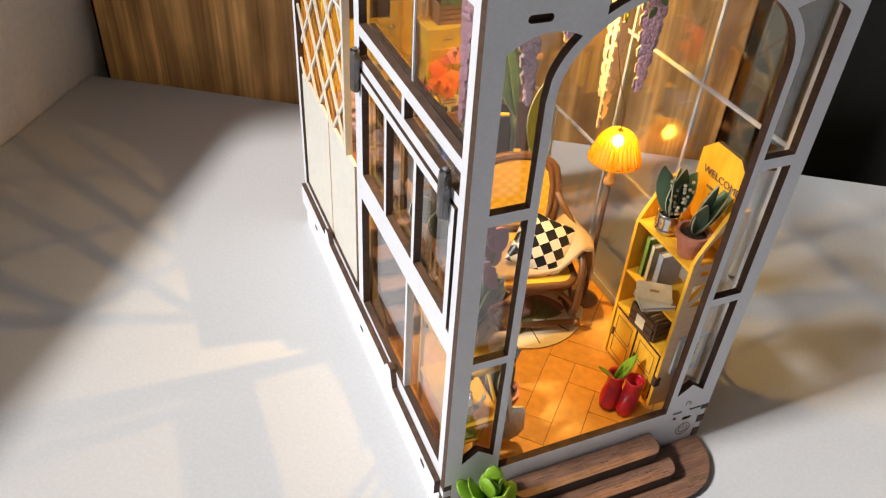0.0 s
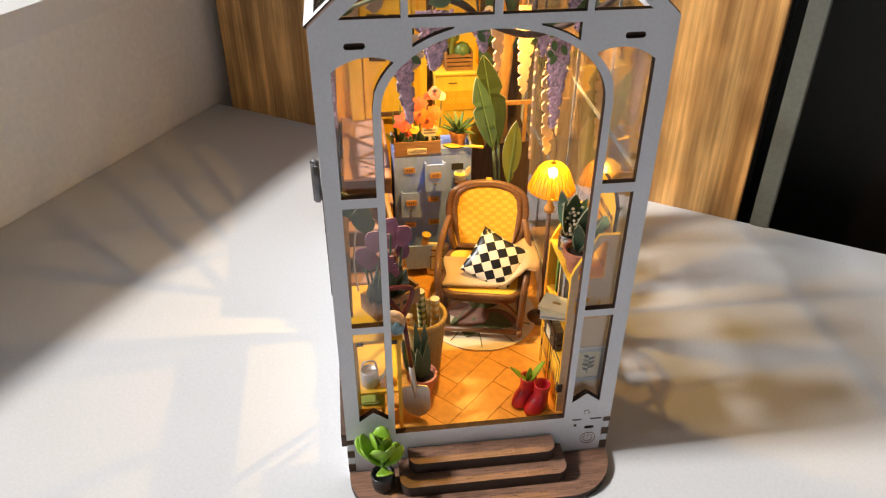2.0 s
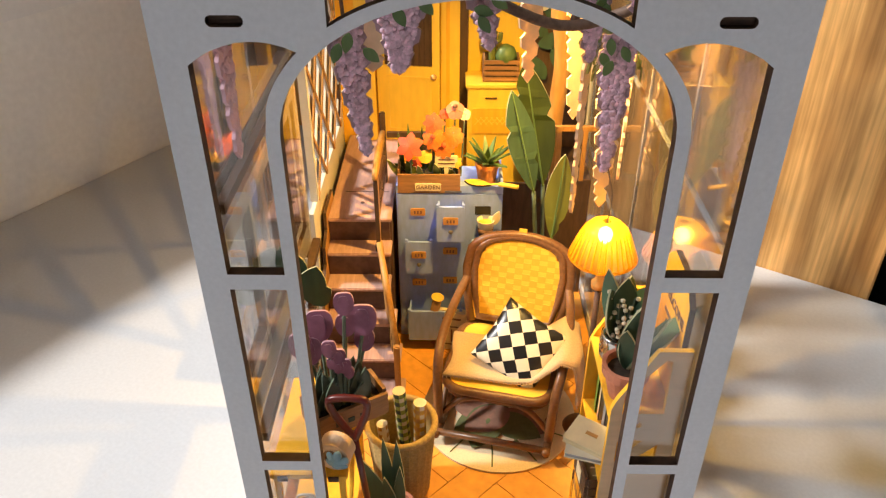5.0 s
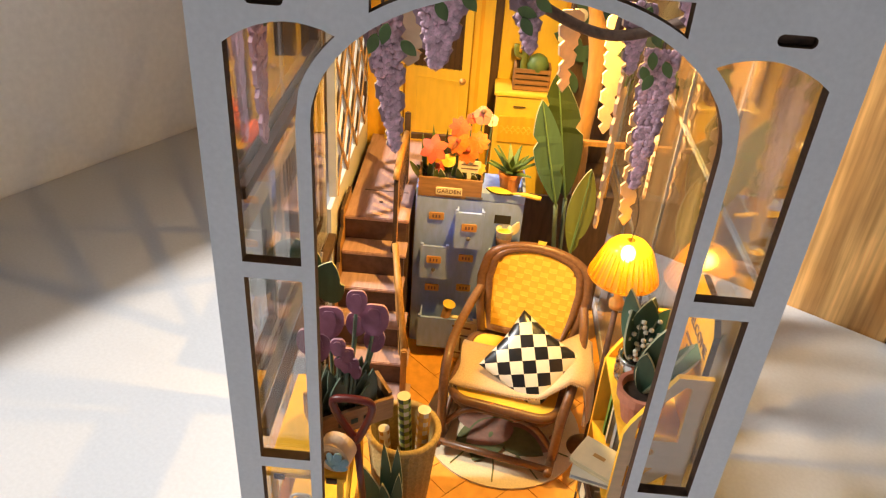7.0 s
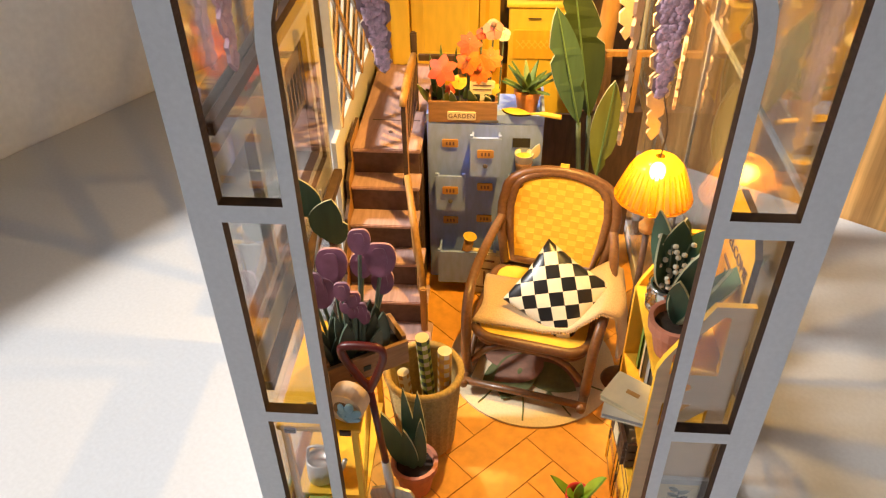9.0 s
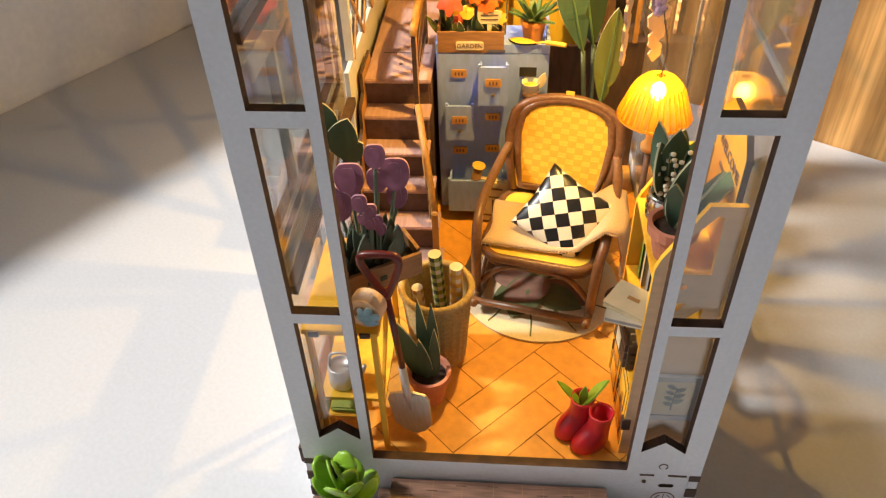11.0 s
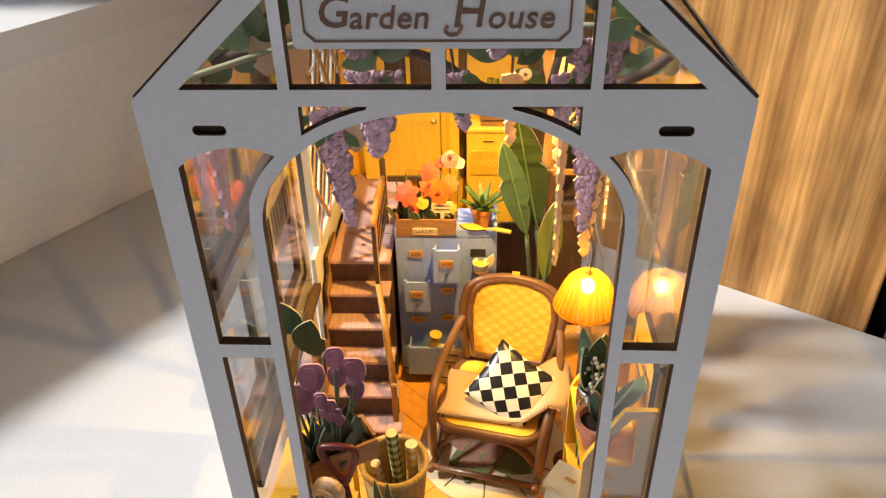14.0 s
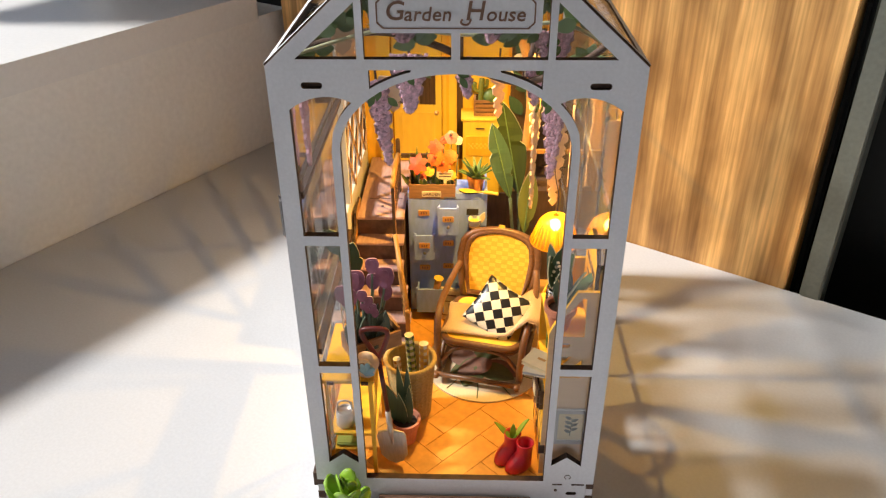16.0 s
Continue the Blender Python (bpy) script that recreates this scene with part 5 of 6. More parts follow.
def sheet(fn, nu, nv, thick, bm=None):
    """A soft sheet: fn(u, v) gives the middle, u and v in 0..1."""
    bm = bm or bmesh.new()
    grid = [[Vector(fn(i / nu, j / nv)) for j in range(nv + 1)] for i in range(nu + 1)]
    def nrm(i, j):
        a = grid[min(i + 1, nu)][j] - grid[max(i - 1, 0)][j]
        b = grid[i][min(j + 1, nv)] - grid[i][max(j - 1, 0)]
        return a.cross(b).normalized()
    top = [[bm.verts.new(grid[i][j] + nrm(i, j) * thick / 2) for j in range(nv + 1)] for i in range(nu + 1)]
    low = [[bm.verts.new(grid[i][j] - nrm(i, j) * thick / 2) for j in range(nv + 1)] for i in range(nu + 1)]
    for i in range(nu):
        for j in range(nv):
            bm.faces.new((top[i][j], top[i + 1][j], top[i + 1][j + 1], top[i][j + 1]))
            bm.faces.new((low[i][j], low[i][j + 1], low[i + 1][j + 1], low[i + 1][j]))
    for i in range(nu):
        for j in (0, nv):
            bm.faces.new((top[i][j], top[i + 1][j], low[i + 1][j], low[i][j]))
    for j in range(nv):
        for i in (0, nu):
            bm.faces.new((top[i][j], top[i][j + 1], low[i][j + 1], low[i][j]))
    return bm


def blanket_fn(u, v):
    """Lies over the seat and climbs over the right arm, then hangs down."""
    pts = [(-0.0170, 0.0019), (-0.0080, 0.0017), (0.0030, 0.0018), (0.0100, 0.0034), (0.0140, 0.0080), (0.0185, 0.0128), (0.0225, 0.0110), (0.0240, 0.0030), (0.0245, -0.0060)]
    s = u * (len(pts) - 1)
    i = min(int(s), len(pts) - 2)
    f = s - i
    x = pts[i][0] * (1 - f) + pts[i + 1][0] * f
    z = pts[i][1] * (1 - f) + pts[i + 1][1] * f
    y0, y1 = -0.0165 + 0.004 * u, 0.0060 + 0.005 * u
    return (x + 0.0012 * math.sin(5 * v), y0 + (y1 - y0) * v, seat_z + z + 0.0005 * math.sin(9 * u + 4 * v) + 0.0004)


throw = thing("knitted_blanket", "beige woollen blanket draped over the chair arm", "blanket", m=chair.matrix_world.copy())
part("cloth", sheet(blanket_fn, 32, 10, 0.0011), BLANKET, throw, smooth=True)
for e in (0, 1):
    fb = bmesh.new()
    for k in range(60):
        u = k / 59
        p = Vector(blanket_fn(u, e))
        d = -1 if e == 0 else 1
        tube([p, p + Vector((0.0002, d * 0.0008, -0.0003))], 0.00014, 4, fb)
    tagged(part("fringe", fb, BLANKET, throw), kind="stuff")

cushion = thing("checkered_cushion", "plump black and ivory checkered satin cushion", "cushion",
                m=chair.matrix_world @ turn(0.0050, -0.0050, seat_z + 0.0095, -42, 0, 0) @ turn(0, 0, 0, 0, 27, 0))
cu = bmesh.new()
N, S = 32, 0.0114


def puffed(i, j, side):
    a, b = 2 * i / N - 1, 2 * j / N - 1
    puff = ((1 - a * a) * (1 - b * b)) ** 0.42
    return (S * a * (1 - 0.07 * (1 - abs(b)) * abs(a) ** 3), side * 0.0042 * puff, S * b * (1 - 0.07 * (1 - abs(a)) * abs(b) ** 3))


for side in (-1, 1):
    vs = [[cu.verts.new(puffed(i, j, side)) for j in range(N + 1)] for i in range(N + 1)]
    for i in range(N):
        for j in range(N):
            mid = cu.verts.new(puffed(i + 0.5, j + 0.5, side))
            ring = [(i, j), (i + 1, j), (i + 1, j + 1), (i, j + 1)]
            for q in range(4):
                (i0, j0), (i1, j1) = ring[q], ring[(q + 1) % 4]
                f = cu.faces.new((vs[i0][j0], vs[i1][j1], mid))
                ci, cj = (i0 + i1 + i + 0.5) / 3, (j0 + j1 + j + 0.5) / 3
                # the checks run corner to corner
                down, across = math.floor((ci + N - cj) / 8), math.floor((ci - N + cj) / 8 + 0.5)
                f.material_index = 1 if (down + across) % 2 == 0 else 0
                f.smooth = True
bmesh.ops.remove_doubles(cu, verts=cu.verts[:], dist=1e-6)
part("cushion_cover", cu, [CREAM_CLOTH, BLACK_CLOTH], cushion)

# ---------------------------------------------------------------- floor lamp
fl = thing("floor_lamp", "lit brass floor lamp with a ribbed amber glass shade", "floor lamp", (LAMP.x, LAMP.y, ZF))
part("base", lathe([(0.0, 0.0), (0.0060, 0.0), (0.0062, 0.0006), (0.0050, 0.0016), (0.0016, 0.0026), (0.0, 0.0026)], 24), RATTAN, fl, smooth=True)
part("pole", lathe([(0.0009, 0.0024), (0.0009, 0.0600)], 12), BRANCH, fl, smooth=True)
part("collar", lathe([(0.0, 0.0590), (0.0022, 0.0593), (0.0024, 0.0611), (0.0014, 0.0623), (0.0012, 0.0750), (0.0, 0.0750)], 16), BRASS, fl, smooth=True)
SHADE_LINE = ((0.0096, 0.0706), (0.0091, 0.0720), (0.0080, 0.0750), (0.0070, 0.0778), (0.0061, 0.0798), (0.0048, 0.0813), (0.0029, 0.0821), (0.0012, 0.0824))
sh = lathe(SHADE_LINE, 48)
bmesh.ops.delete(sh, geom=[f for f in sh.faces if len(f.verts) > 8], context="FACES_ONLY")
part("shade", sh, SHADE, fl, "ribbed amber shade", smooth=True)
for k in range(30):
    t = 2 * math.pi * k / 30
    part("shade_rib", tube([((r + 0.0001) * math.cos(t), (r + 0.0001) * math.sin(t), z) for r, z in SHADE_LINE[:5]], [0.00042, 0.00040, 0.00036, 0.00030, 0.00018], 5), SHADE_RIB, fl)
part("shade_rim", tube([(0.0097 * math.cos(2 * math.pi * k / 40), 0.0097 * math.sin(2 * math.pi * k / 40), 0.0706) for k in range(40)], 0.00040, 6, closed=True), SHADE_RIB, fl)
bl = bmesh.new()
blob(bl, (0, 0, 0.0778), 0.0020, 3, scale=(1, 1, 1.3))
part("bulb", bl, BULB, fl, "glowing warm bulb", smooth=True)
part("lamp_cord", tube(curve([(0, 0, 0.0812), (0.0006, 0.001, 0.0900), (-0.0012, 0.004, 0.0990), (-0.0020, 0.010, 0.1130)]), 0.0002, 5), DARK_WOOD, fl)

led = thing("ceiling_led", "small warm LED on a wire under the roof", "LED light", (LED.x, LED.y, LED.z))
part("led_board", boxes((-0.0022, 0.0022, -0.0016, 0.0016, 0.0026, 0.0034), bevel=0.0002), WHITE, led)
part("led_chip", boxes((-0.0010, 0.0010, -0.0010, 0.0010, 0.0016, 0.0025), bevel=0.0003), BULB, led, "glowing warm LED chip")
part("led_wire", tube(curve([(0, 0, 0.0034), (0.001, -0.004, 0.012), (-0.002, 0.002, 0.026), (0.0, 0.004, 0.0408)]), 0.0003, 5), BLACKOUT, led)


# ---------------------------------------------------------------- yellow shelf unit on the clear wall
shelf = thing("yellow_shelf", "yellow wooden shelf unit with a cupboard below", "shelf unit", (0, 0, 0))
HX0, HX1, HY0, HY1 = 0.0325, 0.0485, 0.0085, 0.0400
for y, nm in ((HY0, "front_side"), (HY1 - 0.0014, "far_side")):
    ztop = 0.1036 if nm == "front_side" else 0.0985
    side_poly = [(HX0, ZF), (HX1, ZF), (HX1, ztop), (HX0 + 0.0085, ztop), (HX0 + 0.0010, ztop - 0.0145), (HX0, ztop - 0.0175)]
    hs = [[(HX0 + 0.0026, 0.0850), (HX0 + 0.0122, 0.0850), (HX0 + 0.0118, 0.1008), (HX0 + 0.0105, 0.1012), (HX0 + 0.0026, 0.0905)],
          rounded(HX0 + 0.0040, HX0 + 0.0076, 0.0803, 0.0822, 0.0008, 3),
          [(HX0 + 0.0026, 0.0762), (HX0 + 0.0026, 0.0690), (HX0 + 0.0085, 0.0762)],
          [(HX0 + 0.0040, 0.0665), (HX0 + 0.0122, 0.0665), (HX0 + 0.0122, 0.0748)]] if nm == "front_side" else []
    part(nm, plate(side_poly, hs, y, y + 0.0014), [SHELF_SIDE if nm == "front_side" else YELLOW, YELLOW], shelf, "pale side board with cut-outs" if nm == "front_side" else "")
for z in (0.0445, 0.0605, 0.0830):
    part("shelf_board", boxes((HX0, HX1, HY0 + 0.0015, HY1 - 0.0015, z - 0.0012, z), bevel=0.0002), YELLOW, shelf)
part("back_board", plate([(HY0 + 0.004, 0.0838), (HY1 - 0.006, 0.0838), (HY1 - 0.006, 0.1120), (HY1 - 0.0115, 0.1170), (HY0 + 0.0085, 0.1170), (HY0 + 0.004, 0.1120)], [], HX1 - 0.0016, HX1 - 0.0002, "yz"), [YELLOW, BROWN_EDGE], shelf, "yellow board with painted greeting")
for k in range(2):
    part("greeting_line", boxes((HX1 - 0.00195, HX1 - 0.0017, 0.0165 + 0.002 * k, 0.0275 - 0.002 * k, 0.1010 - 0.0022 * k, 0.1018 - 0.0022 * k)), INK, shelf)
text("greeting", "WELCOME", 0.0036, Matrix.Translation((HX1 - 0.0018, 0.0222, 0.1062)) @ Matrix.Rotation(radians(-90), 4, "Z") @ Matrix.Rotation(radians(90), 4, "X"), INK, shelf)
part("cupboard_front", boxes((HX0 + 0.0010, HX0 + 0.0022, HY0 + 0.0015, HY1 - 0.0015, ZF, 0.0432)), YELLOW, shelf)
for y0, y1 in ((HY0 + 0.0022, (HY0 + HY1) / 2 - 0.0006), ((HY0 + HY1) / 2 + 0.0006, HY1 - 0.0022)):
    dr = part("cupboard_door", plate(rect(y0, y1, ZF + 0.0012, 0.0420), [], HX0 + 0.0001, HX0 + 0.0009, "yz"), [YELLOW, BROWN_EDGE], shelf)
    for za, zb in ((ZF + 0.0035, ZF + 0.0115), (ZF + 0.0130, 0.0400)):
        part("door_moulding", plate(rect(y0 + 0.0018, y1 - 0.0018, za, zb), [rect(y0 + 0.00198, y1 - 0.00198, za + 0.00018, zb - 0.00018)], HX0 - 0.0002, HX0, "yz"), CRATE, dr)
    part("door_catch", boxes((HX0 - 0.0004, HX0, y1 - 0.0014, y1 - 0.0006, 0.0290, 0.0325)), BROWN_EDGE, dr)
part("joint_block", boxes((HX0 - 0.0006, HX0 + 0.0016, HY0 - 0.0004, HY0 + 0.0016, 0.0290, 0.0330)), BROWN_EDGE, shelf, "dark joint end")

pic = thing("framed_picture", "grey framed print of a leafy twig", "picture", (0.0430, HY0 - 0.0002, 0.0435))
part("picture_frame", plate(rect(-0.0063, 0.0063, -0.0085, 0.0085), [rect(-0.0047, 0.0047, -0.0067, 0.0067)], -0.0010, 0.0), [PAPER_GREY, PAPER_GREY], pic)
part("print", boxes((-0.0047, 0.0047, -0.0005, -0.0001, -0.0067, 0.0067)), PAPER, pic)
tw = tube([(0.0, -0.0007, -0.0045), (0.0004, -0.0007, 0.0040)], 0.0002, 5)
part("drawn_stem", tw, DARK_INK, pic)
for k in range(7):
    lb2 = bmesh.new()
    s = 1 if k % 2 else -1
    leaf(lb2, 0.0028, 0.0013, Matrix.Translation((0.0002, -0.0007, -0.0028 + 0.0011 * k)) @ Matrix.Rotation(radians(s * 62), 4, "Y"), thick=0.0002, mats=(0, 0), n=5)
    part("drawn_leaf", lb2, DARK_INK, pic)

jar = thing("silver_jar_plant", "lily of the valley in a ringed silver pot", "potted plant", (0.0372, 0.0300, 0.0831))
part("jar", lathe([(0.0034, 0.0), (0.0042, 0.0012), (0.0042, 0.0022), (0.0038, 0.0026), (0.0044, 0.0036), (0.0038, 0.0046), (0.0044, 0.0056), (0.0038, 0.0066), (0.0042, 0.0078), (0.0034, 0.0078), (0.0032, 0.0060), (0.0, 0.0058)], 24), CHROME, jar, smooth=True)
part("soil", lathe([(0.0, 0.0062), (0.0032, 0.0062), (0.0, 0.0068)], 14), SOIL, jar)
for k, (az, tl, L) in enumerate(((0, 4, 0.0200), (70, 16, 0.0185), (150, 14, 0.0175), (215, 18, 0.0190), (290, 14, 0.0170))):
    lb2 = bmesh.new()
    leaf(lb2, L, 0.0076, Matrix.Translation((0, 0, 0.0060)) @ Matrix.Rotation(radians(az), 4, "Z") @ Matrix.Rotation(radians(tl), 4, "X") @ Matrix.Rotation(radians(30 * k), 4, "Z"), thick=0.0005)
    part("leaf", lb2, [LEAF_DARK, LEAF_EDGE], jar)
rnd = random.Random(21)
for k in range(4):
    a = radians(100 + 70 * k)
    dx, dy = 0.0032 * math.cos(a), 0.0032 * math.sin(a)
    part("flower_stalk", tube(curve([(0, 0, 0.006), (dx * 0.6, dy * 0.6, 0.014), (dx, dy, 0.0205)]), 0.0002, 5), STEM, jar)
    for q in range(8):
        bb2 = bmesh.new()
        f = 0.45 + 0.07 * q
        blob(bb2, (dx * f + rnd.uniform(-0.0012, 0.0012), dy * f - 0.0020 + rnd.uniform(-0.0010, 0.0006), 0.0095 + 0.0017 * q), 0.00066, 1)
        part("bell_flower", bb2, CREAM_CLOTH, jar)
pot2 = thing("agave_pot", "dark green agave with pale leaf edges in a clay pot", "potted plant", (0.0368, 0.0170, 0.0831))
part("pot", lathe([(0.0033, 0), (0.0050, 0.0070), (0.0056, 0.0070), (0.0058, 0.0096), (0.0048, 0.0096), (0.0044, 0.0074), (0, 0.0072)], 22), TERRACOTTA, pot2, smooth=False)
part("soil", lathe([(0.0, 0.0078), (0.0044, 0.0078), (0.0, 0.0082)], 14), SOIL, pot2)
for k, (az, tl, L, wd) in enumerate(((10, 3, 0.0215, 0.0066), (95, 34, 0.0235, 0.0060), (70, 18, 0.0190, 0.0056), (330, 12, 0.0160, 0.0050))):
    lb2 = bmesh.new()
    leaf(lb2, L, wd, Matrix.Translation((0, 0, 0.0076)) @ Matrix.Rotation(radians(az), 4, "Z") @ Matrix.Rotation(radians(tl), 4, "X"), thick=0.0006, bend=-0.10)
    part("leaf", lb2, [LEAF_DARK, LEAF_EDGE], pot2)

for k, (x, y, z, rz, mt, w, d, h, lab2) in enumerate(((0.0400, 0.0340, 0.0606, 0, GREEN_PAPER, 0.0100, 0.0022, 0.0165, "leaf-green book standing on the shelf"), (0.0402, 0.0310, 0.0606, 0, PAPER, 0.0098, 0.0020, 0.0150, "ivory book standing on the shelf"), (0.0405, 0.0270, 0.0606, 0, PAPER_GREY, 0.0090, 0.0030, 0.0140, "grey printed book standing on the shelf"))):
    bk = thing("book", lab2, "book", (x, y, z), rz=rz, group="books on the shelf")
    part("cover", boxes((-w / 2, w / 2, -d / 2, -d / 2 + 0.0003, 0, h), (-w / 2, w / 2, d / 2 - 0.0003, d / 2, 0, h), (-w / 2, -w / 2 + 0.0003, -d / 2, d / 2, 0, h)), mt, bk)
    part("pages", boxes((-w / 2 + 0.0004, w / 2 - 0.0005, -d / 2 + 0.0004, d / 2 - 0.0004, 0.0003, h - 0.0004)), PAPER, bk)
for k, (x, y, z, rz, mt) in enumerate(((0.0318, 0.0200, 0.0606, -16, CREAM_CLOTH), (0.0322, 0.0215, 0.0624, -34, PAPER))):
    bk = thing("book", "ivory notebook lying flat on the shelf edge", "book", (x, y, z), rz=rz, group="books on the shelf")
    part("cover", boxes((-0.0060, 0.0060, -0.0048, 0.0048, 0, 0.0003), (-0.0060, 0.0060, -0.0048, 0.0048, 0.0014, 0.0017), bevel=0.0001), mt, bk)
    part("pages", boxes((-0.0057, 0.0057, -0.0045, 0.0045, 0.00035, 0.00135)), PAPER_GREY if k == 0 else PAPER, bk)
    part("title_mark", boxes((-0.0016, 0.0016, -0.0006, 0.0006, 0.00172, 0.0018)), BRASS, bk)
cr = thing("small_crate", "small dark wooden crate of seed papers", "crate", (0.0375, 0.0225, 0.0446), rz=4)
for s in (-1, 1):
    for k in range(3):
        part("slat", boxes((-0.0062, 0.0062, s * 0.0066 - 0.0004, s * 0.0066 + 0.0004, 0.0004 + 0.0030 * k, 0.0028 + 0.0030 * k)), DARK_WOOD, cr)
        part("end_slat", boxes((s * 0.0066 - 0.0004, s * 0.0066 + 0.0004, -0.0061, 0.0061, 0.0004 + 0.0030 * k, 0.0028 + 0.0030 * k)), DARK_WOOD, cr)
part("crate_floor", boxes((-0.0061, 0.0061, -0.0061, 0.0061, 0.0, 0.0006)), DARK_WOOD, cr)
part("label", boxes((-0.0073, -0.0071, -0.0020, 0.0024, 0.0024, 0.0072)), PAPER, cr, "ivory label")
for k in range(4):
    part("paper", boxes((-0.0050, 0.0050, -0.0050 + 0.0026 * k, -0.0046 + 0.0026 * k, 0.0008, 0.0088), bevel=0.0001), PAPER, cr)

# ---------------------------------------------------------------- red boots
for k, (x, y, rz) in enumerate(((0.0218, 0.0172, -48), (0.0264, 0.0125, -56))):
    b = thing("rubber_boot", "glossy red rubber boot with a sprout inside" if k == 0 else "glossy red rubber boot, empty", "boot", (x, y, ZF + 0.0001), rz=rz, group="pair of boots")
    bm = bmesh.new()
    rings = []
    prof = [(0.0, -0.0018, 0.0036, 0.0056), (0.0006, -0.0019, 0.0038, 0.0059), (0.0022, -0.0017, 0.0038, 0.0056), (0.0038, -0.0009, 0.0036, 0.0047), (0.0052, 0.0002, 0.0032, 0.0036), (0.0068, 0.0008, 0.0030, 0.0031), (0.0092, 0.0009, 0.0031, 0.0032), (0.0112, 0.0010, 0.0033, 0.0034), (0.0116, 0.0010, 0.0034, 0.0035), (0.0118, 0.0010, 0.0030, 0.0031), (0.0105, 0.0010, 0.0026, 0.0027), (0.0065, 0.0010, 0.0024, 0.0025)]
    for z, cy, rx, ry in prof:
        rings.append([bm.verts.new((rx * math.cos(2 * math.pi * q / 20), cy + ry * math.sin(2 * math.pi * q / 20), z)) for q in range(20)])
    for a, c in zip(rings, rings[1:]):
        for q in range(20):
            bm.faces.new((a[q], a[(q + 1) % 20], c[(q + 1) % 20], c[q]))
    bm.faces.new(rings[0])
    bm.faces.new(rings[-1])
    part("boot_body", bm, RED, b, smooth=True)
    if k == 0:
        for az, tl, L, w in ((125, 20, 0.0140, 0.0050), (300, 40, 0.0105, 0.0026), (50, 4, 0.0105, 0.0024)):
            lb2 = bmesh.new()
            leaf(lb2, L, w, Matrix.Translation((0, 0.0010, 0.0080)) @ Matrix.Rotation(radians(az), 4, "Z") @ Matrix.Rotation(radians(tl), 4, "X"), thick=0.0005, bend=-0.1, mats=(0, 0))
            part("leaf", lb2, LEAF_BRIGHT, b)

# ---------------------------------------------------------------- left corner: table, tulips, basket, spade
tab = thing("side_table", "narrow yellow wooden side table against the window", "side table", (0, 0, 0))
TX0, TX1, TY0, TY1, TZ = -0.0480, -0.0292, 0.0055, 0.0400, 0.0660
part("table_top", boxes((TX0, TX1, TY0, TY1, TZ - 0.0014, TZ), bevel=0.0002), YELLOW, tab)
for x in (TX0 + 0.0008, TX1 - 0.0022):
    for y in (TY0 + 0.0006, TY1 - 0.0022):
        part("leg", boxes((x, x + 0.0014, y, y + 0.0014, ZF, TZ - 0.0015)), YELLOW, tab)
part("lower_shelf", boxes((TX0 + 0.0008, TX1 - 0.0008, TY0 + 0.0024, TY1 - 0.0026, 0.0370, 0.0382)), YELLOW, tab)
part("brace", tube([(TX1 - 0.0016, TY0 + 0.0030, 0.0390), (TX1 - 0.0016, TY1 - 0.0040, TZ - 0.0018)], 0.0007, 6), YELLOW, tab)
part("drawer_mark", boxes((-0.0425, -0.0410, 0.0105, 0.0125, TZ + 0.0001, TZ + 0.0004)), BROWN_EDGE, tab)
part("edge_tooth", boxes((TX0 + 0.002, TX0 + 0.0045, TY0 - 0.0006, TY0 - 0.0001, TZ - 0.0014, TZ)), BROWN_EDGE, tab)
part("edge_tooth", boxes((TX1 - 0.0045, TX1 - 0.002, TY0 - 0.0006, TY0 - 0.0001, TZ - 0.0014, TZ)), BROWN_EDGE, tab)
pail = thing("watering_can", "small grey metal watering can on the lower shelf", "watering can", (-0.0420, 0.0130, 0.0383))
part("can_body", lathe([(0.0032, 0), (0.0036, 0.0005), (0.0034, 0.0070), (0.0030, 0.0074), (0.0030, 0.0066), (0, 0.0066)], 18), STEEL, pail, smooth=True)
part("can_spout", tube(curve([(0.0030, -0.0004, 0.0020), (0.0055, -0.0012, 0.0050), (0.0068, -0.0016, 0.0088)]), [0.0008] * 6 + [0.0006] * 7, 8), STEEL, pail, smooth=True)
part("can_handle", tube(curve([(-0.0030, 0, 0.0066), (-0.0020, 0, 0.0110), (0.0020, 0, 0.0112), (0.0030, 0, 0.0070)]), 0.0004, 6), STEEL, pail, smooth=True)
low = thing("yellow_stool", "low yellow stool with green cushion pad near the glass", "stool", (-0.0415, 0.0150, ZF))
part("stool_top", boxes((-0.0050, 0.0050, -0.0060, 0.0060, 0.0096, 0.0110), bevel=0.0003), YELLOW, low)
part("pad", boxes((-0.0044, 0.0044, -0.0054, 0.0054, 0.0111, 0.0130), bevel=0.0005), GINGHAM_GREEN, low, "green pad")
for sx in (-1, 1):
    for sy in (-1, 1):
        part("leg", boxes((sx * 0.0040 - 0.0006, sx * 0.0040 + 0.0006, sy * 0.0050 - 0.0006, sy * 0.0050 + 0.0006, 0, 0.0095)), YELLOW, low)

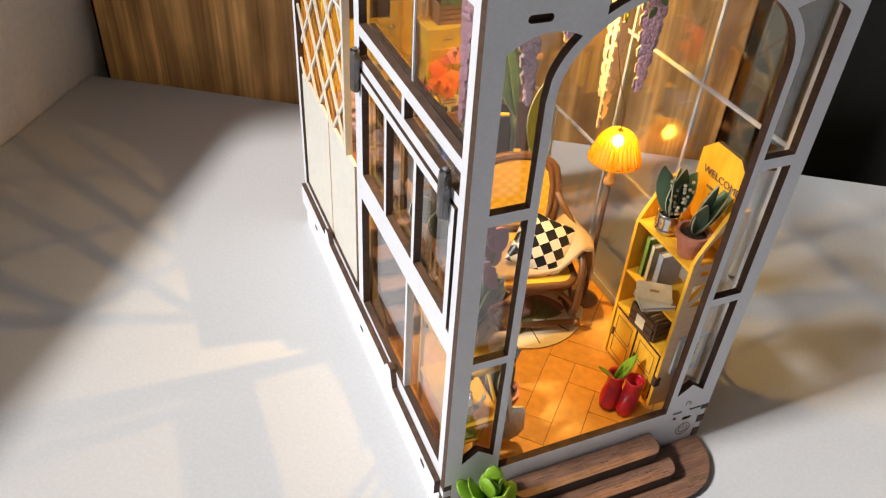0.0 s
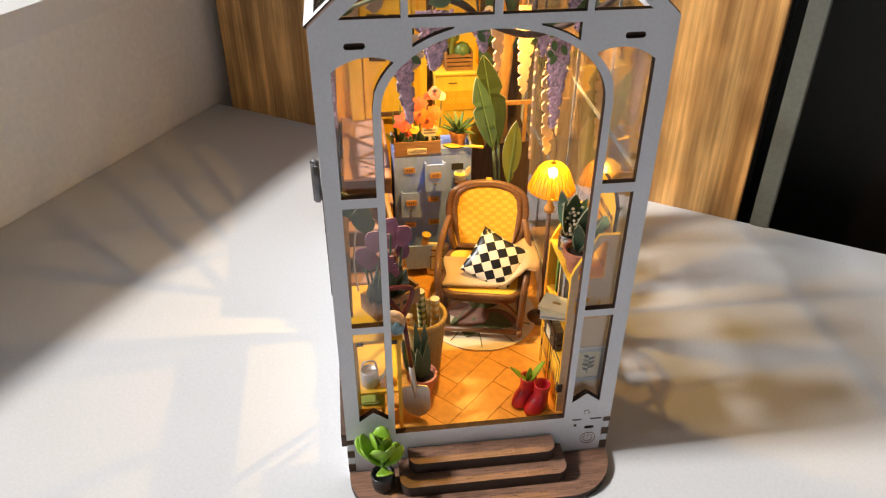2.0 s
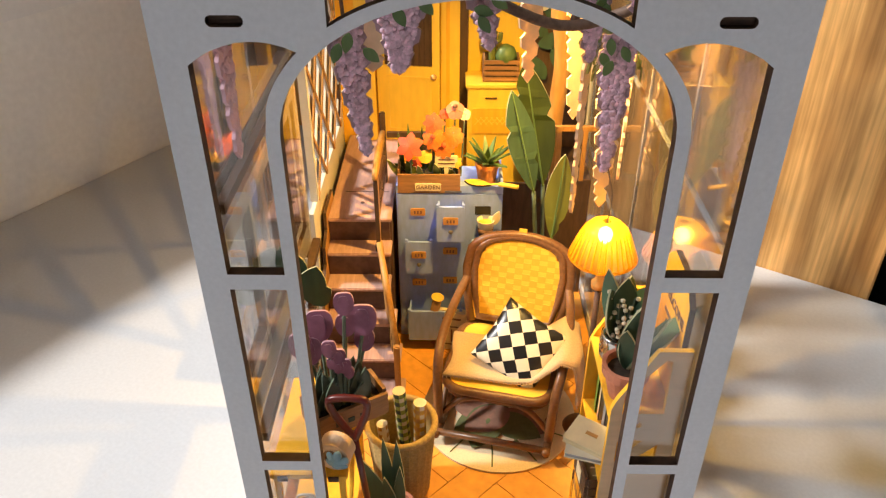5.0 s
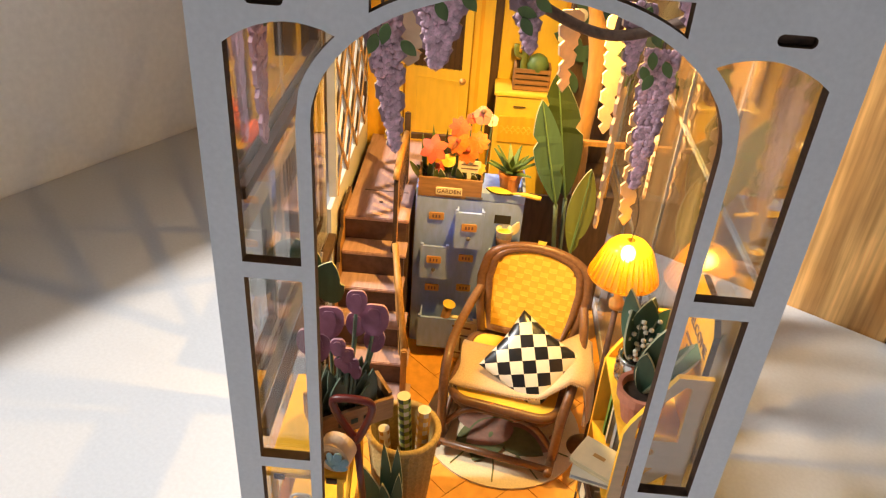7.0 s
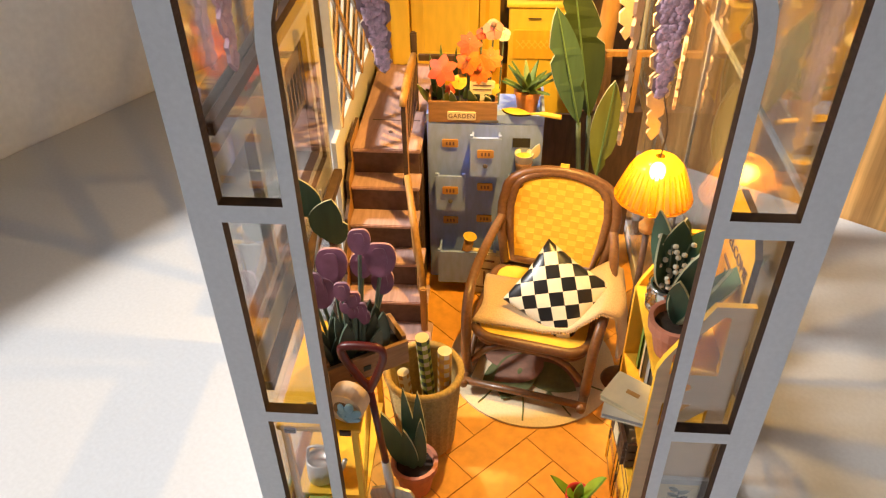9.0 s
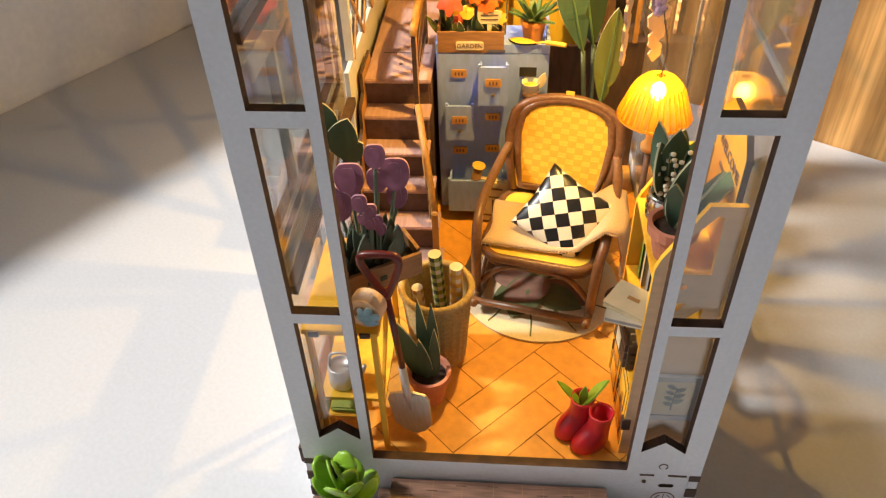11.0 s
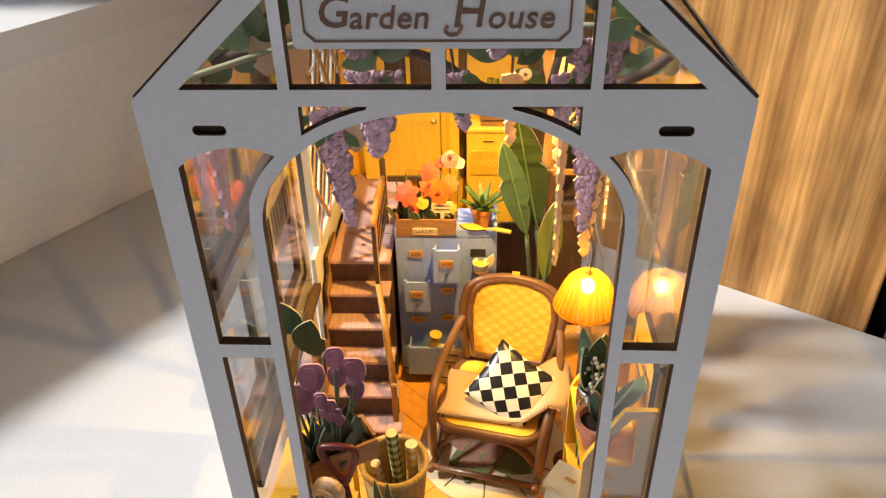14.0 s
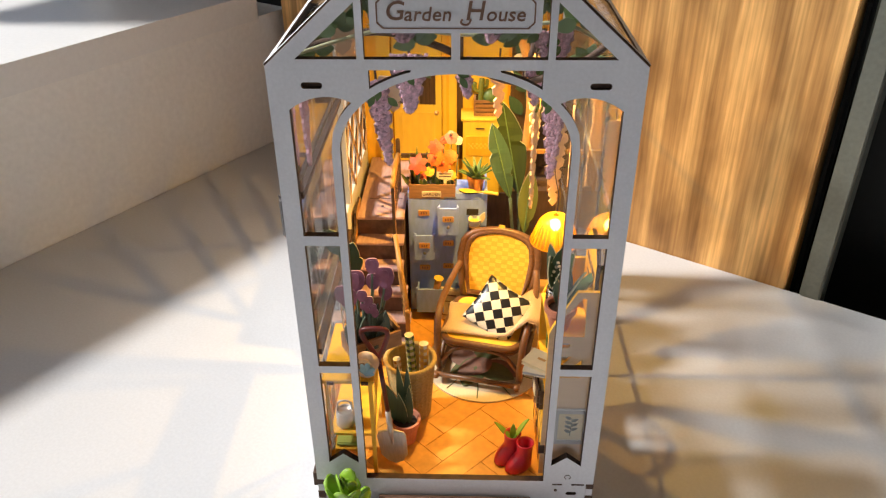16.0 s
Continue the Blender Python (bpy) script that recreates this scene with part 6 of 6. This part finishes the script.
tc = thing("tulip_crate", "dark wooden crate planted with mauve tulips", "planter", (-0.0320, 0.0262, TZ + 0.0001), rz=32)
for s in (-1, 1):
    part("crate_side", boxes((-0.0100, 0.0100, s * 0.0050 - 0.0005, s * 0.0050 + 0.0005, 0, 0.0068)), CRATE, tc)
    part("crate_end", boxes((s * 0.0096 - 0.0005, s * 0.0096 + 0.0005, -0.0044, 0.0044, 0, 0.0078)), CRATE, tc)
part("soil", boxes((-0.0090, 0.0090, -0.0044, 0.0044, 0.0002, 0.0050)), SOIL, tc)
for k in range(3):
    part("stencil_mark", boxes((-0.0050 + 0.0034 * k, -0.0032 + 0.0034 * k, -0.0058, -0.0056, 0.0026, 0.0040)), DARK_INK, tc)
tulips = thing("tulip_bunch", "mauve tulips with grey-green leaves", "tulips", (-0.0345, 0.0262, TZ + 0.0026), rz=24)
tl_rows = [(0.0052, 0.0020, 0.0310, 0.0023), (0.0094, 0.0010, 0.0255, 0.0032), (0.0098, 0.0022, 0.0180, 0.0024), (0.0056, 0.0034, 0.0232, 0.0024), (-0.0012, 0.0030, 0.0255, 0.0032), (-0.0046, 0.0016, 0.0195, 0.0029), (-0.0066, 0.0022, 0.0215, 0.0026), (-0.0008, -0.0034, 0.0228, 0.0017), (0.0016, -0.0036, 0.0200, 0.0014), (-0.0004, -0.0034, 0.0182, 0.0012), (0.0010, -0.0038, 0.0166, 0.0012), (0.0027, -0.0036, 0.0162, 0.0015), (0.0036, -0.0038, 0.0140, 0.0012)]
for x, y, z, r in tl_rows:
    r *= 1.22
    hd = bmesh.new()
    fr2 = turn(x, y, z, -16, 0, -24 + 3 * x * 1000 % 9)
    ol = []
    for q in range(30):
        t = 2 * math.pi * q / 30
        flat = 1.0 - 0.10 * (math.cos(3 * (t - math.pi / 2)) if math.sin(t) > 0.3 else 0.0)
        ol.append((r * 0.90 * math.cos(t) * (1.0 + 0.08 * math.sin(t)), r * 1.10 * math.sin(t) * flat))
    plate(ol, [], -0.0005, 0.0005, "xz", hd, m=fr2)
    plate([(a2 * 0.50 - r * 0.05, b2 * 0.86 - r * 0.10) for a2, b2 in ol], [], -0.00085, -0.0006, "xz", hd, m=fr2)
    part("tulip_head", hd, [TULIP, TULIP_EDGE], tulips)
    part("tulip_stem", tube(curve([(x * 0.55, y * 0.6, -0.0010), (x * 0.8, y * 0.9, z * 0.5), (x, y + 0.0003, z - r * 0.8)]), 0.00045, 6), STEM, tulips, smooth=True)
rnd = random.Random(3)
for k in range(24):
    lb2 = bmesh.new()
    leaf(lb2, 0.012 + 0.006 * rnd.random(), 0.0032, Matrix.Translation((-0.0058 + 0.00062 * k, rnd.uniform(-0.0036, 0.002), -0.001)) @ Matrix.Rotation(radians(rnd.uniform(-13, 13)), 4, "Y") @ Matrix.Rotation(radians(rnd.uniform(-4, 12)), 4, "X"), thick=0.0006, bend=-0.04)
    part("leaf", lb2, [TULIP_LEAF, STEM], tulips)

reel = thing("ribbon_reel", "cream ribbon reel with a blue fabric rose", "ribbon reel", (-0.0330, 0.0062, TZ + 0.0049), rz=-14)
part("reel_body", lathe([(0.0, -0.0026), (0.0038, -0.0026), (0.0043, -0.0023), (0.0043, 0.0023), (0.0038, 0.0026), (0.0, 0.0026)], 28, m=turn(0, 0.0036, -0.0005, 90)), PALE_CARD, reel)
part("reel_core", lathe([(0.0022, -0.0029), (0.0022, -0.0026), (0.0014, -0.0026), (0.0014, -0.0029)], 20, m=turn(0, 0.0036, 0, -90)), CRATE, reel)
rose = bmesh.new()
for ring_r, cnt, lift, sz in ((0.0000, 1, 0.0012, 0.0008), (0.0010, 4, 0.0008, 0.0010), (0.0020, 6, 0.0003, 0.0013)):
    for k in range(cnt):
        a = 2 * math.pi * k / cnt + ring_r * 700
        blob(rose, (0, 0, 0), sz, 2, 0, (1.0, 0.32, 0.85), m=turn(ring_r * math.cos(a), -lift, ring_r * math.sin(a), 0, 0, 0) @ Matrix.Rotation(-a, 4, "Y") @ Matrix.Rotation(radians(28), 4, "Z"))
bmesh.ops.translate(rose, vec=(0.0016, 0.0004, -0.0002), verts=rose.verts[:])
part("ribbon_rose", rose, BLUE_ROSE, reel, "blue fabric rose")


bask = thing("wicker_basket", "round woven straw basket holding fabric rolls", "basket", (-0.0190, 0.0420, ZF + 0.0001))
prof = [(0.0072, 0.0), (0.0078, 0.0006)]
rows_b = 15
for k in range(rows_b):
    z = 0.0010 + k * 0.0018
    r = 0.0078 + 0.0022 * (k / rows_b)
    prof += [(r + 0.0003, z + 0.0005), (r - 0.0001, z + 0.0016)]
zt = 0.0010 + rows_b * 0.0018
prof += [(0.0106, zt), (0.0108, zt + 0.0008), (0.0102, zt + 0.0014), (0.0094, zt + 0.0010), (0.0092, zt - 0.002), (0.0076, 0.0020), (0.0, 0.0018)]
part("basket_wall", lathe(prof, 44, rib=0.022), BASKET, bask)
part("basket_rim", tube([(0.0101 * math.cos(2 * math.pi * k / 32), 0.0101 * math.sin(2 * math.pi * k / 32), zt + 0.0008) for k in range(32)], 0.0010, 8, closed=True), BASKET, bask, smooth=True)


def gingham_roll(at, tilt, mt, h, label3, r=0.0019):
    t = thing("fabric_roll", label3, "fabric roll", at, group="fabric rolls in the basket")
    mm = Matrix.Rotation(radians(tilt[0]), 4, "X") @ Matrix.Rotation(radians(tilt[1]), 4, "Y")
    bm = bmesh.new()
    seg, rowsn = 16, int(h / 0.0016)
    ring = [[bm.verts.new(mm @ Vector((r * math.cos(2 * math.pi * q / seg), r * math.sin(2 * math.pi * q / seg), h * j / rowsn))) for q in range(seg)] for j in range(rowsn + 1)]
    for j in range(rowsn):
        for q in range(seg):
            f = bm.faces.new((ring[j][q], ring[j][(q + 1) % seg], ring[j + 1][(q + 1) % seg], ring[j + 1][q]))
            f.material_index = 1 if ((q // 2) % 2 and j % 2) else 0 if ((q // 2) % 2 or j % 2) else 2
    bm.faces.new(ring[0])
    bm.faces.new(ring[-1]).material_index = 2
    part("cloth_roll", bm, [mt, DARK_INK if mt is GINGHAM_GREEN else BRASS, CREAM_CLOTH], t)


bz = ZF + 0.0022
gingham_roll((-0.0172, 0.0440, bz), (2, -3), GINGHAM_GREEN, 0.0385, "green and white gingham fabric roll")
gingham_roll((-0.0138, 0.0415, bz), (0, 1), GINGHAM_GOLD, 0.0350, "gold and white gingham fabric roll")
gingham_roll((-0.0222, 0.0400, bz), (2, -4), CREAM_CLOTH, 0.0290, "plain cream fabric roll", r=0.0016)

sp_pot = thing("snake_plant", "snake plant with upright dark leaves in a clay pot", "potted plant", (-0.0205, 0.0255, ZF + 0.0001))
part("pot", lathe([(0.0042, 0), (0.0056, 0.0088), (0.0062, 0.0088), (0.0064, 0.0114), (0.0054, 0.0114), (0.0050, 0.0092), (0, 0.0090)], 24), TERRACOTTA, sp_pot)
part("soil", lathe([(0.0, 0.0096), (0.0050, 0.0096), (0.0, 0.0100)], 14), SOIL, sp_pot)
for k, (x, y, tl, ry, L, wd) in enumerate(((-0.0020, -0.0004, 2, -14, 0.0265, 0.0058), (-0.0004, 0.0014, -2, -4, 0.0320, 0.0036), (0.0014, 0.0010, -2, 0, 0.0310, 0.0038), (-0.0002, -0.0012, 4, -6, 0.0200, 0.0040), (0.0016, -0.0006, 2, 2, 0.0235, 0.0034))):
    lb2 = bmesh.new()
    leaf(lb2, L * 0.88, wd, Matrix.Translation((x, y, 0.0094)) @ Matrix.Rotation(radians(ry), 4, "Y") @ Matrix.Rotation(radians(tl), 4, "X"), thick=0.0007, belly=0.35)
    part("leaf", lb2, [LEAF_DARK, LEAF_EDGE], sp_pot)

p_tip, p_top = Vector((-0.0232, 0.0118, ZF + 0.0010)), Vector((-0.0294, 0.0158, 0.0818))
ax = (p_top - p_tip)
SL2 = ax.length
spade = thing("garden_spade", "small garden spade with dull steel blade and red handle", "spade", m=upright(p_tip, p_top, -8))
bl_pts = [(0.0, 0.0), (0.0030, 0.0014), (0.0052, 0.0046), (0.0058, 0.0140), (0.0050, 0.0158), (0.0015, 0.0165), (-0.0015, 0.0165), (-0.0050, 0.0158), (-0.0058, 0.0140), (-0.0052, 0.0046), (-0.0030, 0.0014)]
bb2 = plate(bl_pts, [], -0.0004, 0.0004, "xz", mats=(0, 0))
for v in bb2.verts:
    v.co.y -= 14.0 * v.co.x ** 2
part("blade", bb2, STEEL, spade, "dull steel blade")
part("socket", tube([(0, -0.0004, 0.0100), (0, -0.0006, 0.0165), (0, 0, 0.0260)], [0.0006, 0.0012, 0.0011], 10), STEEL, spade, smooth=True)
part("shaft", tube([(0, 0, 0.0255), (0, 0, SL2 - 0.0110)], 0.0009, 10), DARK_RED, spade, smooth=True)
part("d_handle", tube(curve([(0, 0, SL2 - 0.0130), (-0.0016, 0, SL2 - 0.0100), (-0.0044, 0, SL2 - 0.0040), (-0.0046, 0, SL2 - 0.0008), (-0.0020, 0, SL2), (0.0020, 0, SL2), (0.0046, 0, SL2 - 0.0008), (0.0044, 0, SL2 - 0.0040), (0.0016, 0, SL2 - 0.0100), (0, 0, SL2 - 0.0130)], 4), 0.0010, 8), DARK_RED, spade, "dark red D-shaped handle", smooth=True)

vine = thing("climbing_leaves", "dark round leaves on wire stems by the window", "plant", (-0.0480, 0.0440, TZ))
part("stem", tube(curve([(0.0040, -0.0080, -0.001), (0.0030, -0.0040, 0.012), (0.0050, 0.0, 0.026), (0.0060, 0.002, 0.036)]), 0.0004, 6), STEEL, vine)
for x, y, z, ry, L in ((0.0055, -0.0012, 0.0245, 18, 0.0118), (0.0040, 0.0010, 0.0285, -20, 0.0125), (0.0050, 0.0, 0.0240, 62, 0.0080)):
    lb2 = bmesh.new()
    leaf(lb2, L, 0.0080, Matrix.Translation((x, y, z)) @ Matrix.Rotation(radians(ry), 4, "Y"), thick=0.0005)
    part("leaf", lb2, [LEAF_DARK, LEAF_EDGE], vine)

# ---------------------------------------------------------------- wisteria under the roof
branch = thing("wisteria_branch", "dark painted wisteria branch under the roof", "branch", (0, 0, 0))
part("main_branch", tube(curve([(-0.0480, 0.0300, 0.1795), (-0.0250, 0.0320, 0.1840), (-0.0050, 0.0420, 0.1760), (0.0060, 0.0500, 0.1665), (0.0220, 0.0490, 0.1620), (0.0400, 0.0400, 0.1720), (0.0490, 0.0380, 0.1800)]), [0.0012] * 37, 8), BRANCH, branch, smooth=True)
part("side_branch", tube(curve([(0.0220, 0.0490, 0.1620), (0.0270, 0.0700, 0.1700), (0.0300, 0.1000, 0.1780), (0.0290, 0.1380, 0.1700)]), 0.0010, 8), BRANCH, branch, smooth=True)
part("left_branch", tube(curve([(-0.0250, 0.0320, 0.1840), (-0.0300, 0.0600, 0.1820), (-0.0360, 0.1000, 0.1790)]), 0.0010, 8), BRANCH, branch, smooth=True)
part("front_branch", tube(curve([(-0.0470, 0.0120, 0.1830), (-0.0200, 0.0130, 0.1900), (0.0050, 0.0150, 0.1880), (0.0280, 0.0130, 0.1920), (0.0450, 0.0120, 0.1850)]), 0.0006, 7), LEAF_EDGE, branch, "pale twining stem", smooth=True)


def cluster(at, length, width, rz, front, seed, leaves=True, back=None, tilt=0.0):
    """A flat hanging bunch of blossom: scalloped card with raised florets on its printed side."""
    r = random.Random(seed)
    lilac = front is WISTERIA
    names = {"lilac": "lilac wisteria bunch hanging from the branch", "pale": "pale warm wisteria bunch hanging from the branch", "pink": "pale pink wisteria bunch hanging from the branch"}
    key = "lilac" if lilac else ("pink" if front is PINK_BLOSSOM else "pale")
    t = thing("wisteria_bunch", names[key], "wisteria", m=pose(*at, 0, tilt, rz), group="wisteria bunches")
    n = max(8, int(length / 0.0026))
    right, left = [], []
    for i in range(n + 1):
        f = i / n
        w = width / 2 * (1 - 0.85 * f ** 1.25) * (0.75 + 0.25 * min(1, f * 6))
        bumpy = 0.0007 * (1 if i % 2 else -1)
        right.append((max(0.0006, w + bumpy + r.uniform(-0.0004, 0.0004)), -length * f))
        left.append((-max(0.0006, w - bumpy + r.uniform(-0.0004, 0.0004)), -length * f))
    smooth_r, smooth_l = [], []
    for i in range(n):
        (a0, b0), (a1, b1) = right[i], right[i + 1]
        smooth_r += [(a0, b0), ((a0 + a1) / 2 + 0.0008, (b0 + b1) / 2)]
        (a0, b0), (a1, b1) = left[i], left[i + 1]
        smooth_l += [(a0, b0), ((a0 + a1) / 2 - 0.0008, (b0 + b1) / 2)]
    outline2 = smooth_l + [(0.0, -length - 0.0010)] + smooth_r[::-1]
    part("bunch_card", plate(outline2, [], -0.0004, 0.0004), [back or (WISTERIA_BACK if lilac else front), PALE_CARD if lilac else front], t)
    fb = bmesh.new()
    cnt = 0 if not lilac and back is None and front is PALE_CARD else int(length * width * 1.9e6 * (1.0 if lilac else 0.6))
    for k in range(cnt):
        f = r.random() ** 1.15
        w = width / 2 * (1 - 0.85 * f ** 1.25)
        a = r.uniform(-w, w) * 0.9
        rad = r.uniform(0.0004, 0.0009)
        side = -1 if lilac or r.random() < 0.5 else 1
        floret(fb, (a, side * 0.0004, -length * f), rad, 0.35)
    if cnt:
        tagged(part("floret", fb, front, t), kind="stuff")
    if leaves:
        for k in range(4):
            lb3 = bmesh.new()
            leaf(lb3, 0.0042, 0.0023, Matrix.Translation((r.uniform(-width / 2, width / 2), -0.0012 - 0.0005 * k, -0.0005 - 0.0016 * k)) @ Matrix.Rotation(radians(r.uniform(110, 250)), 4, "Y"), thick=0.0004, mats=(0, 0))
            part("leaf", lb3, LEAF_MID if lilac else LEAF_OLIVE, t)
    part("bunch_stem", tube([(0, 0, 0.0000), (0.0003, 0, 0.0060)], 0.0004, 5), BRANCH, t)


cluster((-0.0148, 0.0270, 0.1785), 0.0185, 0.0125, 0, WISTERIA, 1)
cluster((-0.0256, 0.0300, 0.1690), 0.0290, 0.0074, 10, WISTERIA, 2, tilt=-6)
cluster((-0.0208, 0.0340, 0.1690), 0.0110, 0.0095, -10, PALE_CARD, 3, leaves=False)
cluster((0.0012, 0.0400, 0.1730), 0.0130, 0.0068, 0, WISTERIA, 4, tilt=-10)
cluster((0.0150, 0.0740, 0.1600), 0.0200, 0.0052, 25, PALE_CARD, 5, leaves=False)
cluster((0.0345, 0.0580, 0.1570), 0.0350, 0.0085, -8, WISTERIA, 6)
cluster((0.0262, 0.0500, 0.1690), 0.0150, 0.0075, 20, WISTERIA, 7)
cluster((0.0290, 0.0680, 0.1500), 0.0460, 0.0060, 66, PALE_CARD, 8, leaves=True)
cluster((0.0390, 0.0800, 0.1360), 0.0370, 0.0080, 8, PALE_CARD, 9, leaves=False)
cluster((0.0320, 0.1000, 0.1560), 0.0380, 0.0085, 15, PALE_CARD, 10, leaves=False)
cluster((0.0470, 0.0950, 0.1400), 0.0400, 0.0080, 80, PALE_CARD, 11)
cluster((-0.0470, 0.0200, 0.1750), 0.0300, 0.0075, 84, PINK_BLOSSOM, 12)
cluster((-0.0400, 0.0640, 0.1790), 0.0250, 0.0140, 60, PALE_CARD, 13, leaves=False)
cluster((-0.0150, 0.0110, 0.1990), 0.0115, 0.0170, 0, WISTERIA, 14)
cluster((0.0100, 0.0110, 0.1985), 0.0110, 0.0120, 0, WISTERIA, 15)
cluster((0.0280, 0.0150, 0.1890), 0.0140, 0.0110, 0, WISTERIA, 16)
cluster((-0.0335, 0.0180, 0.1990), 0.0170, 0.0120, 0, PALE_CARD, 17, leaves=False)
rnd = random.Random(9)
for k, (x, y, z) in enumerate([(-0.034 + 0.0075 * i, 0.0120 + 0.004 * (i % 3), 0.1905 + 0.004 * math.sin(i * 1.7)) for i in range(10)] + [(-0.044, 0.030, 0.178), (-0.012, 0.046, 0.182), (0.045, 0.060, 0.166), (0.033, 0.072, 0.153)]):
    sprig = thing("leaf_sprig", "sprig of grey-green leaves on the wisteria branch", "leaves", (x, y, z), rz=rnd.uniform(-30, 30), group="leaf sprigs")
    for q in range(4):
        lb3 = bmesh.new()
        leaf(lb3, 0.0068, 0.0042, Matrix.Translation((0, 0.0006 * q, 0)) @ Matrix.Rotation(radians(-100 + 62 * q + rnd.uniform(-15, 15)), 4, "Y") @ Matrix.Rotation(radians(rnd.uniform(-15, 25)), 4, "X"), thick=0.0004, mats=(0, 0), belly=0.4)
        part("leaf", lb3, (LEAF_PALE, LEAF_MID, LEAF_PALE)[(k + q) % 3], sprig)


# ---------------------------------------------------------------- floor tiles, last
def clip_rect(poly, x0, x1, y0, y1):
    for axis, lim, keep in ((0, x0, 1), (0, x1, -1), (1, y0, 1), (1, y1, -1)):
        out = []
        for i, p in enumerate(poly):
            q = poly[(i + 1) % len(poly)]
            ip, iq = keep * (p[axis] - lim) >= 0, keep * (q[axis] - lim) >= 0
            if ip:
                out.append(p)
            if ip != iq:
                t = (lim - p[axis]) / (q[axis] - p[axis])
                out.append((p[0] + t * (q[0] - p[0]), p[1] + t * (q[1] - p[1])))
        poly = out
        if len(poly) < 3:
            return []
    return poly


TW = 0.0107
g = 0.00012
c45 = math.cos(radians(45))
LONG = 3
for i in range(-22, 23):
    for j in range(-8, 9):
        u0, v0 = i + LONG * j, i - LONG * j
        for u1, u2, v1, v2 in ((0, LONG, 0, 1), (LONG, LONG + 1, 1 - LONG, 1)):
            a0, a1, b0, b1 = (u0 + u1) * TW + g, (u0 + u2) * TW - g, (v0 + v1) * TW + g, (v0 + v2) * TW - g
            quad = [(a0, b0), (a1, b0), (a1, b1), (a0, b1)]
            poly = [((u - v) * c45 - 0.0050, (u + v) * c45 + 0.0137) for u, v in quad]
            poly = clip_rect(poly, -W + 0.0028, W - 0.0031, 0.0030, D - 0.0029)
            if len(poly) < 3:
                continue
            area = abs(sum(poly[k][0] * poly[(k + 1) % len(poly)][1] - poly[(k + 1) % len(poly)][0] * poly[k][1] for k in range(len(poly)))) / 2
            if area < 2e-7:
                continue
            bm = bmesh.new()
            plate(poly, [], ZF - 0.0003, ZF, "xy", bm, mats=(0, 0))
            part("tile", bm, TILE, floor_base)
